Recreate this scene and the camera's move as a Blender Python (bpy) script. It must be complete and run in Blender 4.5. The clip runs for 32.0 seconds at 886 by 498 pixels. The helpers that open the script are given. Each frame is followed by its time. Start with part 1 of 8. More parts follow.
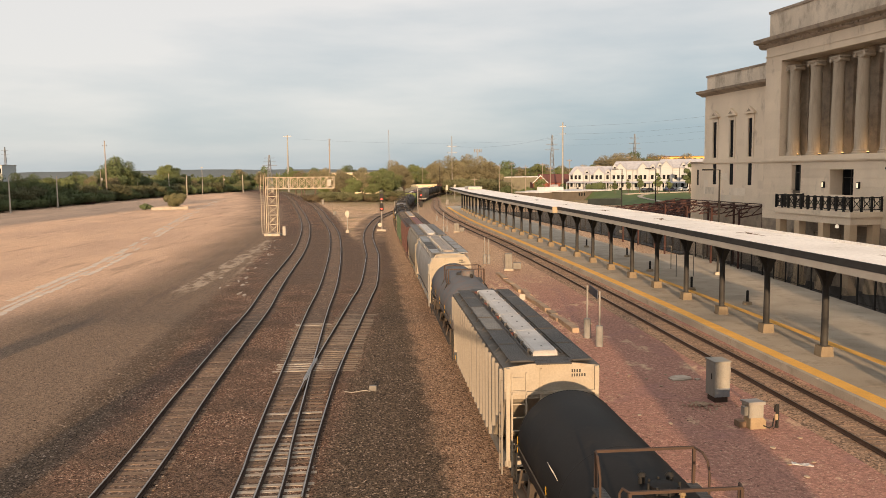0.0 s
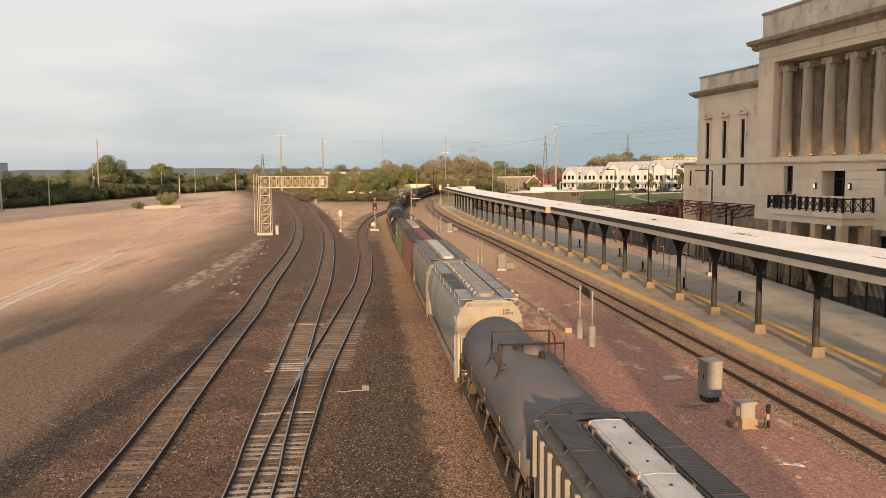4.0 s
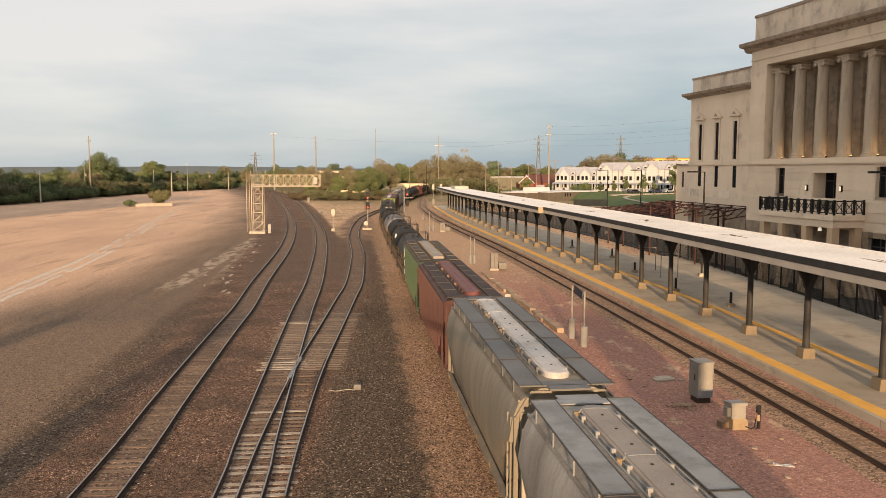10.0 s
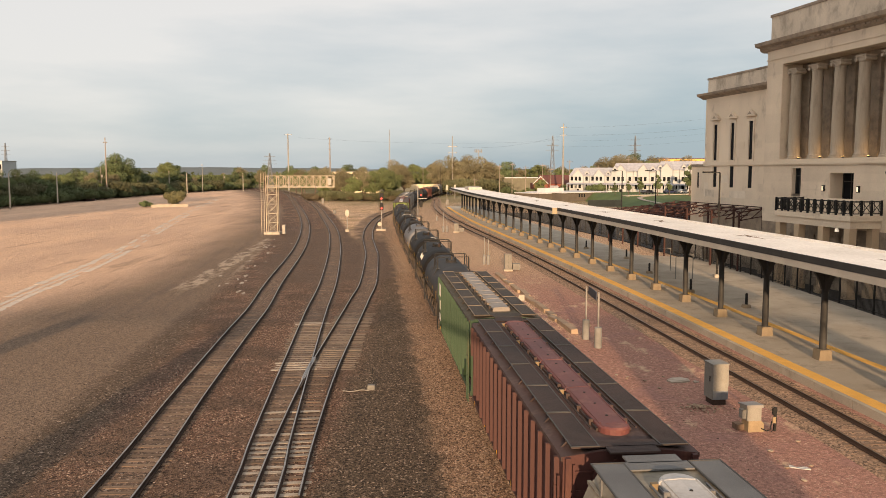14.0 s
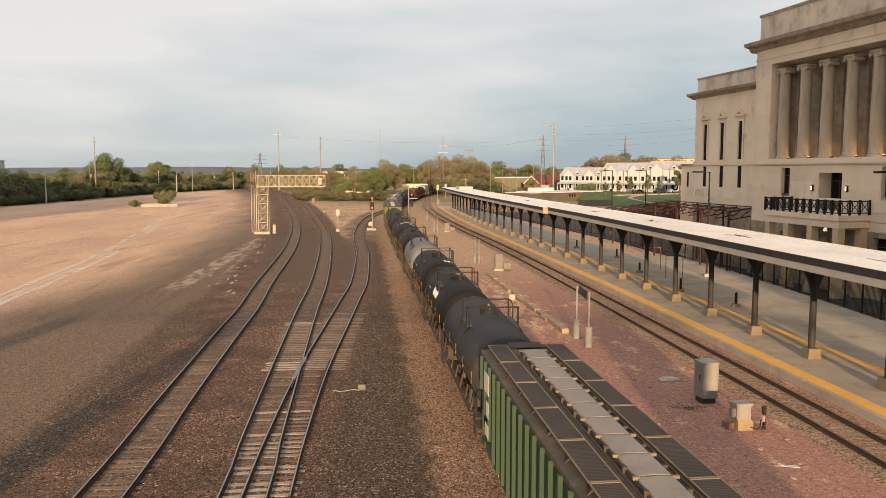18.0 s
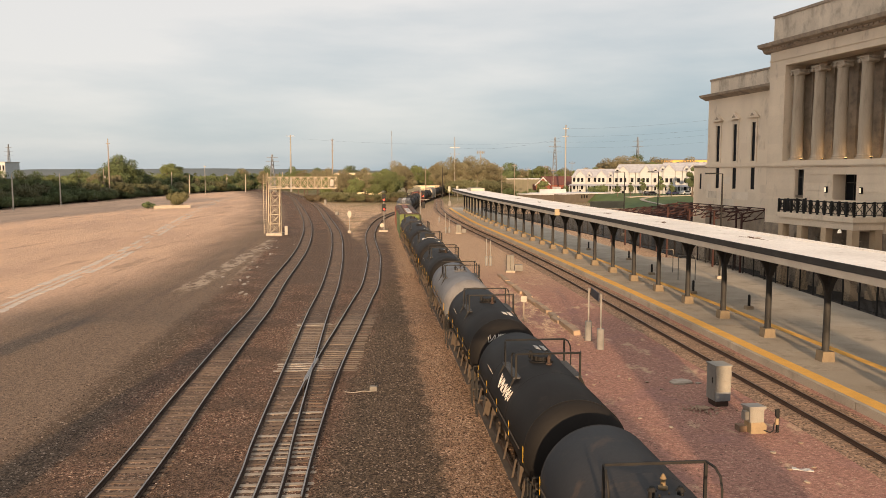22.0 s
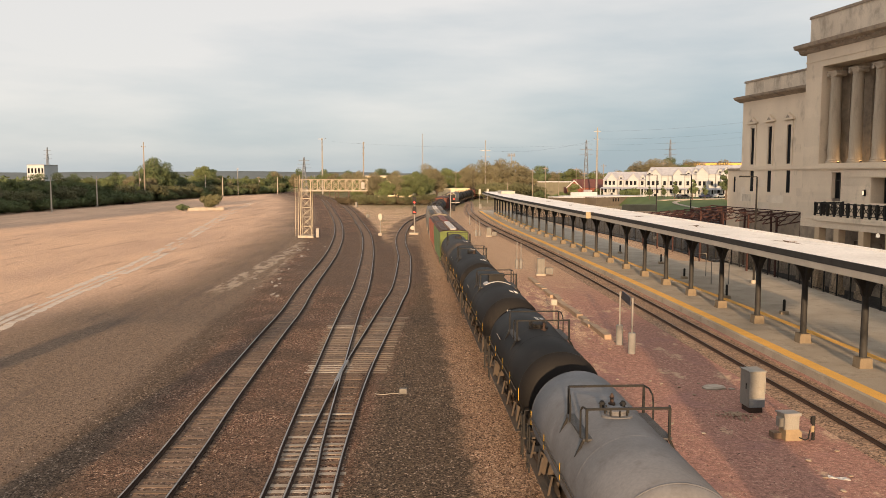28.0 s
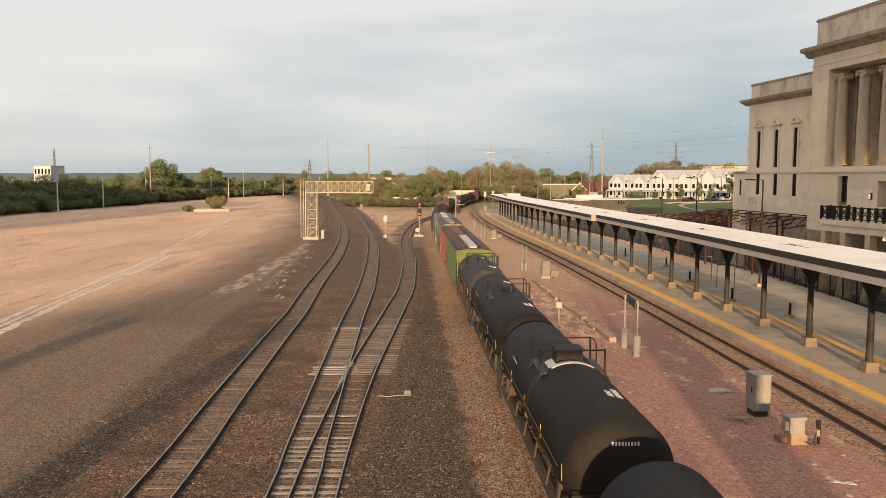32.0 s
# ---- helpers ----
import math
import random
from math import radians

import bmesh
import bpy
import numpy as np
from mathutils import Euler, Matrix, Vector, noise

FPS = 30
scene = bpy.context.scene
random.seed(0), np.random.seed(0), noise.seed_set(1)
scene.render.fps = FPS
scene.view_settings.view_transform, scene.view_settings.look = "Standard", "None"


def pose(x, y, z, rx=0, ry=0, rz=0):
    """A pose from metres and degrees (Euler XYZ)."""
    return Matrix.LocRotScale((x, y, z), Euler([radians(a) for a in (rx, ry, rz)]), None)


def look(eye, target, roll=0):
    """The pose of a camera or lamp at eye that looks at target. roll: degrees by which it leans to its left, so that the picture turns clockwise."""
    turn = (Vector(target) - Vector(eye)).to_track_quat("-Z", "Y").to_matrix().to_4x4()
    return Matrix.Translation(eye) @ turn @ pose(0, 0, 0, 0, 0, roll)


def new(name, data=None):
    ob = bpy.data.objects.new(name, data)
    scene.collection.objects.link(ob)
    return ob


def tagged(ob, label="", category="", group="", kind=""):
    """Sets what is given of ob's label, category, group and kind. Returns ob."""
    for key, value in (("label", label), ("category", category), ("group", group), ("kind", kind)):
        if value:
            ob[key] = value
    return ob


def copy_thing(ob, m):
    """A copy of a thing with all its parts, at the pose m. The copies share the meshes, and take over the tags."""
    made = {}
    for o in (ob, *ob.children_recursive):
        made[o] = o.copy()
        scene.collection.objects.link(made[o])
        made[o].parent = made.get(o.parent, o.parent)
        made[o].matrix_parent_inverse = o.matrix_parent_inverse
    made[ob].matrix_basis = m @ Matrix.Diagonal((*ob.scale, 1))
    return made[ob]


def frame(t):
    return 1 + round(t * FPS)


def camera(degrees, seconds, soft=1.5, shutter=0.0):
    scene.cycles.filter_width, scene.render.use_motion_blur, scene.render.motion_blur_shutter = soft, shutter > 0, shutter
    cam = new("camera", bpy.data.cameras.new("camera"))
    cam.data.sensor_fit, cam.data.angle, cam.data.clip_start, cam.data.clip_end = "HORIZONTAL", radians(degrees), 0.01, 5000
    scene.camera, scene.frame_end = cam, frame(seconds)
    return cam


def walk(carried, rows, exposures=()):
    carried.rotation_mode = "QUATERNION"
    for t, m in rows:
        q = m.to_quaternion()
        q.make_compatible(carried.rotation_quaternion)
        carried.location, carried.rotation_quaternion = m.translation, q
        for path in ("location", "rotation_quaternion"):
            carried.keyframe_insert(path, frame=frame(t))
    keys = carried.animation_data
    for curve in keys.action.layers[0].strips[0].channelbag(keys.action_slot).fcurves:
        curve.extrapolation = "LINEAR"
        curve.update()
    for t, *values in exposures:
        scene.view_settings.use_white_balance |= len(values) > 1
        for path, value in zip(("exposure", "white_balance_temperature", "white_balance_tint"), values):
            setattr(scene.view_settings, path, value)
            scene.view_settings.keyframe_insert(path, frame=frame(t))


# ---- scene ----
cam = camera(57.8, 32.0, soft=0.78)
# one standing place on the bridge; seconds, then turn in degrees
PATH = [
    (0, 84.489, 0.57, -0.055), (0.5, 84.489, 0.57, -0.055), (1, 84.489, 0.57, -0.055), (1.5, 84.5, 0.484, -0.088),
    (2, 84.481, 0.44, -0.232), (2.5, 84.478, 0.44, -0.396), (3, 84.476, 0.422, -0.451), (3.5, 84.462, 0.363, -0.453),
    (5.5, 84.473, 0.362, -0.875), (6, 84.463, 0.313, -1.025), (6.5, 84.428, 0.106, -1.553), (7, 84.351, -0.03, -2.174),
    (7.5, 84.395, 0.098, -2.133), (8, 84.388, 0.03, -1.903), (8.5, 84.421, 0.052, -1.81), (9, 84.412, 0.024, -1.803),
    (9.5, 84.432, -0.009, -1.767), (10, 84.434, -0.04, -1.013), (10.5, 84.507, 0.04, -0.059), (11, 84.472, -0.028, 0.127),
    (11.5, 84.476, -0.008, 0.101), (12, 84.53, 0.042, 0.085), (12.5, 84.532, 0.054, 0.079), (13, 84.529, 0.039, 0.095),
    (13.5, 84.53, 0.042, 0.085), (14, 84.489, 0.028, -0.034), (14.5, 84.497, 0.087, -0.237), (16.5, 84.531, 0.131, -0.341),
    (17, 84.462, 0.053, -0.518), (17.5, 84.473, 0.044, -0.644), (18, 84.46, 0.011, -0.693), (18.5, 84.459, -0.031, -0.674),
    (19, 84.471, -0.017, -0.629), (19.5, 84.478, -0.09, -0.55), (20, 84.527, -0.079, -0.205), (20.5, 84.555, -0.026, 0.064),
    (21, 84.552, -0.005, 0.119), (21.5, 84.525, -0.055, 0.121), (22, 84.574, 0.011, 0.132), (22.5, 84.577, 0.021, 0.125),
    (23, 84.637, 0.039, 0.196), (23.5, 84.655, 0.057, 0.208), (24, 84.546, -0.017, 0.103), (24.5, 84.611, 0.059, 0.129),
    (25, 84.629, 0.016, 0.644), (25.5, 84.681, 0.009, 1.546), (27.5, 84.705, -0.112, 2.206), (28, 84.774, -0.022, 2.303),
    (28.5, 84.81, -0.072, 2.577), (29, 84.853, -0.086, 2.645), (29.5, 84.86, -0.098, 2.626), (30, 84.808, -0.29, 2.367),
    (30.5, 84.77, -0.301, 2.386), (31, 84.829, -0.231, 2.457), (31.5, 84.867, -0.175, 2.58), (32, 84.924, -0.202, 2.68),
]
EYE = (0.0, 0.0, 10.3)
walk(cam, [(t, pose(*EYE, a, b, c)) for t, a, b, c in PATH], exposures=[(0, 0.8), (32, 0.8)])

# ---- light: low warm sun behind the camera, thin broken cloud ----
SUN_EL, SUN_AZ = radians(8.6), radians(182.5)   # azimuth of the sun, clockwise from +y
world = bpy.data.worlds.new("world")
scene.world = world
world.use_nodes = True
wn, wl = world.node_tree.nodes, world.node_tree.links
wn.clear()
w_out, w_bg = wn.new("ShaderNodeOutputWorld"), wn.new("ShaderNodeBackground")
sky = wn.new("ShaderNodeTexSky")
sky.sky_type, sky.sun_disc, sky.sun_elevation, sky.sun_rotation = "NISHITA", False, SUN_EL, SUN_AZ
sky.altitude, sky.air_density, sky.dust_density, sky.ozone_density = 300, 1.0, 1.0, 1.5


def w_node(kind, links, **props):
    """One world node; links are (input, output socket or value)."""
    k = wn.new(kind)
    for key, v in props.items():
        if key == "operation":
            k.operation = v
        elif key == "data_type":
            k.data_type = v
    for i, v in links:
        if isinstance(v, (int, float, tuple)):
            k.inputs[i].default_value = v
        else:
            wl.new(v, k.inputs[i])
    return k


tc = w_node("ShaderNodeTexCoord", ())
way = tc.outputs["Generated"]
streak = w_node("ShaderNodeMapping", [("Vector", way), ("Scale", (1.0, 1.0, 5.0)), ("Rotation", (0.10, 0.14, 0.3))])
cloud = w_node("ShaderNodeTexNoise", [("Vector", streak.outputs["Vector"]), ("Scale", 2.1), ("Detail", 6.0), ("Roughness", 0.52)])
height = w_node("ShaderNodeSeparateXYZ", [("Vector", way)])
lift = w_node("ShaderNodeMapRange", [("Value", height.outputs["Z"]), ("From Min", 0.0), ("From Max", 0.24), ("To Min", -0.22), ("To Max", 0.30)])
side = w_node("ShaderNodeVectorMath", [(0, way), (1, (-0.85, 0.5, 0.1))], operation="DOT_PRODUCT")
left = w_node("ShaderNodeMapRange", [("Value", side.outputs["Value"]), ("From Min", 0.25), ("From Max", 0.95), ("To Min", 0.0), ("To Max", 0.36)])
cover = w_node("ShaderNodeMath", [(0, cloud.outputs["Fac"]), (1, lift.outputs["Result"])], operation="ADD")
cover2 = w_node("ShaderNodeMath", [(0, cover.outputs["Value"]), (1, left.outputs["Result"])], operation="ADD")
thick = w_node("ShaderNodeMapRange", [("Value", cover2.outputs["Value"]), ("From Min", 0.36), ("From Max", 0.86)])
shade = w_node("ShaderNodeMix", [("Factor", thick.outputs["Result"]), ("A", (3.95, 4.95, 5.65, 1)), ("B", (8.95, 8.6, 8.3, 1))], data_type="RGBA")
blend = w_node("ShaderNodeMix", [("Factor", 0.85), ("A", sky.outputs["Color"]), ("B", shade.outputs["Result"])], data_type="RGBA")
# the cloud glows warm and broad round the low sun
to_sun = w_node("ShaderNodeVectorMath", [(0, way), (1, (math.sin(SUN_AZ), math.cos(SUN_AZ), 0.25))], operation="DOT_PRODUCT")
glow_a = w_node("ShaderNodeMapRange", [("Value", to_sun.outputs["Value"]), ("From Min", -0.1), ("From Max", 1.0)])
glow_b = w_node("ShaderNodeMath", [(0, glow_a.outputs["Result"]), (1, 1.6)], operation="POWER")
warm = w_node("ShaderNodeMix", [("Factor", glow_b.outputs["Value"]), ("A", (0, 0, 0, 1)), ("B", (6.0, 4.4, 3.0, 1))], data_type="RGBA")
total = w_node("ShaderNodeVectorMath", [(0, blend.outputs["Result"]), (1, warm.outputs["Result"])], operation="ADD")
wl.new(total.outputs["Vector"], w_bg.inputs["Color"])
w_bg.inputs["Strength"].default_value = 0.0575
wl.new(w_bg.outputs["Background"], w_out.inputs["Surface"])
sun = new("sun", bpy.data.lights.new("sun", "SUN"))
sun.data.energy, sun.data.angle, sun.data.color = 5.0, radians(0.8), (1.0, 0.65, 0.37)
sun_to = Vector((math.sin(SUN_AZ) * math.cos(SUN_EL), math.cos(SUN_AZ) * math.cos(SUN_EL), math.sin(SUN_EL)))
sun.matrix_world = look(sun_to * 50, (0, 0, 0))


# ---- materials ----
def mat(name, a, b=None, rough=0.8, metal=0.0, scale=3.0, fine=40.0, bump=0.15, stretch=(1, 1, 1), stain=None, amount=0.35, rand=0.0, spec=0.3):
    """Two-scale procedural surface: a to b by broad noise, stain by streaked noise, fine grain in tone and relief."""
    m = bpy.data.materials.new(name)
    m.use_nodes = True
    nt, n, l = m.node_tree, m.node_tree.nodes, m.node_tree.links
    bs = n["Principled BSDF"]
    bs.inputs["Roughness"].default_value, bs.inputs["Metallic"].default_value = rough, metal
    bs.inputs["Specular IOR Level"].default_value = spec
    b = b or tuple(c * 0.8 for c in a)
    co = n.new("ShaderNodeTexCoord")
    st = n.new("ShaderNodeMapping")
    st.inputs["Scale"].default_value = stretch
    l.new(co.outputs["Object"], st.inputs["Vector"])
    n1 = n.new("ShaderNodeTexNoise")
    n1.inputs["Scale"].default_value, n1.inputs["Detail"].default_value = scale, 5
    l.new(st.outputs["Vector"], n1.inputs["Vector"])
    r1 = n.new("ShaderNodeMapRange")
    r1.inputs["From Min"].default_value, r1.inputs["From Max"].default_value = 0.33, 0.67
    l.new(n1.outputs["Fac"], r1.inputs["Value"])
    m1 = n.new("ShaderNodeMix")
    m1.data_type = "RGBA"
    m1.inputs["A"].default_value, m1.inputs["B"].default_value = (*a, 1), (*b, 1)
    l.new(r1.outputs["Result"], m1.inputs["Factor"])
    col = m1.outputs["Result"]
    if stain:
        n3 = n.new("ShaderNodeTexNoise")
        n3.inputs["Scale"].default_value, n3.inputs["Detail"].default_value, n3.inputs["Roughness"].default_value = scale * 2.3, 6, 0.65
        l.new(st.outputs["Vector"], n3.inputs["Vector"])
        r3 = n.new("ShaderNodeMapRange")
        r3.inputs["From Min"].default_value, r3.inputs["From Max"].default_value = 0.75 - amount * 0.6, 0.82
        l.new(n3.outputs["Fac"], r3.inputs["Value"])
        m3 = n.new("ShaderNodeMix")
        m3.data_type = "RGBA"
        m3.inputs["B"].default_value = (*stain, 1)
        l.new(r3.outputs["Result"], m3.inputs["Factor"])
        l.new(col, m3.inputs["A"])
        col = m3.outputs["Result"]
    n2 = n.new("ShaderNodeTexNoise")
    n2.inputs["Scale"].default_value, n2.inputs["Detail"].default_value = fine, 3
    l.new(co.outputs["Object"], n2.inputs["Vector"])
    hs = n.new("ShaderNodeHueSaturation")
    r2 = n.new("ShaderNodeMapRange")
    r2.inputs["To Min"].default_value, r2.inputs["To Max"].default_value = 0.8, 1.2
    l.new(n2.outputs["Fac"], r2.inputs["Value"])
    val = r2.outputs["Result"]
    if rand:
        oi = n.new("ShaderNodeObjectInfo")
        rr = n.new("ShaderNodeMapRange")
        rr.inputs["To Min"].default_value, rr.inputs["To Max"].default_value = 1 - rand, 1 + rand
        l.new(oi.outputs["Random"], rr.inputs["Value"])
        mu = n.new("ShaderNodeMath")
        mu.operation = "MULTIPLY"
        l.new(rr.outputs["Result"], mu.inputs[0])
        l.new(val, mu.inputs[1])
        val = mu.outputs["Value"]
    l.new(val, hs.inputs["Value"])
    l.new(col, hs.inputs["Color"])
    l.new(hs.outputs["Color"], bs.inputs["Base Color"])
    if bump:
        bp = n.new("ShaderNodeBump")
        bp.inputs["Strength"].default_value, bp.inputs["Distance"].default_value = bump, 0.03
        l.new(n2.outputs["Fac"], bp.inputs["Height"])
        l.new(bp.outputs["Normal"], bs.inputs["Normal"])
    return m


def glow(name, c, strength):
    m = bpy.data.materials.new(name)
    m.use_nodes = True
    bs = m.node_tree.nodes["Principled BSDF"]
    bs.inputs["Base Color"].default_value = (*c, 1)
    bs.inputs["Emission Color"].default_value, bs.inputs["Emission Strength"].default_value = (*c, 1), strength
    return m


def glass(name, c=(0.012, 0.013, 0.015), rough=0.3):
    m = bpy.data.materials.new(name)
    m.use_nodes = True
    bs = m.node_tree.nodes["Principled BSDF"]
    bs.inputs["Base Color"].default_value, bs.inputs["Roughness"].default_value = (*c, 1), rough
    bs.inputs["Specular IOR Level"].default_value = 0.04
    return m


CONCRETE = mat("concrete", (0.39, 0.345, 0.28), (0.3, 0.265, 0.213), 0.9, scale=0.35, fine=25, stain=(0.17, 0.145, 0.115), amount=0.36)
PALE_CONC = mat("pale_concrete", (0.37, 0.335, 0.28), (0.29, 0.26, 0.215), 0.9, scale=1.5, fine=30, stain=(0.19, 0.16, 0.125))
LIMESTONE = mat("limestone", (0.69, 0.585, 0.455), (0.59, 0.5, 0.39), 0.88, scale=0.35, fine=14, bump=0.08, stretch=(1, 1, 0.5), stain=(0.27, 0.22, 0.17), amount=0.28, rand=0.05)
# darker stone tone, shared by recess, lowest storey, cornices and copings
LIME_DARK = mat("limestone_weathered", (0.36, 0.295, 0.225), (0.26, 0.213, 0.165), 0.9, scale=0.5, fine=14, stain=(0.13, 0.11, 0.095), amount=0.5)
LIME_STAINED = mat("limestone_stained", (0.66, 0.575, 0.465), (0.52, 0.45, 0.36), 0.9, scale=0.4, fine=14, bump=0.08, stretch=(1, 1, 0.6), stain=(0.2, 0.165, 0.13), amount=0.45)
STEEL_BLACK = mat("black_steel", (0.017, 0.0175, 0.0185), (0.025, 0.024, 0.022), 0.6, 0.0, scale=2, fine=30, bump=0.05, spec=0.12)
CANOPY_STEEL = mat("canopy_steel", (0.04, 0.04, 0.039), (0.028, 0.028, 0.028), 0.6, scale=1.5, fine=25, bump=0.05, spec=0.15)
CANOPY_GREY = mat("canopy_grey_paint", (0.38, 0.355, 0.31), (0.33, 0.31, 0.27), 0.6, scale=0.8, fine=20)
# column stone toned darker for the shade of the deep recess
LIME_COLUMN = mat("limestone_sooty", (0.43, 0.365, 0.285), (0.34, 0.287, 0.225), 0.9, scale=0.5, fine=14, bump=0.08, stretch=(1.5, 1.5, 0.25), stain=(0.19, 0.155, 0.125), amount=0.4)
SLEEVE = mat("grey_concrete_sleeve", (0.2, 0.2, 0.195), (0.155, 0.155, 0.15), 0.9, scale=2, fine=20, bump=0.2)
LINESIDE = mat("lineside_grey_paint", (0.17, 0.165, 0.15), (0.13, 0.125, 0.115), 0.7, scale=2, fine=15, bump=0.05)
ROOF_STAIN = mat("roof_rust_stain", (0.1, 0.065, 0.042), (0.3, 0.235, 0.175), 0.9, scale=1.8, fine=10)
ROOF_WHITE = mat("white_membrane_roof", (0.80, 0.77, 0.73), (0.68, 0.65, 0.61), 0.75, scale=0.3, fine=6, bump=0.03, stain=(0.30, 0.25, 0.2), amount=0.27)
YELLOW = mat("yellow_edge_paint", (0.74, 0.42, 0.10), (0.64, 0.36, 0.08), 0.8, scale=1.2, fine=30, stain=(0.4, 0.3, 0.18), amount=0.3)
RAIL_TOP = mat("rail_polished", (0.31, 0.29, 0.27), (0.2, 0.185, 0.17), 0.32, 0.9, scale=1, fine=20, bump=0.02)
RAIL_RUST = mat("rail_rust", (0.062, 0.039, 0.029), (0.042, 0.029, 0.023), 0.85, scale=1, fine=20)
TIE = mat("weathered_tie", (0.18, 0.125, 0.086), (0.12, 0.084, 0.058), 0.95, scale=2, fine=30, stretch=(0.4, 5, 1), bump=0.4, rand=0.35)
TIE_MID = mat("tan_tie", (0.225, 0.178, 0.132), (0.15, 0.118, 0.09), 0.95, scale=2, fine=30, stretch=(0.4, 5, 1), bump=0.4, rand=0.3)
TIE_NEW = mat("pale_tie", (0.42, 0.375, 0.315), (0.24, 0.2, 0.155), 0.95, scale=2.5, fine=30, stretch=(0.6, 5, 1), bump=0.4, rand=0.3, stain=(0.12, 0.088, 0.066), amount=0.48)
OLD_RED = mat("old_red_oxide_steel", (0.06, 0.026, 0.022), (0.038, 0.019, 0.017), 0.85, scale=2, fine=25)
ASPHALT = mat("old_asphalt", (0.05, 0.048, 0.046), (0.035, 0.034, 0.033), 0.95, scale=0.4, fine=20, bump=0.3)
BRONZE = mat("dull_bronze_frame", (0.06, 0.055, 0.045), (0.045, 0.042, 0.036), 0.5, scale=2, fine=20, bump=0)
RUST_RED = mat("red_oxide_steel", (0.10, 0.035, 0.028), (0.065, 0.027, 0.022), 0.8, scale=2, fine=25)
GALV = mat("galvanised_steel", (0.30, 0.29, 0.275), (0.24, 0.235, 0.22), 0.55, 0.4, scale=2, fine=30, bump=0.05)
ALU_BOX = mat("aluminium_cabinet", (0.215, 0.21, 0.195), (0.175, 0.17, 0.16), 0.5, 0.2, scale=1.4, fine=20, bump=0.03, stain=(0.3, 0.27, 0.22))
WOOD_POLE = mat("pole_wood", (0.25, 0.215, 0.18), (0.175, 0.152, 0.13), 0.9, scale=2, fine=20, stretch=(3, 3, 0.3))
# lightened pole wood, making up for sun that the added block keeps off
POLE_PALE = mat("bleached_pole_wood", (0.42, 0.385, 0.34), (0.32, 0.29, 0.25), 0.9, scale=2, fine=20, stretch=(3, 3, 0.3))
GANTRY = mat("pale_gantry_steel", (0.36, 0.315, 0.235), (0.28, 0.245, 0.185), 0.7, scale=2, fine=20)
# bluish tint puts the distance haze into the steel colour
PYLON = mat("weathered_pylon_steel", (0.15, 0.165, 0.185), (0.12, 0.132, 0.15), 0.8, scale=1, fine=5, bump=0)
# darker brown, for the ties far along each track
TIE_FAR = mat("oily_tie", (0.125, 0.092, 0.068), (0.085, 0.064, 0.05), 0.95, scale=2, fine=20, bump=0.3)
OLD_PAVING = mat("dirty_old_paving", (0.44, 0.385, 0.32), (0.31, 0.265, 0.215), 0.95, scale=0.8, fine=14, bump=0.3, stain=(0.19, 0.15, 0.12), amount=0.5)
LEAF_A = mat("leaves_dark_green", (0.085, 0.112, 0.05), (0.066, 0.088, 0.04), 0.85, scale=0.35, fine=3, bump=0, rand=0.25)
LEAF_B = mat("leaves_spring_green", (0.115, 0.14, 0.055), (0.085, 0.105, 0.043), 0.85, scale=0.35, fine=3, bump=0, rand=0.2)
LEAF_C = mat("leaves_olive_brown", (0.158, 0.145, 0.088), (0.118, 0.109, 0.066), 0.85, scale=0.35, fine=3, bump=0, rand=0.2)
BARK = mat("bark", (0.11, 0.085, 0.065), (0.07, 0.055, 0.045), 0.95, scale=3, fine=20)
GRASS = mat("lawn", (0.085, 0.12, 0.04), (0.06, 0.09, 0.03), 0.9, scale=0.2, fine=6, bump=0.2)
GLASS_DARK = glass("dark_window_glass")


# ---- mesh helpers ----
def bmn():
    return bmesh.new()


def box(bm, x0, x1, y0, y1, z0, z1, m=None):
    vs = [bm.verts.new((x, y, z) if m is None else m @ Vector((x, y, z))) for x in (x0, x1) for y in (y0, y1) for z in (z0, z1)]
    for f in ((0, 1, 3, 2), (4, 6, 7, 5), (0, 4, 5, 1), (2, 3, 7, 6), (0, 2, 6, 4), (1, 5, 7, 3)):
        bm.faces.new([vs[i] for i in f])
    return bm


def rod(bm, p, q, r, r2=None, n=6, caps=True):
    """A tapered round bar from p to q."""
    p, q = Vector(p), Vector(q)
    r2 = r if r2 is None else r2
    d = (q - p).normalized()
    a = d.cross(Vector((0, 0, 1)) if abs(d.z) < 0.9 else Vector((1, 0, 0))).normalized()
    b = d.cross(a)
    lo, hi = [], []
    for i in range(n):
        w = 2 * math.pi * i / n
        e = a * math.cos(w) + b * math.sin(w)
        lo.append(bm.verts.new(p + e * r))
        hi.append(bm.verts.new(q + e * r2))
    for i in range(n):
        bm.faces.new((lo[i], lo[(i + 1) % n], hi[(i + 1) % n], hi[i]))
    if caps:
        bm.faces.new(lo[::-1])
        bm.faces.new(hi)
    return bm


def bar(bm, p, q, w, h=None):
    """A square bar from p to q."""
    p, q = Vector(p), Vector(q)
    h = w if h is None else h
    d = (q - p).normalized()
    a = d.cross(Vector((0, 0, 1)) if abs(d.z) < 0.95 else Vector((1, 0, 0))).normalized() * w / 2
    b = d.cross(a).normalized() * h / 2
    vs = [bm.verts.new(o + s * a + t * b) for o in (p, q) for s, t in ((-1, -1), (1, -1), (1, 1), (-1, 1))]
    for i in range(4):
        bm.faces.new((vs[i], vs[(i + 1) % 4], vs[4 + (i + 1) % 4], vs[4 + i]))
    bm.faces.new(vs[3::-1])
    bm.faces.new(vs[4:])
    return bm


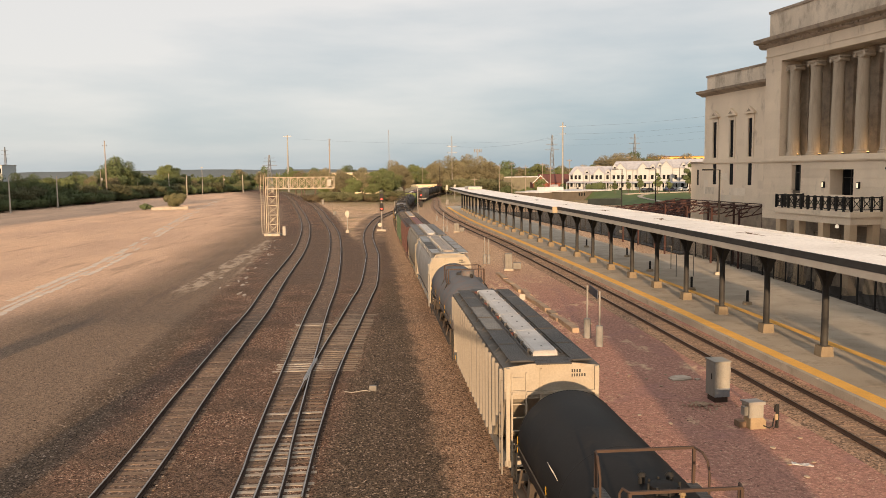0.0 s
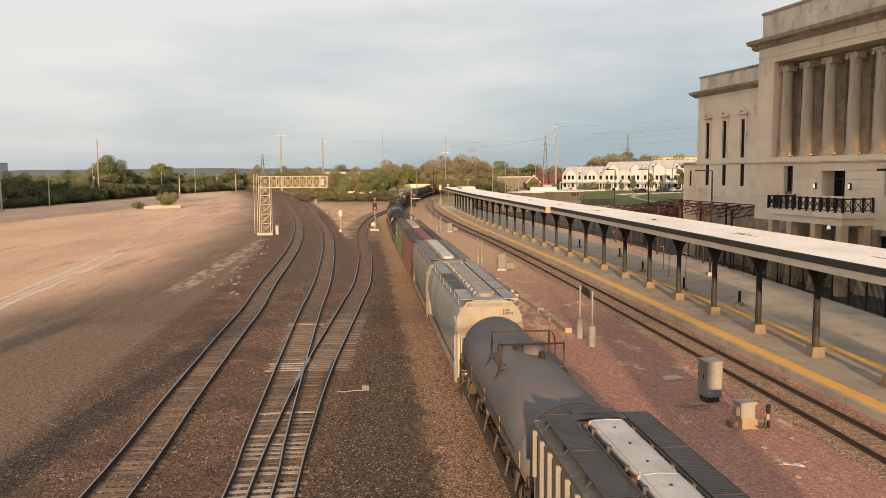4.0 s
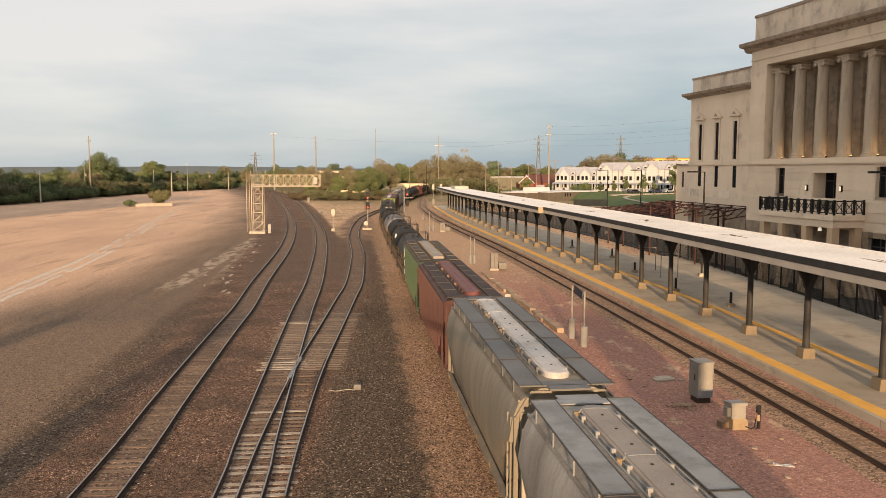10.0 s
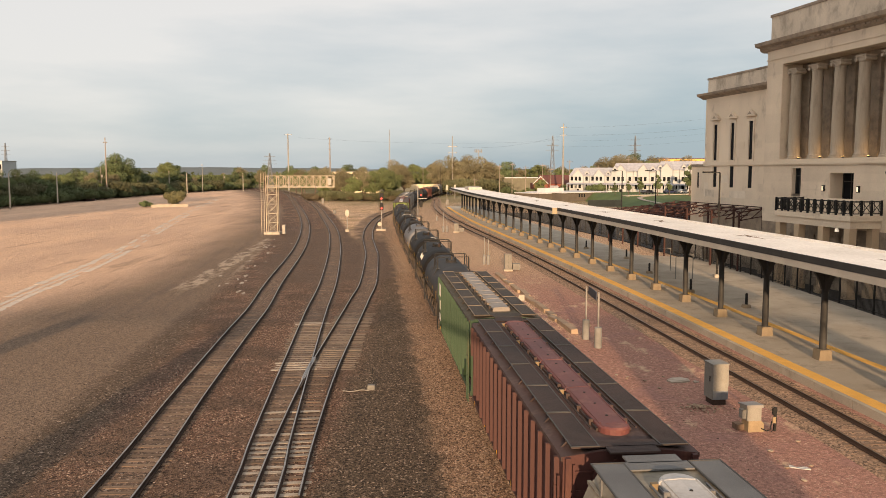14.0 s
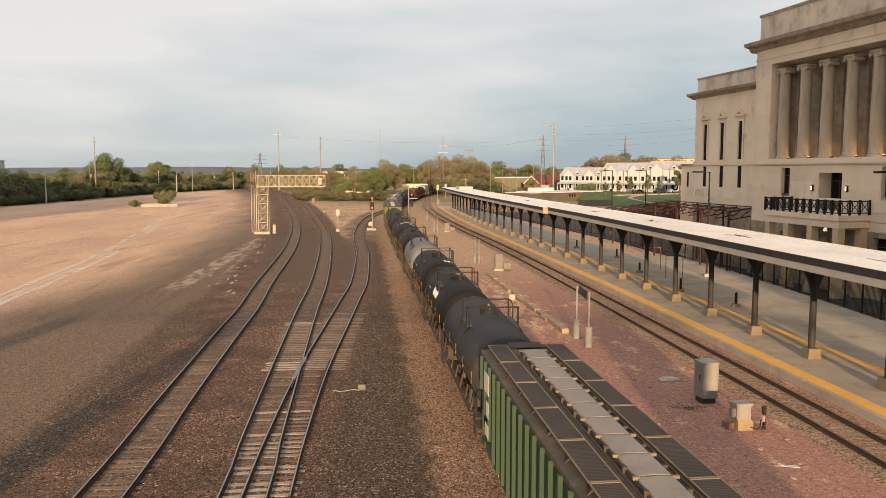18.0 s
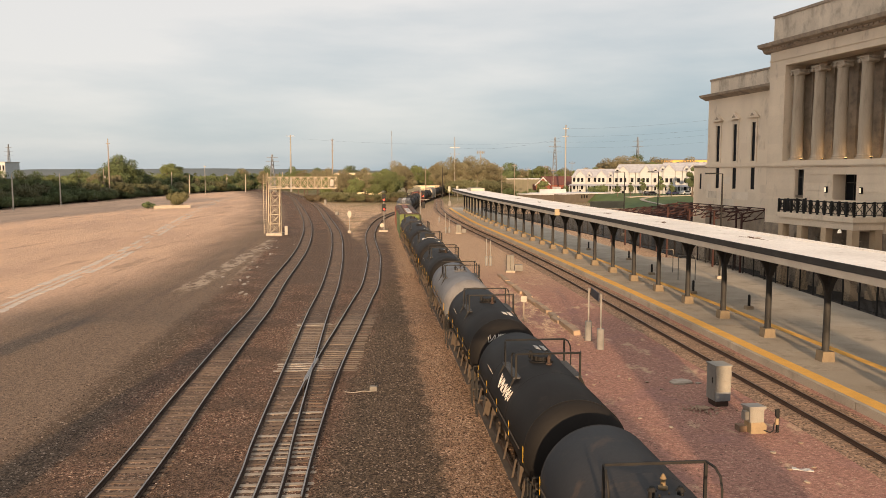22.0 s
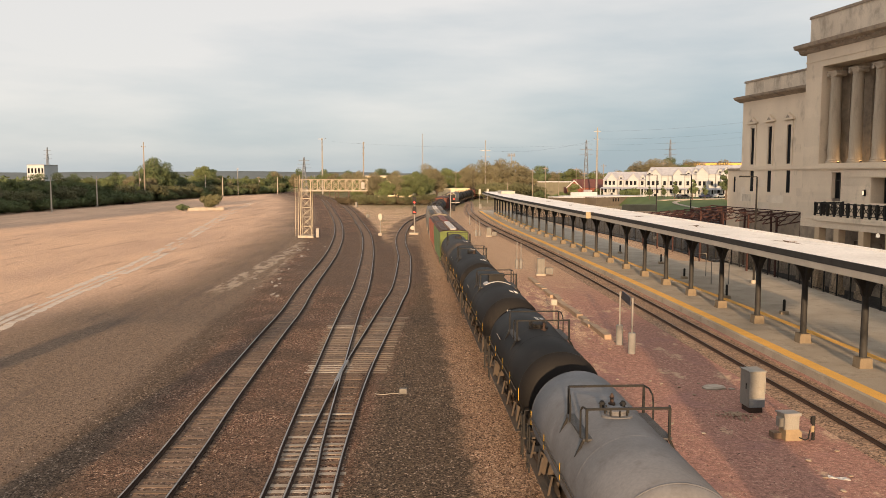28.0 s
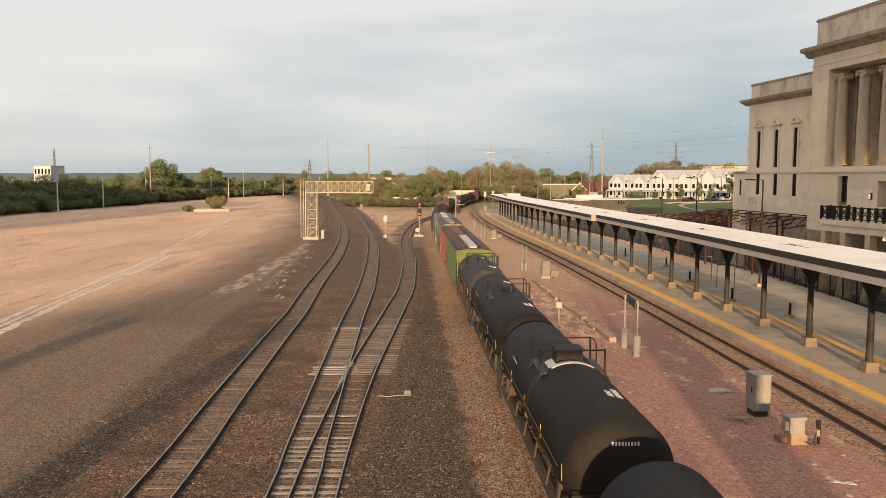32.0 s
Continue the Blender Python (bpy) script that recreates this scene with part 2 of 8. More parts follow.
def prism(bm, poly, axis, lo, hi):
    """A closed outline pushed along an axis; outline pairs are the other two axes in xyz order."""
    def at(a, b, c):
        return {"x": (c, a, b), "y": (a, c, b), "z": (a, b, c)}[axis]
    u = [bm.verts.new(at(a, b, lo)) for a, b in poly]
    v = [bm.verts.new(at(a, b, hi)) for a, b in poly]
    n = len(poly)
    for i in range(n):
        bm.faces.new((u[i], u[(i + 1) % n], v[(i + 1) % n], v[i]))
    bm.faces.new(u[::-1])
    bm.faces.new(v)
    return bm


def lathe(bm, rings, n=20, m=None):
    """Rings of (radius, height) round the z axis, or round another by m."""
    rows = []
    for r, z in rings:
        rows.append([bm.verts.new((m or Matrix()) @ Vector((r * math.cos(2 * math.pi * i / n), r * math.sin(2 * math.pi * i / n), z))) for i in range(n)])
    for a, b in zip(rows, rows[1:]):
        for i in range(n):
            bm.faces.new((a[i], a[(i + 1) % n], b[(i + 1) % n], b[i]))
    bm.faces.new(rows[0][::-1])
    bm.faces.new(rows[-1])
    return bm


def mesh_of(name, bm, material, smooth=False):
    bmesh.ops.recalc_face_normals(bm, faces=bm.faces[:])
    me = bpy.data.meshes.new(name)
    bm.to_mesh(me)
    bm.free()
    me.materials.append(material)
    if smooth:
        me.shade_smooth()
        me.set_sharp_from_angle(angle=radians(35))
    return me


def part(name, bm, material, parent=None, label="", smooth=False, at=None):
    ob = new(name, mesh_of(name, bm, material, smooth))
    if parent:
        ob.parent = parent
    if at is not None:
        ob.matrix_basis = at
    if label:
        ob["label"] = label
    return ob


def share(name, data, parent, at, label=""):
    ob = new(name, data)
    ob.parent, ob.matrix_basis = parent, at
    if label:
        ob["label"] = label
    return ob


def thing(name, label, category, at=None, group="", kind=""):
    ob = tagged(new(name), label, category, group, kind)
    ob.empty_display_size = 0.3
    if at is not None:
        ob.matrix_basis = at
    return ob


def solo(name, bm, material, label, category, at=None, group="", kind="", smooth=False):
    return tagged(part(name, bm, material, None, "", smooth, at), label, category, group, kind)


class Line:
    """A smooth plan line through points, walked by arc length."""

    def __init__(self, pts, step=1.0):
        p = [Vector((x, y, 0)) for x, y in pts]
        p = [p[0] * 2 - p[1]] + p + [p[-1] * 2 - p[-2]]
        out = []
        for i in range(1, len(p) - 2):
            k = max(2, int((p[i + 1] - p[i]).length / step))
            for j in range(k):
                t = j / k
                out.append(0.5 * ((2 * p[i]) + (p[i + 1] - p[i - 1]) * t + (2 * p[i - 1] - 5 * p[i] + 4 * p[i + 1] - p[i + 2]) * t * t + (3 * p[i] - p[i - 1] - 3 * p[i + 1] + p[i + 2]) * t ** 3))
        out.append(p[-2])
        self.p = out
        self.s = [0.0]
        for a, b in zip(out, out[1:]):
            self.s.append(self.s[-1] + (b - a).length)
        self.length = self.s[-1]
        self.zero = 0.0

    def at(self, s):
        """Place and heading at s metres."""
        s = s + self.zero
        import_i = int(np.searchsorted(self.s, s)) - 1
        i = min(max(import_i, 0), len(self.p) - 2)
        a, b = self.p[i], self.p[i + 1]
        d = (b - a).normalized()
        return a + d * (s - self.s[i]), d

    def start_at_y(self, y):
        for i in range(len(self.p) - 1):
            if self.p[i].y <= y < self.p[i + 1].y:
                self.zero = self.s[i] + (y - self.p[i].y) / (self.p[i + 1].y - self.p[i].y) * (self.s[i + 1] - self.s[i])
        return self


def tube(bm, pts, r, n=5):
    """One bent round bar through points."""
    pts = [Vector(p) for p in pts]
    rows = []
    for i, p in enumerate(pts):
        d = (pts[min(i + 1, len(pts) - 1)] - pts[max(i - 1, 0)]).normalized()
        a = d.cross(Vector((0.13, 1, 0.21))).normalized()
        b = d.cross(a)
        rows.append([bm.verts.new(p + (a * math.cos(6.2832 * k / n) + b * math.sin(6.2832 * k / n)) * r) for k in range(n)])
    for u, v in zip(rows, rows[1:]):
        for k in range(n):
            bm.faces.new((u[k], u[(k + 1) % n], v[(k + 1) % n], v[k]))
    bm.faces.new(rows[0][::-1])
    bm.faces.new(rows[-1])
    return bm


def ribbon(bm, line, s0, s1, step, off0, off1, z0, z1):
    """A long bar that follows a line, between two side offsets (plus is to the right) and two heights."""
    rows, s = [], s0
    n = max(1, int((s1 - s0) / step))
    for i in range(n + 1):
        p, d = line.at(s0 + (s1 - s0) * i / n)
        r = Vector((d.y, -d.x, 0))
        rows.append([bm.verts.new(p + r * o + Vector((0, 0, z))) for o, z in ((off0, z0), (off1, z0), (off1, z1), (off0, z1))])
    for a, b in zip(rows, rows[1:]):
        for i in range(4):
            bm.faces.new((a[i], a[(i + 1) % 4], b[(i + 1) % 4], b[i]))
    bm.faces.new(rows[0][::-1])
    bm.faces.new(rows[-1])
    return bm


# ---- plan lines ----
TRAIN = Line([(23.7, -200), (12.8, -80), (7.39, -20), (5.58, 0), (3.77, 20), (1.96, 40), (0.15, 60), (-1.66, 80), (-3.4, 99), (-5.5, 122), (-7.7, 150),
              (-9.0, 180), (-9.4, 215), (-8.7, 250), (-7.0, 285), (-3.6, 330), (0.5, 370), (8, 410), (22, 450), (45, 485), (85, 520), (140, 545), (220, 570), (330, 590)]).start_at_y(0)
PLAT_TRACK = Line([(19.0, -20), (18.3, 0), (17.3, 15), (16.3, 30), (15.1, 44.5), (13.3, 66), (11.4, 87), (8.5, 115), (4.6, 148), (0.8, 187), (-1.5, 226), (-2.0, 260), (-2.1, 290), (-3.2, 325), (-6.5, 378), (-11, 430), (-18, 490)]).start_at_y(0)
WEST_1 = Line([(-8.2, -20), (-9.0, 0), (-10.5, 24.4), (-11.66, 36), (-13.0, 50), (-13.9, 60), (-15.6, 74), (-19.3, 108), (-25.0, 146), (-33.2, 190), (-47.2, 258), (-62.5, 330), (-77, 390), (-100, 470)]).start_at_y(0)
WEST_2 = Line([(-2.9, -20), (-4.2, 0), (-6.0, 24.3), (-6.6, 30), (-8.0, 44.5), (-9.3, 58.4), (-10.65, 74.3), (-13.8, 102), (-17.4, 128.5), (-20.9, 150), (-26.8, 182), (-36.4, 233), (-51, 300), (-68, 370), (-92, 455)]).start_at_y(0)
SPUR = Line([(-5.27, 24.3), (-5.68, 30), (-6.2, 40.7), (-6.45, 54), (-6.65, 64), (-6.9, 74), (-8.6, 97), (-9.7, 107), (-11.8, 126), (-13.35, 148), (-14.2, 176), (-13.4, 198), (-11.6, 220), (-9.6, 240), (-8.2, 262)])
POSTS = Line([(21.7, 25), (20.2, 41.9), (18.35, 64), (16.24, 85.9), (12.9, 118), (8.3, 163), (4.9, 209), (3.6, 232)])
POSTS.start_at_y(41.9)


def ground_material():
    """Ballast, dark cinders, sandy lot and red dirt, each in its own stretch beside the tracks, with ragged borders."""
    m = bpy.data.materials.new("yard_ground")
    m.use_nodes = True
    n, l = m.node_tree.nodes, m.node_tree.links
    bs = n["Principled BSDF"]
    bs.inputs["Roughness"].default_value, bs.inputs["Specular IOR Level"].default_value = 0.95, 0.15
    geo = n.new("ShaderNodeNewGeometry")
    sep = n.new("ShaderNodeSeparateXYZ")
    l.new(geo.outputs["Position"], sep.inputs["Vector"])

    def math_(op, a, b=None, c=None):
        k = n.new("ShaderNodeMath")
        k.operation = op
        for i, v in enumerate((a, b, c)):
            if v is None:
                continue
            if isinstance(v, (int, float)):
                k.inputs[i].default_value = v
            else:
                l.new(v, k.inputs[i])
        return k.outputs["Value"]

    def noise_(scale, detail=4, stretch=(1, 1, 1), rough=0.55):
        mp_ = n.new("ShaderNodeMapping")
        mp_.inputs["Scale"].default_value = stretch
        l.new(geo.outputs["Position"], mp_.inputs["Vector"])
        t = n.new("ShaderNodeTexNoise")
        t.inputs["Scale"].default_value, t.inputs["Detail"].default_value, t.inputs["Roughness"].default_value = scale, detail, rough
        l.new(mp_.outputs["Vector"], t.inputs["Vector"])
        return t.outputs["Fac"]

    def ramp(v, lo, hi):
        r = n.new("ShaderNodeMapRange")
        r.interpolation_type = "SMOOTHSTEP"
        r.inputs["From Min"].default_value, r.inputs["From Max"].default_value = lo, hi
        l.new(v, r.inputs["Value"])
        return r.outputs["Result"]

    def mixc(f, a, b):
        k = n.new("ShaderNodeMix")
        k.data_type = "RGBA"
        for key, v in (("Factor", f), ("A", a), ("B", b)):
            if isinstance(v, tuple):
                k.inputs[key].default_value = (*v, 1)
            elif isinstance(v, float):
                k.inputs[key].default_value = v
            else:
                l.new(v, k.inputs[key])
        return k.outputs["Result"]

    x, y = sep.outputs["X"], sep.outputs["Y"]
    y2 = math_("MULTIPLY", y, y)
    # u: metres to the right of the outer west track; w: metres to the right of the freight track
    u = math_("ADD", math_("ADD", x, 8.3), math_("ADD", math_("MULTIPLY", y, 0.075), math_("MULTIPLY", y2, 0.0003)))
    w = math_("ADD", math_("SUBTRACT", x, 5.58), math_("MULTIPLY", y, 0.0905))
    rag = math_("MULTIPLY", math_("SUBTRACT", noise_(0.16, 5, (1, 0.35, 1)), 0.5), 9.0)
    rag2 = math_("MULTIPLY", math_("SUBTRACT", noise_(0.7, 4), 0.5), 2.2)
    ur, wr = math_("ADD", u, rag), math_("ADD", w, rag2)
    stone = n.new("ShaderNodeTexVoronoi")
    stone.inputs["Scale"].default_value = 17.0
    l.new(geo.outputs["Position"], stone.inputs["Vector"])
    pebble = n.new("ShaderNodeTexVoronoi")
    pebble.inputs["Scale"].default_value = 30.0
    l.new(geo.outputs["Position"], pebble.inputs["Vector"])
    tone = n.new("ShaderNodeSeparateColor")
    l.new(stone.outputs["Color"], tone.inputs["Color"])
    tone2 = n.new("ShaderNodeSeparateColor")
    l.new(pebble.outputs["Color"], tone2.inputs["Color"])
    ballast = mixc(tone.outputs["Red"], (0.022, 0.013, 0.009), (0.255, 0.154, 0.108))
    ballast = mixc(ramp(tone.outputs["Blue"], 0.90, 0.94), ballast, (0.50, 0.37, 0.27))
    ballast = mixc(ramp(noise_(0.25, 5), 0.42, 0.62), ballast, mixc(tone.outputs["Green"], (0.02, 0.014, 0.011), (0.19, 0.128, 0.093)))
    cinder = mixc(tone.outputs["Red"], (0.018, 0.0135, 0.0105), (0.165, 0.124, 0.088))
    cinder = mixc(ramp(tone.outputs["Green"], 0.93, 0.96), cinder, (0.34, 0.27, 0.21))
    sand = mixc(ramp(noise_(0.09, 6, (1, 0.3, 1)), 0.35, 0.65), (0.60, 0.41, 0.285), (0.49, 0.34, 0.245))
    sand = mixc(ramp(noise_(0.3, 6, (1, 0.13, 1), 0.68), 0.54, 0.7), sand, (0.35, 0.25, 0.18))
    soil = mixc(tone.outputs["Blue"], (0.105, 0.077, 0.057), (0.275, 0.2, 0.145))
    red = mixc(ramp(noise_(11.0, 6, (1, 1, 1), 0.75), 0.34, 0.66), (0.215, 0.114, 0.092), (0.375, 0.208, 0.16))
    red = mixc(ramp(tone.outputs["Red"], 0.94, 0.97), red, (0.42, 0.28, 0.21))
    red = mixc(ramp(noise_(0.35, 5), 0.52, 0.66), red, (0.27, 0.15, 0.128))
    red = mixc(ramp(noise_(0.5, 6, (1, 0.6, 1), 0.65), 0.57, 0.68), red, (0.46, 0.325, 0.22))
    tan = mixc(tone.outputs["Green"], (0.20, 0.125, 0.075), (0.80, 0.55, 0.355))
    tan = mixc(ramp(tone.outputs["Blue"], 0.90, 0.94), tan, (0.80, 0.62, 0.45))
    # near lot turns to darker soil, which also carries the soft shade there
    edge = math_("ADD", ur, math_("SUBTRACT", 10.0, math_("MULTIPLY", ramp(y, 35.0, 85.0), 9.5)))
    along = n.new("ShaderNodeCombineXYZ")
    l.new(u, along.inputs["X"])
    l.new(math_("MULTIPLY", y, 0.07), along.inputs["Y"])

    # streaks of another tone drawn out along the tracks
    def long_streaks(scale, lo, hi):
        t = n.new("ShaderNodeTexNoise")
        t.inputs["Scale"].default_value, t.inputs["Detail"].default_value, t.inputs["Roughness"].default_value = scale, 6, 0.62
        l.new(along.outputs["Vector"], t.inputs["Vector"])
        return ramp(t.outputs["Fac"], lo, hi)
    soil = mixc(long_streaks(0.9, 0.52, 0.66), soil, (0.155, 0.115, 0.088))
    sand = mixc(long_streaks(0.7, 0.58, 0.7), sand, (0.39, 0.275, 0.195))
    c = mixc(ramp(edge, -19.0, -6.5), sand, soil)
    # a darker stretch of soil at the lot's edge, and two worn bleached strips
    def band(v, half, soft):
        return math_("SUBTRACT", 1.0, ramp(math_("ABSOLUTE", v), half, half + soft))
    dark_stretch = math_("MULTIPLY", band(math_("ADD", math_("SUBTRACT", y, 84.0), math_("MULTIPLY", rag, 3.0)), 14.0, 22.0), band(math_("ADD", math_("ADD", u, 9.0), math_("MULTIPLY", rag, 0.7)), 1.6, 4.0))
    c = mixc(math_("MULTIPLY", dark_stretch, 0.22), c, mixc(tone.outputs["Red"], (0.06, 0.046, 0.038), (0.17, 0.13, 0.102)))
    worn = ramp(noise_(1.1, 6, (1, 0.3, 1), 0.7), 0.44, 0.56)
    for off, lean, y0, half, reach in ((23.2, 0.064, 74.4, 0.75, 24.0), (20.2, 0.122, 76.4, 0.35, 21.0)):
        strip = math_("ADD", math_("ADD", x, off), math_("MULTIPLY", math_("SUBTRACT", y, y0), lean))
        mask = math_("MULTIPLY", math_("MULTIPLY", band(math_("ADD", strip, math_("MULTIPLY", rag2, 0.35)), half, 0.5), worn), band(math_("SUBTRACT", y, y0 + 24.0), reach, 8.0))
        c = mixc(math_("MULTIPLY", mask, 0.85), c, (0.40, 0.325, 0.25))
    c = mixc(ramp(math_("ADD", u, math_("MULTIPLY", rag2, 0.8)), -5.6, -3.6), c, ballast)
    c = mixc(ramp(math_("SUBTRACT", wr, math_("MULTIPLY", y, 0.062)), -9.6, -8.2), c, cinder)
    near = math_("SUBTRACT", 1.0, ramp(y, 48.0, 78.0))
    c = mixc(math_("MULTIPLY", math_("MULTIPLY", band(math_("ADD", math_("ADD", u, 4.3), math_("MULTIPLY", rag2, 0.5)), 0.5, 1.1), near), 0.8), c, cinder)
    # far tracks: ballast darkened in colour, in place of a cast shadow
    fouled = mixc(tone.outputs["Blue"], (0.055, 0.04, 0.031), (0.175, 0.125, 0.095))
    shade_band = math_("MULTIPLY", math_("MULTIPLY", ramp(math_("ADD", y, math_("MULTIPLY", rag, 0.8)), 66.0, 80.0), ramp(ur, -4.5, -1.0)), math_("SUBTRACT", 1.0, ramp(wr, -3.2, -2.0)))
    c = mixc(math_("MULTIPLY", math_("MULTIPLY", shade_band, 0.8), math_("SUBTRACT", 1.0, ramp(y, 128.0, 160.0))), c, fouled)
    # beyond the turnout: brown soil round the spur, and a tan wedge between the spur and the main track
    ys = math_("SUBTRACT", y, 178.0)
    spur_off = math_("SUBTRACT", math_("ADD", x, 14.2), math_("MULTIPLY", math_("MULTIPLY", ys, ys), 0.0011))
    ym = math_("SUBTRACT", y, 128.5)
    main_off = math_("ADD", math_("ADD", x, 17.4), math_("ADD", math_("MULTIPLY", ym, 0.163), math_("MULTIPLY", math_("MULTIPLY", ym, ym), 0.0002)))
    far_on = ramp(math_("ADD", y, math_("MULTIPLY", rag, 1.5)), 112.0, 132.0)
    brown = mixc(ramp(noise_(0.5, 6, (1, 0.4, 1), 0.7), 0.4, 0.62), mixc(tone.outputs["Red"], (0.1, 0.07, 0.05), (0.2, 0.14, 0.1)), (0.33, 0.23, 0.155))
    c = mixc(math_("MULTIPLY", far_on, ramp(math_("ADD", main_off, math_("MULTIPLY", rag2, 0.5)), 2.0, 3.6)), c, brown)
    wedge = mixc(ramp(noise_(0.22, 6, (1, 0.6, 1), 0.7), 0.5, 0.64), mixc(0.05, tan, (0.2, 0.135, 0.09)), (0.29, 0.215, 0.115))
    c = mixc(math_("MULTIPLY", math_("MULTIPLY", far_on, ramp(math_("ADD", main_off, math_("MULTIPLY", rag2, 0.6)), 2.4, 3.6)), ramp(math_("SUBTRACT", math_("MULTIPLY", rag2, 0.8), spur_off), 2.4, 3.8)), c, wedge)
    c = mixc(ramp(wr, -3.6, -2.6), c, mixc(0.42, ballast, tan))
    c = mixc(ramp(wr, 1.0, 2.5), c, red)
    spill = math_("MULTIPLY", band(math_("ADD", math_("SUBTRACT", y, 64.0), math_("MULTIPLY", rag, 1.2)), 9.0, 9.0), band(math_("ADD", math_("SUBTRACT", w, 6.4), math_("MULTIPLY", rag2, 0.8)), 0.7, 1.6))
    c = mixc(math_("MULTIPLY", math_("MULTIPLY", spill, worn), 0.85), c, tan)
    tanfar = math_("MULTIPLY", ramp(wr, -2.6, -1.4), ramp(math_("ADD", y, math_("MULTIPLY", rag, 2.0)), 62.0, 95.0))
    c = mixc(tanfar, c, mixc(0.35, tan, (0.19, 0.125, 0.085)))
    field = mixc(ramp(noise_(0.03, 5), 0.4, 0.6), (0.13, 0.12, 0.05), (0.22, 0.18, 0.10))
    c = mixc(math_("MULTIPLY", ramp(y, 190.0, 330.0), ramp(u, 3.0, 20.0)), c, field)
    c = mixc(ramp(math_("ADD", y, math_("MULTIPLY", rag, 3.0)), 480.0, 560.0), c, field)
    c = mixc(math_("MULTIPLY", ramp(u, -150.0, -120.0), 1.0), (0.07, 0.08, 0.035), c)
    grain = noise_(5.0, 8, (1, 1, 1), 0.8)
    hs = n.new("ShaderNodeHueSaturation")
    gr = n.new("ShaderNodeMapRange")
    gr.inputs["From Min"].default_value, gr.inputs["From Max"].default_value, gr.inputs["To Min"].default_value, gr.inputs["To Max"].default_value = 0.3, 0.7, 0.52, 1.46
    l.new(grain, gr.inputs["Value"])
    l.new(gr.outputs["Result"], hs.inputs["Value"])
    l.new(c, hs.inputs["Color"])
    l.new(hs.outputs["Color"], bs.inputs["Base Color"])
    bp = n.new("ShaderNodeBump")
    bp.inputs["Strength"].default_value, bp.inputs["Distance"].default_value = 0.9, 0.06
    l.new(math_("ADD", math_("ADD", stone.outputs["Distance"], math_("MULTIPLY", pebble.outputs["Distance"], 0.6)), noise_(1.2, 5)), bp.inputs["Height"])
    soft = math_("SUBTRACT", 0.9, math_("MULTIPLY", ramp(wr, 1.0, 2.5), 0.6))
    l.new(soft, bp.inputs["Strength"])
    l.new(bp.outputs["Normal"], bs.inputs["Normal"])
    return m


def build_ground():
    bm = bmn()
    xs = [-2600, -900, -400, -160] + [-100 + 10 * i for i in range(21)] + [160, 400, 900, 2600]
    ys = [-400, -120, -40] + [10 * i for i in range(28)] + [320, 420, 600, 1000, 1900, 3600]
    grid = {}
    for x in xs:
        for y in ys:
            grid[x, y] = bm.verts.new((x, y, -0.04))
    for a, b in zip(xs, xs[1:]):
        for c, d in zip(ys, ys[1:]):
            bm.faces.new((grid[a, c], grid[b, c], grid[b, d], grid[a, d]))
    return solo("ground", bm, ground_material(), "sandy lot, dark cinders and red ballast of a rail yard", "ground", kind="structure")


build_ground()

# ---- tracks ----
def stones(name, lo, hi, odd, size=13.0):
    """Crushed stone: every stone its own tone, some pale, with relief."""
    m = mat(name, lo, hi, 0.95, scale=0.6, fine=12, bump=0.0)
    n, l = m.node_tree.nodes, m.node_tree.links
    bs = n["Principled BSDF"]
    under = bs.inputs["Base Color"].links[0].from_socket
    geo = n.new("ShaderNodeNewGeometry")
    v = n.new("ShaderNodeTexVoronoi")
    v.inputs["Scale"].default_value = size
    l.new(geo.outputs["Position"], v.inputs["Vector"])
    sp = n.new("ShaderNodeSeparateColor")
    l.new(v.outputs["Color"], sp.inputs["Color"])
    r = n.new("ShaderNodeMapRange")
    r.inputs["To Min"].default_value, r.inputs["To Max"].default_value = 0.35, 1.7
    l.new(sp.outputs["Red"], r.inputs["Value"])
    hs = n.new("ShaderNodeHueSaturation")
    l.new(r.outputs["Result"], hs.inputs["Value"])
    l.new(under, hs.inputs["Color"])
    few = n.new("ShaderNodeMapRange")
    few.inputs["From Min"].default_value, few.inputs["From Max"].default_value = 0.92, 0.95
    l.new(sp.outputs["Green"], few.inputs["Value"])
    mx = n.new("ShaderNodeMix")
    mx.data_type = "RGBA"
    mx.inputs["B"].default_value = (*odd, 1)
    l.new(few.outputs["Result"], mx.inputs["Factor"])
    l.new(hs.outputs["Color"], mx.inputs["A"])
    l.new(mx.outputs["Result"], bs.inputs["Base Color"])
    bp = n.new("ShaderNodeBump")
    bp.inputs["Strength"].default_value, bp.inputs["Distance"].default_value = 0.8, 0.05
    l.new(v.outputs["Distance"], bp.inputs["Height"])
    l.new(bp.outputs["Normal"], bs.inputs["Normal"])
    return m


CRIB = stones("fouled_crib_ballast", (0.14, 0.092, 0.064), (0.09, 0.061, 0.045), (0.3, 0.23, 0.18))
TIE_DARK_MESH = mesh_of("tie", box(bmn(), -1.2, 1.2, -0.115, 0.115, -0.16, -0.036), TIE_FAR)
TIE_MESH = mesh_of("tie", box(bmn(), -0.98, 0.98, -0.115, 0.115, -0.16, -0.031), TIE)
TIE_BURIED = mesh_of("tie", box(bmn(), -1.1, 1.1, -0.115, 0.115, -0.16, -0.0315), mat("dusty_buried_tie", (0.245, 0.165, 0.112), (0.18, 0.122, 0.086), 0.95, scale=2, fine=30, stretch=(0.4, 5, 1), bump=0.3, rand=0.12))
TIE_PALE_MESH = mesh_of("tie", box(bmn(), -1.2, 1.2, -0.115, 0.115, -0.16, -0.028), TIE_NEW)
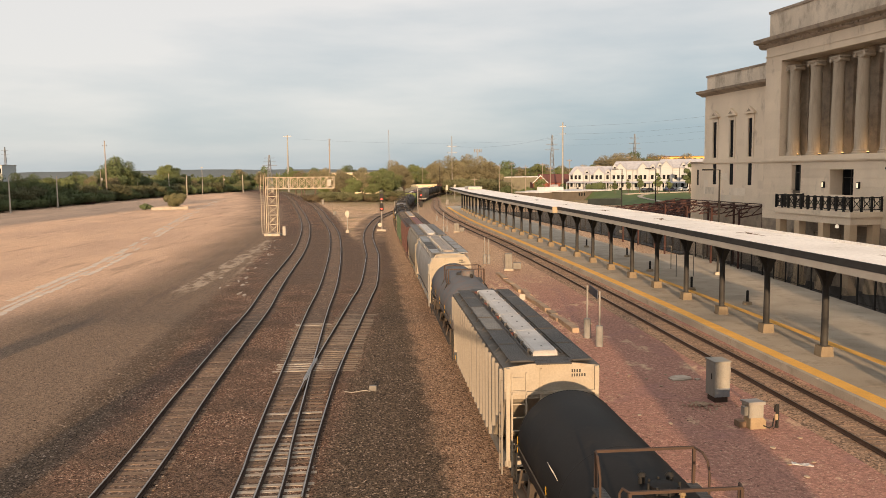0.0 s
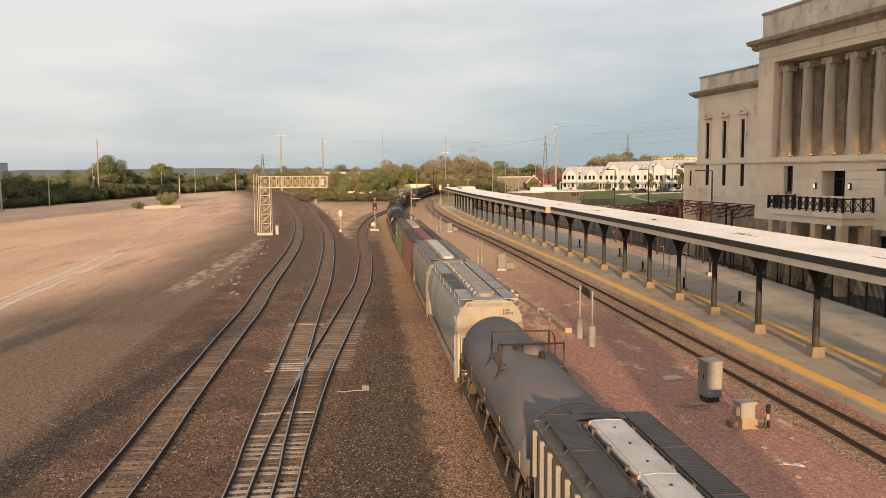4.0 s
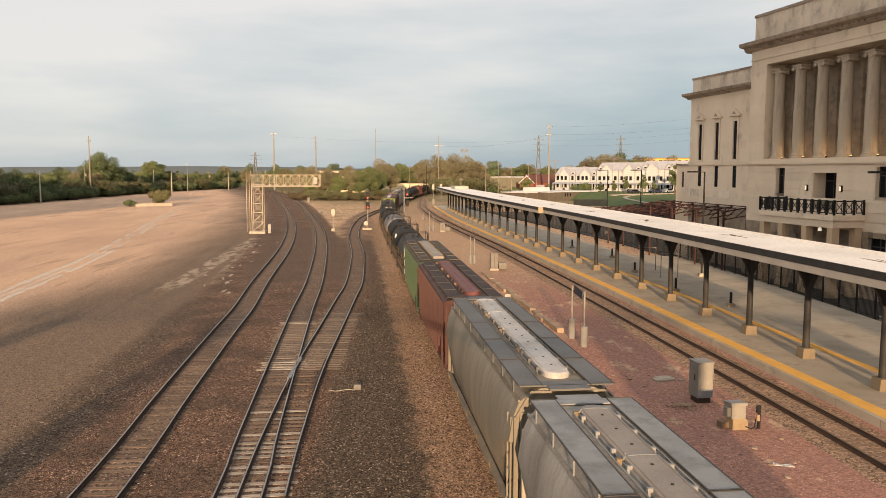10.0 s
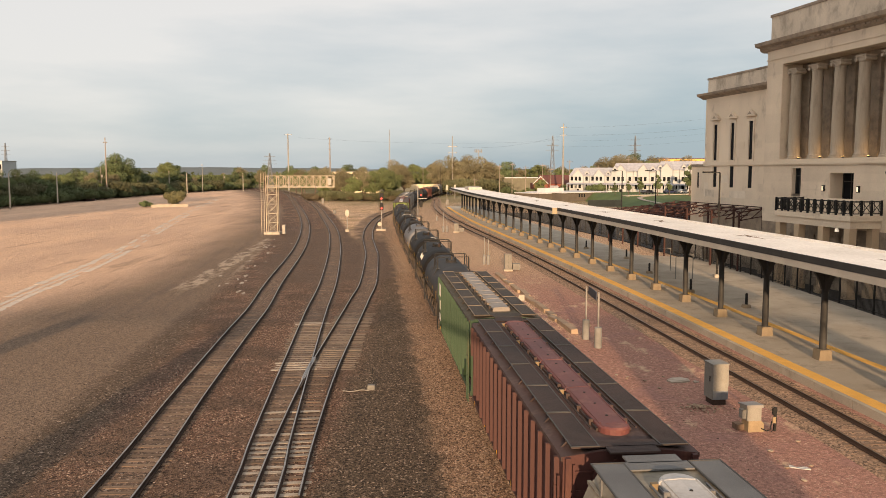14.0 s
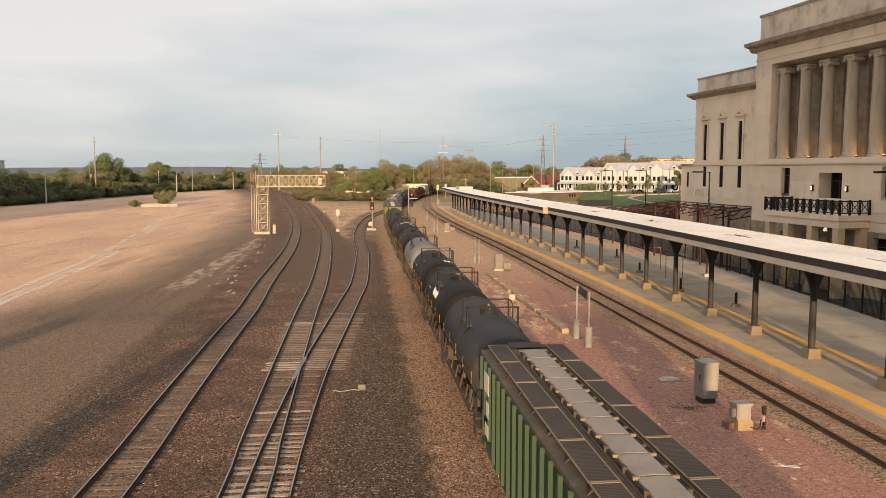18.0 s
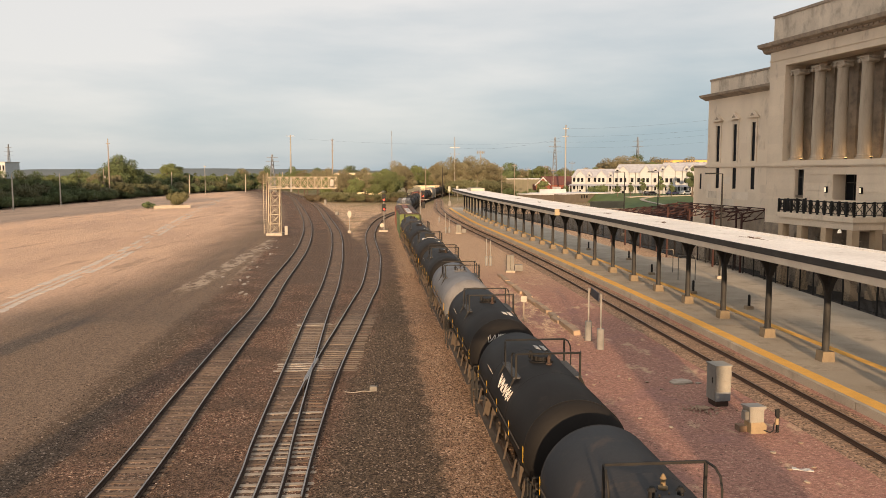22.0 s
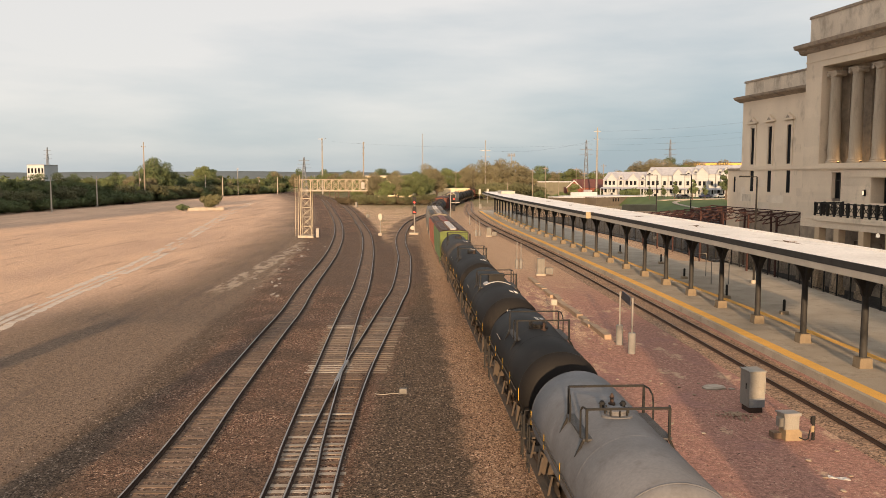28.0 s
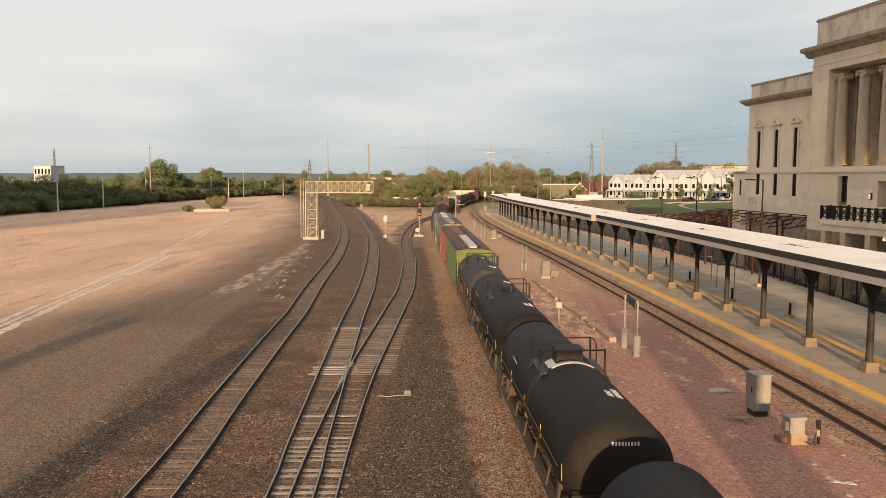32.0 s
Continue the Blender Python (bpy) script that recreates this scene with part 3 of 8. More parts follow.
TIE_TURNOUT_MESH = mesh_of("tie", box(bmn(), -1.22, 1.22, -0.115, 0.115, -0.16, -0.028), TIE_NEW)
TIE_FROG_MESH = mesh_of("tie", box(bmn(), -1.22, 1.22, -0.115, 0.115, -0.16, -0.031), TIE)
TIE_LONG_MESH = mesh_of("tie", box(bmn(), -1.38, 1.38, -0.115, 0.115, -0.16, -0.03), TIE_MID)
TIE_MID_MESH = mesh_of("tie", box(bmn(), -1.15, 1.15, -0.115, 0.115, -0.16, -0.031), TIE_MID)


def track(name, line, s0, s1, label, near, kind_of=lambda s: (TIE_MESH if s < 56 else TIE_DARK_MESH, 0.0)):
    """Two rails, single ties up to s = near, and the rest of the ties joined."""
    t = thing(name, label, "rail track", kind="structure")
    for side in (-0.75, 0.75):
        bm = bmn()
        ribbon(bm, line, s0, s1, 2.0, side - 0.015, side + 0.015, 0.03, 0.14)
        ribbon(bm, line, s0, s1, 2.0, side - 0.07, side + 0.07, 0.0, 0.03)
        ribbon(bm, line, s0, s1, 2.0, side - 0.037, side + 0.037, 0.135, 0.17)
        rail = part("rail", bm, RAIL_RUST, t)
        part("rail_head", ribbon(bmn(), line, s0, s1, 2.0, side - 0.026, side + 0.026, 0.165, 0.176), RAIL_TOP, rail, "polished steel running surface")
    name == "track_5" or part("crib_ballast", ribbon(bmn(), line, 17.5 if name == "track_3" else s0, s1, 4.0, -0.68, 0.68, -0.2, -0.036 if name != "track_2" else -0.0375), CRIB, t, "dark fouled ballast between the ties")
    s, far = s0, bmn()
    while s < min(s1, 330):
        p, d = line.at(s)
        turn = math.degrees(math.atan2(-d.x, d.y)) + random.uniform(-1.5, 1.5)
        data, side = kind_of(s)
        if data is not None:
            m = pose(p.x, p.y, random.uniform(-0.006, 0.006), 0, 0, turn) @ pose(side + random.uniform(-0.1, 0.1), 0, 0)
            if -16 < s < near:
                share("tie", data, t, m)
            else:
                box(far, -1.2, 1.2, -0.115, 0.115, -0.1, -0.034, m)
        s += 0.5 + random.uniform(-0.02, 0.02)
    tagged(part("distant_ties", far, TIE_FAR, t), kind="stuff")
    return t


def build_tracks():
    track("track_1", WEST_1, -15, WEST_1.length - 25, "rusty curved track on weathered wooden ties", 85)
    pale = lambda s: (TIE_TURNOUT_MESH if random.random() < 0.78 else TIE_FROG_MESH, 0.5) if s < 31 or 32.5 < s < 34.6 else (TIE_FROG_MESH, 0.5) if s < 41.2 else (TIE_PALE_MESH if s < 43.0 or 54.1 < s < 54.8 else TIE_MID_MESH if s < 54.1 else TIE_DARK_MESH, 0.0)
    track("track_2", WEST_2, -15, WEST_2.length - 25, "curved main track with a turnout and some pale new ties", 85, pale)
    spur = lambda s: (None, 0) if s < 17 else ((TIE_LONG_MESH, 0.2) if s < 34 else (TIE_DARK_MESH, 0.0))
    track("track_3", SPUR, 0, SPUR.length, "diverging spur track leaving the main track at a turnout", 70, spur)
    track("track_4", TRAIN, -185, 560, "freight track on tan ballast", 95)
    track("track_5", PLAT_TRACK, -15, 440, "platform track with rust-brown ballast", 95, lambda s: (TIE_BURIED, 0.0))
    # ballast bed under the platform track
    solo("ballast_bed", ribbon(bmn(), PLAT_TRACK, -20, 330, 4.0, -1.75, 1.6, -0.2, -0.033), stones("brown_ballast", (0.27, 0.178, 0.118), (0.2, 0.135, 0.092), (0.34, 0.24, 0.17)), "brown fouled ballast between platform rails", "ballast", kind="structure")
    # the frog and switch rods of the turnout
    sw = thing("turnout_frog", "steel frog and guard rails of a turnout", "turnout")
    for off, a, b in ((0.66, 12.0, 18.5), (-0.66, 13.0, 18.0)):
        part("guard_rail", ribbon(bmn(), SPUR, a, b, 1.0, off - 0.03, off + 0.03, 0.02, 0.165), RAIL_RUST, sw)
    part("frog_casting", ribbon(bmn(), SPUR, 14.5, 19.0, 1.0, -0.84, -0.66, 0.0, 0.17), RAIL_TOP, sw)
    lamp = thing("ground_marker", "small pale junction box with a whip rod beside the turnout", "marker", pose(-3.4, 37.4, 0))
    part("box", box(bmn(), -0.17, 0.17, -0.12, 0.12, -0.05, 0.2), LINESIDE, lamp)
    part("whip_rod", rod(bmn(), (0.1, 0, 0.1), (0.05, 0.1, 1.0), 0.012, n=4), STEEL_BLACK, lamp)
    bm = bmn()
    last = None
    for i in range(12):
        q = Vector((-0.1 - 0.11 * i, -0.35 + 0.14 * math.sin(i * 0.6), 0.01))
        if last:
            rod(bm, last, q, 0.02, n=4)
        last = q
    part("cable", bm, PALE_CONC, lamp, "pale cable lying on the ballast")


def gravel(name, label, seed, count, place, tones):
    """Loose stones of one stretch, in one mesh: place gives x and y from random numbers, tones the stones' colours."""
    m = mat(name + "_stone", (0.2, 0.135, 0.1), (0.14, 0.1, 0.078), 0.95, scale=2, fine=20, bump=0.0)
    n, l = m.node_tree.nodes, m.node_tree.links
    cr = n.new("ShaderNodeValToRGB")
    for pos, col in zip((0.0, 0.5, 0.9), tones):
        cr.color_ramp.elements.new(pos).color = (*col, 1)
    cr.color_ramp.elements[-1].color = (*tones[3], 1)
    l.new(n.new("ShaderNodeNewGeometry").outputs["Random Per Island"], cr.inputs["Fac"])
    l.new(cr.outputs["Color"], n["Principled BSDF"].inputs["Base Color"])
    g = np.random.default_rng(seed)
    x, y = place(g, count)
    count = len(x)
    r = g.uniform(0.022, 0.06, count)
    ring = np.array([(1, 0, 0), (0, 1, 0), (-1, 0, 0), (0, -1, 0), (0, 0, 0.75), (0, 0, -0.4)])
    v = ring[None] * r[:, None, None] * g.uniform(0.6, 1.3, (count, 6, 3))
    a = g.uniform(0, 6.283, count)
    vx = v[..., 0] * np.cos(a)[:, None] - v[..., 1] * np.sin(a)[:, None] + x[:, None]
    vy = v[..., 0] * np.sin(a)[:, None] + v[..., 1] * np.cos(a)[:, None] + y[:, None]
    vz = v[..., 2] * 0.45 - 0.036
    faces = np.array([(0, 1, 4), (1, 2, 4), (2, 3, 4), (3, 0, 4), (1, 0, 5), (2, 1, 5), (3, 2, 5), (0, 3, 5)])
    me = bpy.data.meshes.new(name)
    me.from_pydata(np.stack([vx, vy, vz], -1).reshape(-1, 3).tolist(), [], (faces[None] + 6 * np.arange(count)[:, None, None]).reshape(-1, 3).tolist())
    me.materials.append(m)
    tagged(new(name, me), label, "gravel", kind="stuff")


def build_gravel():
    def brown(g, count):
        y = 22 + 50 * g.random(count) ** 1.7
        x = -17.0 + 29.0 * g.random(count) - 0.05 * (y - 22)
        west_2 = x + 4.2 + 0.075 * y
        keep = (x < -4.2 - 0.0285 * y) & ~((west_2 > -1.3) & (west_2 < 2.2) & (y < 60)) & ~(np.abs(x + 9.0 + 0.0755 * y) < 0.72)
        return x[keep], y[keep]

    def golden(g, count):
        y = 22 + 60 * g.random(count) ** 1.5
        return 5.58 - 0.0905 * y + g.uniform(-3.1, -1.1, count), y

    def dark(g, count):
        y = 22 + 55 * g.random(count) ** 1.6
        lo, hi = -3.6 - 0.0285 * y, 2.4 - 0.0905 * y
        return lo + (hi - lo) * g.random(count), y

    def reddish(g, count):
        y = 22 + 60 * g.random(count) ** 1.6
        return 5.58 - 0.0905 * y + g.uniform(1.7, 9.0, count) * (1 - 0.002 * y), y

    gravel("loose_ballast", "scattered loose brown ballast stones between the tracks", 3, 30000, brown, ((0.024, 0.017, 0.013), (0.07, 0.046, 0.032), (0.16, 0.108, 0.076), (0.44, 0.35, 0.28)))
    gravel("cinder_stones", "loose dark cinders beside the spur track", 6, 14000, dark, ((0.018, 0.014, 0.011), (0.055, 0.041, 0.03), (0.11, 0.08, 0.058), (0.36, 0.28, 0.21)))
    gravel("golden_gravel", "loose golden-brown gravel beside the freight track", 4, 12000, golden, ((0.03, 0.019, 0.013), (0.13, 0.08, 0.053), (0.25, 0.165, 0.115), (0.48, 0.36, 0.27)))
    gravel("red_chippings", "sparse pale chippings on red dirt", 5, 1500, reddish, ((0.09, 0.05, 0.04), (0.15, 0.085, 0.066), (0.23, 0.14, 0.105), (0.38, 0.29, 0.22)))


# ---- platform ----
def offset_poly(line, s0, s1, off, step=3.0):
    out, n = [], int((s1 - s0) / step)
    for i in range(n + 1):
        p, d = line.at(s0 + (s1 - s0) * i / n)
        out.append((p.x + d.y * off, p.y - d.x * off))
    return out


def build_platform():
    plat = thing("platform", "long concrete station platform with a yellow safety edge", "platform", kind="structure")
    edge = offset_poly(POSTS, -40, 190, -2.75)
    inner = offset_poly(POSTS, -40, 190, 2.3)
    part("slab", prism(bmn(), edge + inner[::-1], "z", -0.1, 0.35), CONCRETE, plat)
    far = [(30.2 if y < 95 else x + 6.5, y) for x, y in inner]
    part("rear_slab", prism(bmn(), [(x + 0.12, y) for x, y in inner] + far[::-1], "z", -0.1, 0.30), CONCRETE, plat, "grey rear platform paving")
    yard = prism(bmn(), [(30.4, 20), (75, 20), (75, 200), (14, 200), (26.9, 118), (29.9, 82), (30.4, 60)], "z", -0.3, 0.1)
    solo("rear_yard", yard, ASPHALT, "dark asphalt yard behind the platform fence", "yard", kind="structure")
    # concrete edge in single cast lengths, with dark gaps
    s = -38.0
    while s < 150:
        part("edge_block", ribbon(bmn(), POSTS, s, s + 3.02, 1.5, -2.95, -2.72, -0.05, 0.354 + random.uniform(-0.012, 0.0)), CONCRETE, plat)
        s += 3.06
    part("yellow_strip", ribbon(bmn(), POSTS, -38, 185, 2.0, -2.71, -1.95, 0.33, 0.356), YELLOW, plat, "yellow painted safety strip")
    part("yellow_rear_strip", ribbon(bmn(), POSTS, -38, 185, 2.0, 1.75, 2.3, 0.33, 0.356), YELLOW, plat, "yellow painted rear edge")
    for i in range(46):
        part("paving_joint", ribbon(bmn(), POSTS, -30 + 4 * i, -30 + 4 * i + 0.03, 1.0, -2.0, 1.9, 0.33, 0.3535), LIME_DARK, plat)


def build_canopy():
    can = thing("platform_canopy", "long flat-roofed platform canopy, white roof on black steel posts", "canopy", kind="structure")
    for s0, s1, f, z in ((-14, 51.5, 0.0, 0.0), (51.55, 172, 0.55, -0.02)):
        part("roof", ribbon(bmn(), POSTS, s0, s1, 3.0, -2.15 - f, 2.65, 6.0 + z, 6.1 + z), ROOF_WHITE, can, "white membrane roof with brown stains")
        part("rear_parapet", ribbon(bmn(), POSTS, s0, s1, 3.0, 2.5, 2.68, 6.09 + z, 6.22 + z), ROOF_WHITE, can)
        part("fascia", ribbon(bmn(), POSTS, s0, s1, 3.0, -2.25 - f, -2.14 - f, 5.78 + z, 6.13 + z), CANOPY_STEEL, can, "dark metal roof edge")
        part("lower_fascia", ribbon(bmn(), POSTS, s0, s1, 3.0, -2.23 - f, -2.1 - f, 5.42 + z, 5.78 + z), CANOPY_GREY, can, "pale grey lower trim")
        part("rear_fascia", ribbon(bmn(), POSTS, s0, s1, 3.0, 2.6, 2.72, 5.45 + z, 6.12 + z), CANOPY_STEEL, can)
        part("soffit", ribbon(bmn(), POSTS, s0, s1, 3.0, -2.1 - f, 2.6, 5.66 + z, 5.72 + z), CANOPY_GREY, can)
    # end face coloured cream to look sunlit beside the dark fascia
    part("end_fascia", ribbon(bmn(), POSTS, 51.44, 51.54, 1.0, -2.8, -1.9, 5.4, 6.12), mat("cream_trim", (0.32, 0.27, 0.185), (0.28, 0.235, 0.16), 0.7, scale=2, fine=20), can, "end trim of the far roof, sunlit cream in its colour")
    for off in (-0.12, 0.12):
        part("spine_beam", ribbon(bmn(), POSTS, -13.5, 171, 3.0, off - 0.1, off + 0.1, 5.2, 5.66), CANOPY_STEEL, can)
    # rust-stained drains on the roof
    for i in range(7):
        p, d = POSTS.at(-6 + 16 * i)
        bm = bmn()
        lathe(bm, [(0.16, 6.1), (0.14, 6.125)], 12, Matrix.Translation((p.x + 0.5, p.y, 0)))
        part("roof_drain", bm, RAIL_RUST, can, "rusty roof drain")
        rs = random.Random(50 + i)
        for k in range(9):
            w, ln = rs.uniform(0, 6.283), rs.uniform(0.3, 1.5)
            u = Vector((0.42 * math.cos(w), 1.5 * math.sin(w), 0)) * ln
            v = Vector((-u.y, u.x, 0)).normalized() * rs.uniform(0.04, 0.13)
            c = Vector((p.x + 0.5 + rs.uniform(-0.2, 0.2), p.y + rs.uniform(-0.5, 0.5), 0))
            edge = [c - u * 0.15, c + u * 0.3 - v, c + u * 0.6 - v * rs.uniform(0.2, 0.8), c + u, c + u * 0.65 + v * rs.uniform(0.3, 1.2), c + u * 0.25 + v]
            part("rust_stain", prism(bmn(), [(q.x, q.y) for q in edge], "z", 6.098, 6.1035 + 0.0008 * k), ROOF_STAIN, can, "dark rust stain round a drain")
    # one post: round shaft flaring into a bracketed head, concrete foot
    s = -12.7
    k = 0
    protos = None
    while s < 171:
        p, d = POSTS.at(s)
        m = pose(p.x, p.y, 0.35, 0, 0, math.degrees(math.atan2(-d.x, d.y)))
        if protos is None:
            shaft = lathe(bmn(), [(0.2, 0.5), (0.19, 0.6), (0.17, 3.6), (0.19, 4.0), (0.21, 4.1)], 14)
            head = bmn()
            prism(head, [(-0.2, 3.75), (0.2, 3.75), (0.34, 4.2), (0.75, 4.86), (-0.75, 4.86), (-0.34, 4.2)], "y", -0.1, 0.1)
            prism(head, [(-0.2, 3.75), (0.2, 3.75), (0.34, 4.2), (0.75, 4.86), (-0.75, 4.86), (-0.34, 4.2)], "x", -0.1, 0.1)
            arm = prism(bmn(), [(-2.0, 5.3), (-2.0, 5.08), (-0.7, 4.75), (0.7, 4.75), (2.5, 5.08), (2.5, 5.3)], "y", -0.07, 0.07)
            foot = bmn()
            prism(foot, [(-0.36, 0), (0.36, 0), (0.31, 0.55), (-0.31, 0.55)], "y", -0.34, 0.34)
            protos = (mesh_of("post", shaft, CANOPY_STEEL, True), mesh_of("post_head", head, CANOPY_STEEL), mesh_of("roof_arm", arm, CANOPY_STEEL), mesh_of("footing", foot, mat("tan_footing", (0.185, 0.15, 0.103), (0.15, 0.123, 0.086), 0.9, scale=2, fine=25)))
        post = share("post", protos[0], can, m)
        for nm, data, lb in (("post_head", protos[1], ""), ("roof_arm", protos[2], ""), ("footing", protos[3], "tan concrete foot")):
            share(nm, data, post, Matrix(), lb)
        s += 6.37
        k += 1
    # small plant box at the far end of the roof
    p, d = POSTS.at(150)
    solo("roof_hatch_box", box(bmn(), -1.6, 1.6, -4.5, 4.5, 6.1, 6.7), CANOPY_GREY, "low grey box on the canopy roof", "roof box", pose(p.x + 1.2, p.y, 0, 0, 0, 4))


# ---- station building ----
BU, BN = Vector((-0.193, 0.981, 0)), Vector((0.981, 0.193, 0))   # along the front, and into the building
B0 = Vector((32.23, 63.25, 0)) + BN * 2.82
B_FRAME = Matrix(((BU.x, BN.x, 0, B0.x), (BU.y, BN.y, 0, B0.y), (0, 0, 1, 0), (0, 0, 0, 1)))


def wall_with_holes(bm, s0, s1, z0, z1, holes, d0=0.0, d1=0.6):
    """A front wall from s0 to s1 with oblong openings (a, b, lo, hi) through it."""
    xs = sorted({s0, s1, *[h[0] for h in holes], *[h[1] for h in holes]})
    for a, b in zip(xs, xs[1:]):
        z = z0
        for h in sorted((h for h in holes if h[0] <= a and h[1] >= b), key=lambda h: h[2]):
            if h[2] > z:
                box(bm, a, b, d0, d1, z, h[2])
            z = h[3]
        if z < z1:
            box(bm, a, b, d0, d1, z, z1)
    bmesh.ops.remove_doubles(bm, verts=bm.verts[:], dist=0.0005)
    return bm


def build_station():
    st = thing("station_building", "large classical limestone station with tall columns and deep cornices", "building", B_FRAME)
    S0, S1 = -22.0, 16.4
    COLS = [12.85 - 3.04 * i for i in range(11)]
    # base storey
    holes = [(10.5, 11.8, 8.23, 10.6), (3.5, 6.45, 7.6, 10.15), (-2.3, -1.0, 8.26, 10.65), (-2.4, -0.5, 3.9, 5.0)]
    holes += [(-9.5, -6.6, 7.6, 10.15), (-14.3, -13.0, 8.23, 10.6)]
    holes += [(9.7, 11.6, 1.0, 4.4), (6.2, 8.3, 0.6, 4.6), (2.6, 4.9, 0.6, 4.6)]
    part("base_wall", wall_with_holes(bmn(), S0, S1, 5.5, 10.95, holes), LIMESTONE, st)
    part("lower_wall", wall_with_holes(bmn(), S0, S1, -0.6, 5.5, holes), LIME_DARK, st, "darker brown stone of the lowest storey")
    part("belt_course", box(bmn(), S0, S1 + 0.12, -0.14, 0.0, 10.86, 11.2), LIMESTONE, st)
    part("belt_ledge", box(bmn(), S0, S1 + 0.2, -0.22, -0.14, 10.95, 11.06), LIMESTONE, st)
    part("string_course", box(bmn(), S0, S1 + 0.05, -0.07, 0.0, 7.75, 7.98), LIMESTONE, st)
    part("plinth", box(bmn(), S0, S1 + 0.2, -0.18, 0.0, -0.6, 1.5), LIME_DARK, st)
    # great order: end pier, deep recess, columns, entablature
    part("end_pier", box(bmn(), 13.9, S1, 0.0, 3.4, 11.2, 20.45), LIMESTONE, st)
    # back wall and pilasters in darker stone: the recess shade is in their colour
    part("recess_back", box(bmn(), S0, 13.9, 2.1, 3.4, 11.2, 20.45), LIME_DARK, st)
    part("recess_sill", box(bmn(), S0, 13.9, 0.0, 2.1, 10.95, 11.45), LIMESTONE, st)
    col = bmn()
    lathe(col, [(0.7, 11.45), (0.7, 11.6), (0.6, 11.66), (0.62, 11.75), (0.55, 11.85), (0.54, 12.0), (0.53, 15), (0.46, 19.3), (0.5, 19.35), (0.5, 19.41), (0.47, 19.44), (0.47, 19.55)], 28)
    flutes = mesh_of("column", col, LIME_COLUMN, True)
    cap = bmn()
    box(cap, -0.66, 0.66, -0.55, 0.55, 19.8, 19.9)
    box(cap, -0.6, 0.6, -0.48, 0.48, 19.7, 19.8)
    for sx in (-0.56, 0.56):
        lathe(cap, [(0.15, -0.52), (0.19, -0.44), (0.13, 0), (0.19, 0.44), (0.15, 0.52)], 14, Matrix.Translation((sx, 0, 19.56)) @ pose(0, 0, 0, 90, 0, 0))
    box(cap, -0.42, 0.42, -0.42, 0.42, 19.52, 19.7)
    capm = mesh_of("capital", cap, LIME_COLUMN, True)
    for s in COLS:
        c = share("column", flutes, st, Matrix.Translation((s, 0.78, 0)))
        share("capital", capm, c, Matrix(), "scrolled column capital")
    for s in COLS:
        part("recess_window", box(bmn(), s - 2.15, s - 0.9, 2.06, 2.12, 12.2, 19.0), GLASS_DARK, st)
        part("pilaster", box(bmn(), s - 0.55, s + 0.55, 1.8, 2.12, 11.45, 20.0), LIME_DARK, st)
    part("architrave", box(bmn(), S0, S1, 0.0, 3.4, 20.45, 21.9), LIMESTONE, st)
    part("architrave_fillet", box(bmn(), S0, S1 + 0.06, -0.07, 0.0, 21.0, 21.12), LIMESTONE, st)
    corn = prism(bmn(), [(0.0, 21.9), (-0.25, 22.05), (-0.35, 22.3), (-0.85, 22.42), (-0.95, 22.75), (0.3, 22.85), (3.4, 22.85), (3.4, 21.9)], "x", S0, S1 + 0.9)
    part("cornice", corn, LIME_DARK, st, "dark stone cornice")
    for i in range(60):
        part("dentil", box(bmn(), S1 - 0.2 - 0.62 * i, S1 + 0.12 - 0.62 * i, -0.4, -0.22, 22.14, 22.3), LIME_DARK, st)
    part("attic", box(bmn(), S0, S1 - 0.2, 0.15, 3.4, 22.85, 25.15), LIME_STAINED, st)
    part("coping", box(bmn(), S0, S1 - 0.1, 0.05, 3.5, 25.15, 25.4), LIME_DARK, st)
    part("side_wall", box(bmn(), S1 - 0.6, S1 - 0.01, 0.6, 24, -0.6, 10.95), LIMESTONE, st)
    part("side_wall_upper", box(bmn(), S1 - 0.6, S1 - 0.012, 3.4, 24, 10.95, 25.1), LIMESTONE, st)
    part("rear_mass", box(bmn(), S0, S1 - 0.7, 3.5, 24, -0.5, 25.0), LIME_DARK, st)
    # coursed stone of the base, each course proud of the joint below, broken at the openings
    for z0, z1 in [(8.0 + 0.72 * r, 8.66 + 0.72 * r) for r in range(4)] + [(1.55 + 0.78 * r, 2.27 + 0.78 * r) for r in range(8)]:
        cuts = sorted((h[0] - 0.12, h[1] + 0.12) for h in holes if h[2] < z1 and h[3] > z0)
        at = S0
        for a, b in cuts + [(S1 - 0.04, S1)]:
            if a - at > 0.3:
                part("ashlar_course", box(bmn(), at, a, -0.035, 0.0, z0, z1), LIMESTONE if z0 > 5.4 else LIME_DARK, st)
            at = max(at, b)
    for r in range(10):
        part("pier_course", box(bmn(), 13.95, S1 - 0.03, -0.012, 0.0, 11.24 + 0.92 * r, 12.145 + 0.92 * r), LIMESTONE, st)
    for i in range(12):
        part("frieze_block", box(bmn(), S1 - 0.03 - 3.2 * (i + 1), S1 - 0.045 - 3.2 * i, -0.012, 0.0, 21.13, 21.88), LIMESTONE, st)
    # windows and door of the base storey
    for a, b, lo, hi in holes[:6]:
        e = 0.9 if b - a > 2 else 0.0
        w = part("window", box(bmn(), a, b, 0.42 + e, 0.46 + e, lo, hi), GLASS_DARK, st)
        for q in (a + 0.04, a + (b - a) * 0.36, a + (b - a) * 0.64, b - 0.04) if e else (a + 0.04, (a + b) / 2, b - 0.04):
            part("mullion", box(bmn(), q - 0.04, q + 0.04, 0.36 + e, 0.42 + e, lo, hi), BRONZE, w)
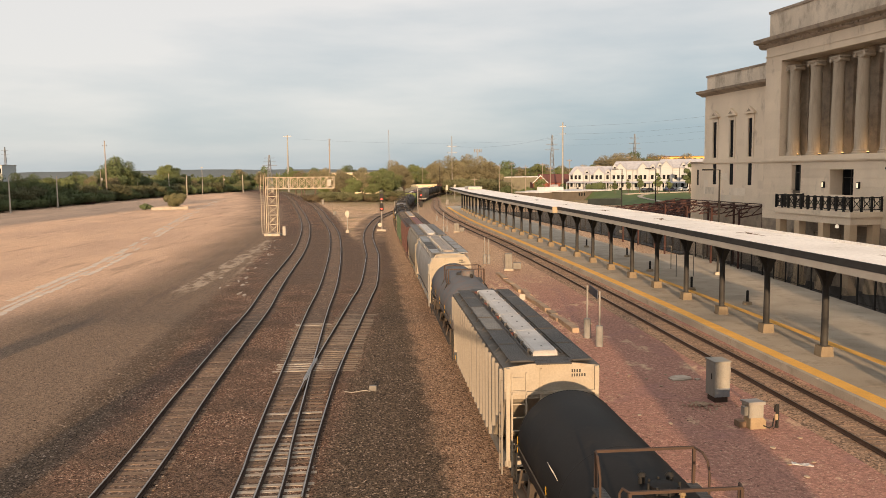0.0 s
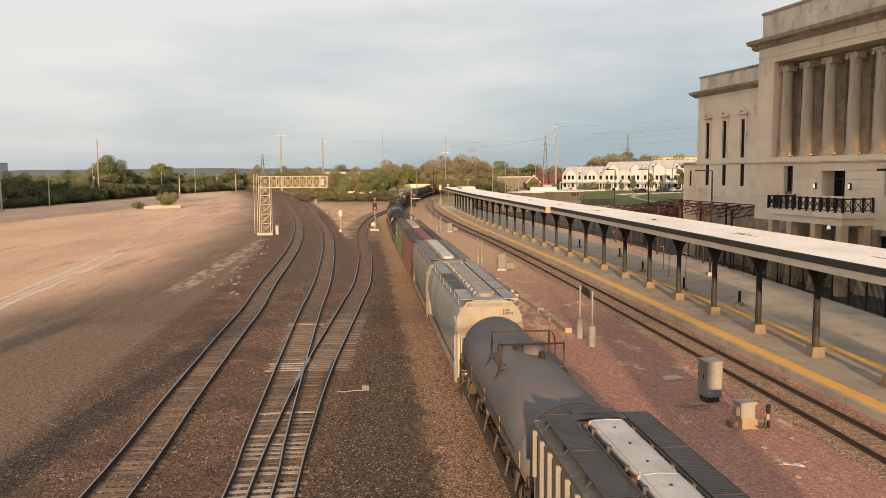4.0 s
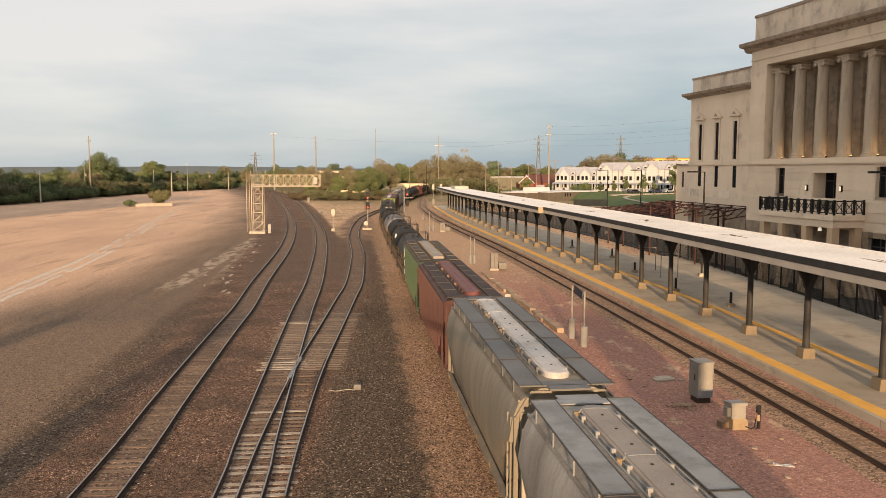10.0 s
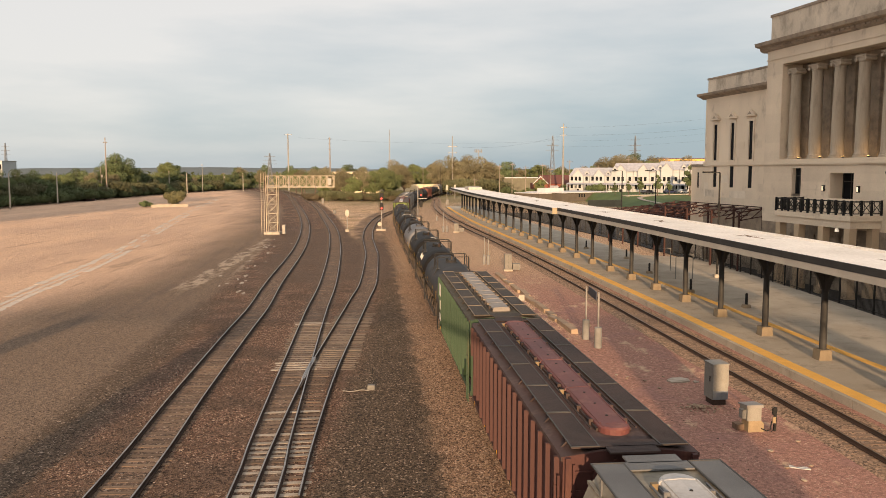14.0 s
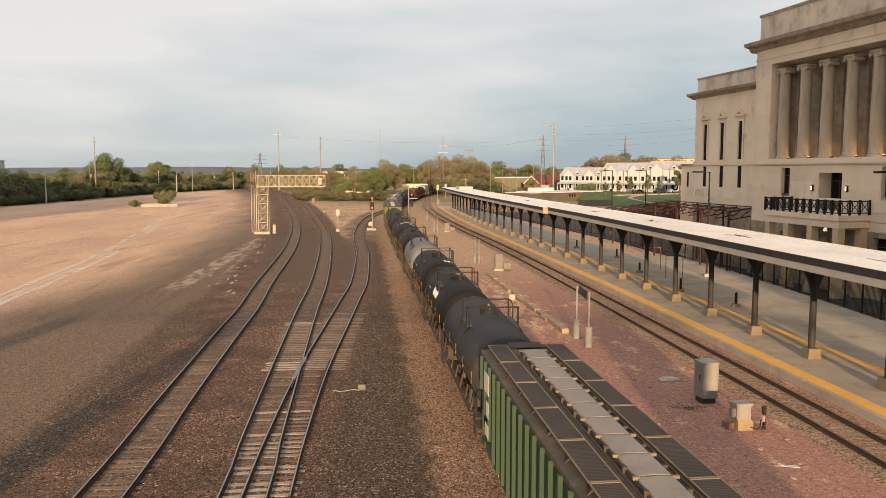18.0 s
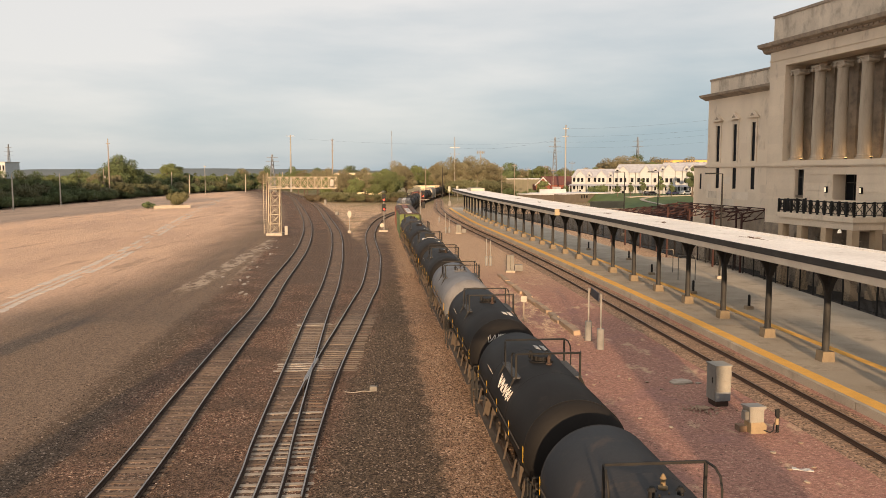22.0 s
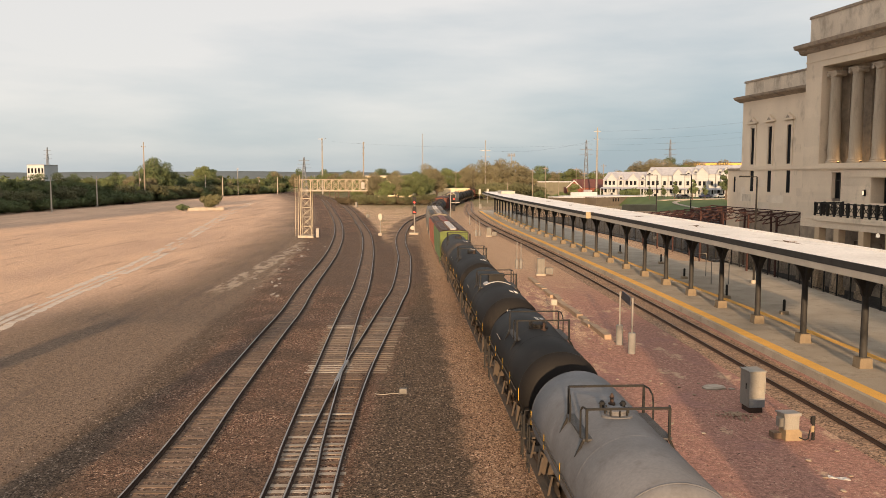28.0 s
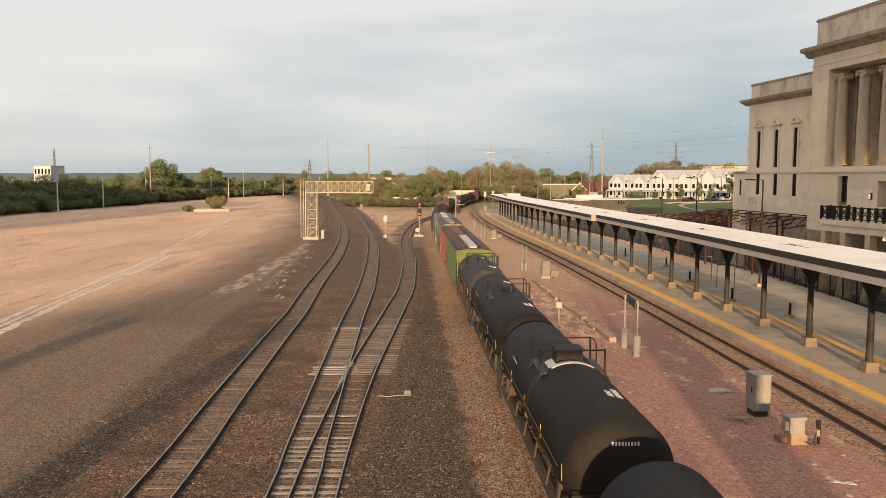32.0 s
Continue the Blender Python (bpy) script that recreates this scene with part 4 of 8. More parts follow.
        part("transom", box(bmn(), a + 0.09, b - 0.09, 0.365 + e, 0.415 + e, hi - 0.75, hi - 0.67), BRONZE, w)
        if e:
            for p0, p1 in ((a - 0.4, a), (b, b + 0.4)):
                part("door_reveal", box(bmn(), p0, p1, 0.6, 0.6 + e, lo - 0.3, hi + 0.3), LIMESTONE, st)
            part("door_head", box(bmn(), a, b, 0.6, 0.6 + e, hi, hi + 0.3), LIMESTONE, st)
            part("door_sill", box(bmn(), a, b, 0.6, 0.6 + e, lo - 0.3, lo), LIMESTONE, st)
    for a, b, lo, hi in holes[6:]:
        part("arch_opening", box(bmn(), a, b, 0.55, 0.59, lo, hi), GLASS_DARK, st)
        bm = bmn()
        pts = [(a, hi)]
        r = (b - a) / 2
        pts += [((a + b) / 2 - r * math.cos(math.pi * i / 10), hi - r + r * math.sin(math.pi * i / 10)) for i in range(11)]
        pts += [(b, hi), (b, hi + 0.02), (a, hi + 0.02)]
        prism(bm, pts[0:1] + pts[1:7] + [((a + b) / 2, hi + 0.01)], "y", 0.1, 0.5)
        prism(bm, [((a + b) / 2, hi + 0.01)] + pts[6:12] + [(b, hi + 0.01)], "y", 0.1, 0.5)
        part("arch_head", bm, LIME_DARK, st)
    # wing, set back
    W0, W1, D = 16.4, 30.6, 1.5
    wh = []
    for s in (28.25, 24.75, 21.2, 17.7):
        wh += [(s - 0.36, s + 0.36, 11.55, 15.57), (s - 0.36, s + 0.36, 8.55, 10.85)]
    part("wing_wall", wall_with_holes(bmn(), W0, W1, 6.5, 19.0, wh, D, D + 0.6), LIMESTONE, st)
    part("wing_lower_wall", box(bmn(), W0, W1, D, D + 0.6, -0.6, 6.5), LIME_DARK, st, "darker brown stone of the lowest storey")
    for a, b, lo, hi in wh:
        w = part("slit_window", box(bmn(), a, b, D + 0.05, D + 0.1, lo, hi), GLASS_DARK, st)
        part("mullion", box(bmn(), (a + b) / 2 - 0.03, (a + b) / 2 + 0.03, D + 0.02, D + 0.05, lo, hi), STEEL_BLACK, w)
        if hi > 12:
            part("window_surround", wall_with_holes(bmn(), a - 0.28, b + 0.28, lo - 0.2, hi + 0.35, [(a, b, lo, hi)], D - 0.08, D), LIMESTONE, st)
            pd = bmn()
            c = (a + b) / 2
            prism(pd, [(c - 0.95, 16.05), (c + 0.95, 16.05), (c + 0.95, 16.2), (c, 16.85), (c - 0.95, 16.2)], "y", D - 0.3, D)
            part("pediment", pd, LIMESTONE, st)
            part("tympanum", prism(bmn(), [(c - 0.4, 16.25), (c + 0.4, 16.25), (c, 16.58)], "y", D - 0.31, D - 0.29), LIME_DARK, st)
    part("wing_belt", box(bmn(), W0, W1 + 0.1, D - 0.14, D, 10.95, 11.35), LIMESTONE, st)
    part("wing_cornice", prism(bmn(), [(D, 18.6), (D - 0.25, 18.75), (D - 0.75, 18.95), (D - 0.85, 19.2), (D + 0.3, 19.3), (D + 3, 19.3), (D + 3, 18.6)], "x", W0, W1 + 0.8), LIME_DARK, st, "dark stone cornice")
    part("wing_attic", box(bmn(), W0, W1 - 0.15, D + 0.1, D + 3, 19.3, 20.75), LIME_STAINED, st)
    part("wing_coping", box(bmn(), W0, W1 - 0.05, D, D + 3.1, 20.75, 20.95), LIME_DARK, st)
    part("wing_side", box(bmn(), W1 - 0.6, W1 - 0.01, D + 0.6, 22, -0.6, 19.0), LIMESTONE, st)
    part("wing_mass", box(bmn(), W0, W1 - 0.62, D + 3.05, 22, -0.5, 19.2), LIME_DARK, st)
    # low block at the far end
    part("annex_wall", wall_with_holes(bmn(), W1, W1 + 3.0, -0.6, 10.9, [(W1 + 1.2, W1 + 1.65, 8.4, 10.2)], D, D + 0.6), LIMESTONE, st)
    part("annex_window", box(bmn(), W1 + 1.2, W1 + 1.65, D + 0.05, D + 0.1, 8.4, 10.2), GLASS_DARK, st)
    part("annex_coping", box(bmn(), W1, W1 + 3.1, D - 0.1, D + 8, 10.9, 11.15), LIME_DARK, st)
    part("annex_mass", box(bmn(), W1 + 0.01, W1 + 2.95, D + 0.62, D + 8, -0.6, 10.89), LIMESTONE, st)
    # stone blocks of the wing, some bleached, some dirty
    PALE_STONE = mat("bleached_limestone", (0.74, 0.65, 0.53), (0.6, 0.52, 0.42), 0.9, scale=0.6, fine=14, bump=0.1, stain=(0.34, 0.28, 0.22), amount=0.25)
    rnd = random.Random(71)
    for r in range(10):
        z = 6.6 + 0.82 * r + (0.34 if r > 4 else 0.0)
        a = W0 + 0.1 - (1.0 if r % 2 else 0.0)
        while a < W1 - 0.3:
            b = min(a + rnd.choice((1.3, 1.9, 2.4)), W1 - 0.06)
            if a > W0 and not any(h[0] - 0.32 < b and h[1] + 0.32 > a and h[2] - 0.25 < z + 0.8 and h[3] + 1.4 > z for h in wh) and not 10.1 < z < 11.4:
                part("stone", box(bmn(), a, b - 0.025, D - 0.012 - rnd.uniform(0, 0.012), D, z, z + 0.795), rnd.choice((LIMESTONE, LIMESTONE, PALE_STONE, LIME_STAINED)), st)
            a = b
    # lit wall lamps by the door, up-lights between the columns
    WARM = glow("warm_lamp", (1.0, 0.6, 0.2), 3.0)
    for s in (7.15, 2.75):
        l = part("wall_lantern", box(bmn(), s - 0.12, s + 0.12, -0.2, 0.0, 8.55, 9.1), STEEL_BLACK, st)
        part("lamp_glass", box(bmn(), s - 0.08, s + 0.08, -0.23, -0.19, 8.62, 9.02), glow("lantern_glass", (1.0, 0.8, 0.55), 0.5), l)
    for i, s in enumerate(COLS):
        l = part("uplight", box(bmn(), s - 1.52 - 0.08, s - 1.52 + 0.08, 0.16, 0.3, 11.45, 11.58), STEEL_BLACK, st)
        part("lens", box(bmn(), s - 1.52 - 0.07, s - 1.52 + 0.07, 0.17, 0.29, 11.58, 11.6), WARM, l)
        if i < 6:
            lamp = new("uplight_lamp", bpy.data.lights.new("uplight_lamp", "POINT"))
            lamp.data.energy, lamp.data.color, lamp.data.shadow_soft_size = 14.0, (1.0, 0.62, 0.28), 0.05
            lamp.matrix_basis = Matrix.Translation(B_FRAME @ Vector((s - 1.5, 0.7, 11.85)))
    # balcony on square columns with a lattice balustrade
    d0 = -2.82
    part("balcony_slab", box(bmn(), -0.1, 10.0, d0 - 0.15, 0, 6.35, 6.78), LIMESTONE, st, "tan stone balcony slab")
    part("balcony_beam", box(bmn(), 0.05, 9.85, d0, d0 + 0.55, 5.75, 6.35), LIMESTONE, st)
    part("balcony_end_beam", box(bmn(), 0.05, 0.6, d0 + 0.55, 0, 5.75, 6.35), LIMESTONE, st)
    TAN = mat("tan_stone", (0.52, 0.40, 0.27), (0.45, 0.35, 0.24), 0.88, scale=0.8, fine=20)
    for s, d in ((0.1, d0), (0.1, -0.75), (3.3, d0), (6.5, d0), (9.2, d0)):
        c = part("balcony_column", box(bmn(), s, s + 0.65, d, d + 0.65, -0.1, 5.75), TAN, st)
        part("column_base", box(bmn(), s - 0.1, s + 0.75, d - 0.1, d + 0.75, -0.1, 0.75), TAN, c)
    for a, b in (((0.0, d0), (9.9, d0)), ((0.0, d0), (0.0, -0.1)), ((9.9, d0), (9.9, -0.1))):
        a, b = Vector((*a, 0)), Vector((*b, 0))
        ln = (b - a).length
        k = max(2, round(ln / 0.92))
        bal = bmn()
        bar(bal, a + Vector((0, 0, 7.9)), b + Vector((0, 0, 7.9)), 0.1)
        bar(bal, a + Vector((0, 0, 6.95)), b + Vector((0, 0, 6.95)), 0.07)
        part("balustrade_rail", bal, STEEL_BLACK, st)
        for i in range(k + 1):
            q = a.lerp(b, i / k)
            part("baluster_post", box(bmn(), q.x - 0.075, q.x + 0.075, q.y - 0.075, q.y + 0.075, 6.78, 8.0), STEEL_BLACK, st)
            if i < k:
                q2 = a.lerp(b, (i + 1) / k)
                lat = bmn()
                z0, z1 = Vector((0, 0, 6.95)), Vector((0, 0, 7.9))
                bar(lat, q + z0, q2 + z1, 0.045)
                bar(lat, q + z1, q2 + z0, 0.045)
                mid, e = (q + q2) / 2, (q2 - q) * 0.25
                bar(lat, mid - e + z0, mid - e + z1, 0.04)
                bar(lat, mid + e + z0, mid + e + z1, 0.04)
                part("lattice_panel", lat, STEEL_BLACK, st)
    part("porch_lamp", lathe(bmn(), [(0.16, 5.4), (0.14, 5.6), (0.03, 5.75)], 10, Matrix.Translation((2.0, d0 + 0.3, 0))), glow("porch_light", (1, 0.85, 0.65), 0.3), st)


# ---- the freight train ----
TANK_BLACK = mat("tank_black_paint", (0.0085, 0.0082, 0.0084), (0.0135, 0.0127, 0.0125), 0.62, scale=0.5, fine=12, bump=0.03, stretch=(1, 1, 0.35), stain=(0.034, 0.027, 0.021), amount=0.3, spec=0.12)
TANK_DARK = mat("tank_slate_paint", (0.03, 0.031, 0.034), (0.038, 0.038, 0.04), 0.65, scale=0.5, fine=12, bump=0.03, stain=(0.10, 0.07, 0.05), amount=0.3, spec=0.12)
TANK_GREY = mat("tank_grey_paint", (0.15, 0.153, 0.163), (0.11, 0.113, 0.12), 0.55, scale=0.6, fine=12, bump=0.03, stain=(0.09, 0.085, 0.085), amount=0.4, spec=0.12)
TANK_RUSTY = mat("tank_grey_rust", (0.11, 0.113, 0.12), (0.085, 0.088, 0.094), 0.62, scale=0.7, fine=12, bump=0.03, stain=(0.17, 0.085, 0.05), amount=0.42, spec=0.12)
UNDER = mat("dusty_underframe", (0.045, 0.037, 0.03), (0.075, 0.058, 0.043), 0.85, scale=2, fine=15)
WHEEL = mat("wheel_steel", (0.09, 0.07, 0.055), (0.06, 0.05, 0.04), 0.6, 0.5, scale=2, fine=15)
GRATE = mat("roof_walk_grating", (0.065, 0.065, 0.066), (0.045, 0.045, 0.046), 0.7, scale=1, fine=60, bump=0.5)
GRATE_GALV = mat("galvanised_roof_walk", (0.135, 0.14, 0.145), (0.105, 0.108, 0.112), 0.7, 0.1, scale=1, fine=60, bump=0.4)
HATCH_WHITE = mat("white_hatch", (0.43, 0.425, 0.42), (0.33, 0.325, 0.32), 0.6, scale=0.9, fine=15, bump=0.04, stain=(0.26, 0.24, 0.21), amount=0.35)
HATCH_TAUPE = mat("taupe_hatch", (0.25, 0.225, 0.2), (0.2, 0.18, 0.163), 0.6, scale=0.9, fine=15, bump=0.04, stain=(0.18, 0.15, 0.13))
HATCH_RED = mat("red_hatch", (0.135, 0.048, 0.046), (0.1, 0.038, 0.036), 0.6, scale=0.9, fine=15, bump=0.04, stain=(0.25, 0.12, 0.09))
# cream ends, paler than the flanks: the low sun's light is in this colour
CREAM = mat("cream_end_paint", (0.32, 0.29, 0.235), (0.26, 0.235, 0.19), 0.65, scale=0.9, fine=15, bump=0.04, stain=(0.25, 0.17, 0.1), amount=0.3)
HOP_WHITE = mat("dirty_white_paint", (0.185, 0.17, 0.148), (0.13, 0.118, 0.1), 0.7, scale=0.6, fine=15, bump=0.05, stretch=(1, 2.5, 0.3), stain=(0.13, 0.105, 0.085), amount=0.45)
# ribs paler than HOP_WHITE sheets, standing in for light caught on them
CREAM_RIB = mat("pale_rib_paint", (0.21, 0.196, 0.172), (0.15, 0.137, 0.117), 0.7, scale=0.8, fine=15, bump=0.05, stretch=(1, 1, 0.4), stain=(0.17, 0.12, 0.085), amount=0.4)
HOP_GREY = mat("streaked_grey_paint", (0.27, 0.268, 0.255), (0.18, 0.178, 0.17), 0.6, scale=0.7, fine=12, bump=0.03, stretch=(1, 1.6, 0.18), stain=(0.11, 0.1, 0.09), amount=0.5)
HOP_TAN = mat("streaked_greige_paint", (0.215, 0.195, 0.155), (0.15, 0.136, 0.108), 0.6, scale=0.7, fine=12, bump=0.03, stretch=(1, 1.6, 0.18), stain=(0.11, 0.1, 0.085), amount=0.5)
HOP_RED = mat("oxide_red_paint", (0.058, 0.022, 0.02), (0.042, 0.018, 0.017), 0.65, scale=0.7, fine=12, bump=0.05, stretch=(1, 2, 0.25), stain=(0.13, 0.06, 0.04), amount=0.36)
HOP_GREEN = mat("faded_green_paint", (0.028, 0.06, 0.03), (0.021, 0.044, 0.024), 0.65, scale=0.7, fine=12, bump=0.05, stretch=(1, 2, 0.25), stain=(0.10, 0.085, 0.05), amount=0.4)
ROOF_DUST = mat("dusty_dark_roof", (0.085, 0.082, 0.078), (0.06, 0.058, 0.056), 0.8, scale=0.8, fine=15, bump=0.1, stain=(0.19, 0.17, 0.14), amount=0.35)
ROOF_MAROON = mat("maroon_roof", (0.07, 0.040, 0.037), (0.05, 0.032, 0.03), 0.75, scale=0.8, fine=15, bump=0.1, stain=(0.13, 0.09, 0.075), amount=0.35)
ROOF_GREEN = mat("dusty_brown_green_roof", (0.075, 0.062, 0.044), (0.05, 0.045, 0.034), 0.8, scale=0.8, fine=15, bump=0.1, stain=(0.14, 0.12, 0.09), amount=0.35)
MARK_WHITE = mat("white_lettering", (0.55, 0.54, 0.51), (0.42, 0.41, 0.39), 0.7, scale=4, fine=30, bump=0)
MARK_DARK = mat("dark_lettering", (0.03, 0.03, 0.03), (0.045, 0.045, 0.045), 0.7, scale=4, fine=30, bump=0)
SAFETY_YELLOW = mat("yellow_reflector", (0.75, 0.45, 0.03), (0.6, 0.36, 0.03), 0.5, scale=4, fine=30, bump=0)
KNOB_BRASS = mat("yellowed_lug", (0.2, 0.145, 0.08), (0.15, 0.11, 0.06), 0.6, scale=3, fine=20, bump=0)
EDGE_TAN = mat("worn_walk_edge", (0.2, 0.165, 0.125), (0.15, 0.12, 0.09), 0.8, scale=2, fine=20, bump=0)
GRATE_SILVER = mat("silver_roof_walk", (0.27, 0.285, 0.295), (0.2, 0.21, 0.215), 0.6, 0.2, scale=0.5, fine=60, bump=0.4, stain=(0.09, 0.09, 0.088), amount=0.5)
WALK_RIM = mat("walk_rim_steel", (0.062, 0.061, 0.06), (0.048, 0.047, 0.046), 0.6, 0.1, scale=2, fine=20, bump=0)
WALK_PALE = mat("pale_roof_walk", (0.2, 0.19, 0.175), (0.15, 0.145, 0.135), 0.7, scale=1, fine=60, bump=0.4)
WALK_MAROON = mat("brown_maroon_walk", (0.05, 0.033, 0.03), (0.036, 0.026, 0.024), 0.8, scale=1, fine=60, bump=0.4)
WALK_BROWN = mat("brown_roof_walk", (0.06, 0.049, 0.041), (0.042, 0.035, 0.03), 0.8, scale=1, fine=60, bump=0.4)


def grated(m, pitch, depth):
    """Crosswise bars of an open grating, as tone and relief along the car."""
    n, l = m.node_tree.nodes, m.node_tree.links
    bs = n["Principled BSDF"]
    under = bs.inputs["Base Color"].links[0].from_socket
    co = n.new("ShaderNodeTexCoord")
    wv = n.new("ShaderNodeTexWave")
    wv.bands_direction = "Y"
    wv.inputs["Scale"].default_value, wv.inputs["Distortion"].default_value = 0.314 / pitch, 0.3
    l.new(co.outputs["Object"], wv.inputs["Vector"])
    r = n.new("ShaderNodeMapRange")
    r.inputs["To Min"].default_value, r.inputs["To Max"].default_value = 1.0 - depth, 1.0 + depth * 0.5
    l.new(wv.outputs["Fac"], r.inputs["Value"])
    hs = n.new("ShaderNodeHueSaturation")
    l.new(r.outputs["Result"], hs.inputs["Value"])
    l.new(under, hs.inputs["Color"])
    l.new(hs.outputs["Color"], bs.inputs["Base Color"])


for grate_material in (GRATE, WALK_PALE, WALK_MAROON, WALK_BROWN):
    grated(grate_material, 0.075, 0.45)
SHARED = {}


def truck(car, y, detail=True):
    """Two-axle bogie under a car, wheels each a part."""
    bm = bmn()
    for sx in (-1.0, 1.0):
        prism(bm, [(y - 1.25, 0.62), (y - 1.05, 0.72), (y - 0.45, 0.80), (y + 0.45, 0.80), (y + 1.05, 0.72), (y + 1.25, 0.62), (y + 1.25, 0.45), (y + 0.75, 0.42), (y + 0.4, 0.2), (y - 0.4, 0.2), (y - 0.75, 0.42), (y - 1.25, 0.45)], "x", sx - 0.07, sx + 0.07)
    box(bm, -1.05, 1.05, y - 0.22, y + 0.22, 0.42, 0.78)
    t = part("truck_frame", bm, UNDER, car)
    if "wheel" not in SHARED:
        SHARED["wheel"] = mesh_of("wheel", lathe(bmn(), [(0.36, -0.065), (0.455, -0.065), (0.455, 0.03), (0.49, 0.035), (0.49, 0.065), (0.36, 0.065)], 20, pose(0, 0, 0, 0, 90, 0)), WHEEL, True)
        SHARED["axle"] = mesh_of("axle", rod(bmn(), (-1.05, 0, 0), (1.05, 0, 0), 0.08, n=8), WHEEL)
        sp = bmn()
        for k in (-0.16, 0.0, 0.16):
            lathe(sp, [(0.07, 0.24), (0.07, 0.44)], 8, Matrix.Translation((0, k, 0)))
        SHARED["spring"] = mesh_of("spring_nest", sp, RAIL_RUST)
    for dy in (-0.88, 0.88):
        ax = share("axle", SHARED["axle"], car, Matrix.Translation((0, y + dy, 0.455)))
        for sx, turn in ((-0.75, 180), (0.75, 0)):
            share("wheel", SHARED["wheel"], ax, pose(sx, 0, 0, 0, 0, turn))
    for sx in (-1.0, 1.0) if detail else ():
        share("spring_nest", SHARED["spring"], t, Matrix.Translation((sx, y, 0)))


def coupler(car, y, s):
    bm = bmn()
    box(bm, -0.12, 0.12, min(y, y + s * 0.55), max(y, y + s * 0.55), 0.78, 0.98)
    box(bm, -0.2, 0.2, min(y + s * 0.4, y + s * 0.62), max(y + s * 0.4, y + s * 0.62), 0.72, 1.04)
    part("coupler", bm, UNDER, car)


def ladder(car, x, y, z0, z1, w, axis, material, name="ladder"):
    bm = bmn()
    e = Vector((w / 2, 0, 0)) if axis == "x" else Vector((0, w / 2, 0))
    c = Vector((x, y, 0))
    for s in (-1, 1):
        bar(bm, c + e * s + Vector((0, 0, z0)), c + e * s + Vector((0, 0, z1)), 0.05)
    z = z0 + 0.2
    while z < z1:
        bar(bm, c - e + Vector((0, 0, z)), c + e + Vector((0, 0, z)), 0.03)
        z += 0.42
    part(name, bm, material, car)


def lettering(car, material, m, rows, size=0.16, seed=1, name="lettering"):
    """Unread marks as plain bars: rows of character-sized blocks in the plane x-z of m."""
    rnd = random.Random(seed)
    bm = bmn()
    for r, count in enumerate(rows):
        x = 0.0
        for i in range(count):
            w = size * rnd.choice((0.42, 0.5, 0.56))
            z = -r * size * 1.45
            box(bm, x, x + w, -0.006, 0.0, z, z + size, m)
            x += w + size * 0.36
    return part(name, bm, material, car)


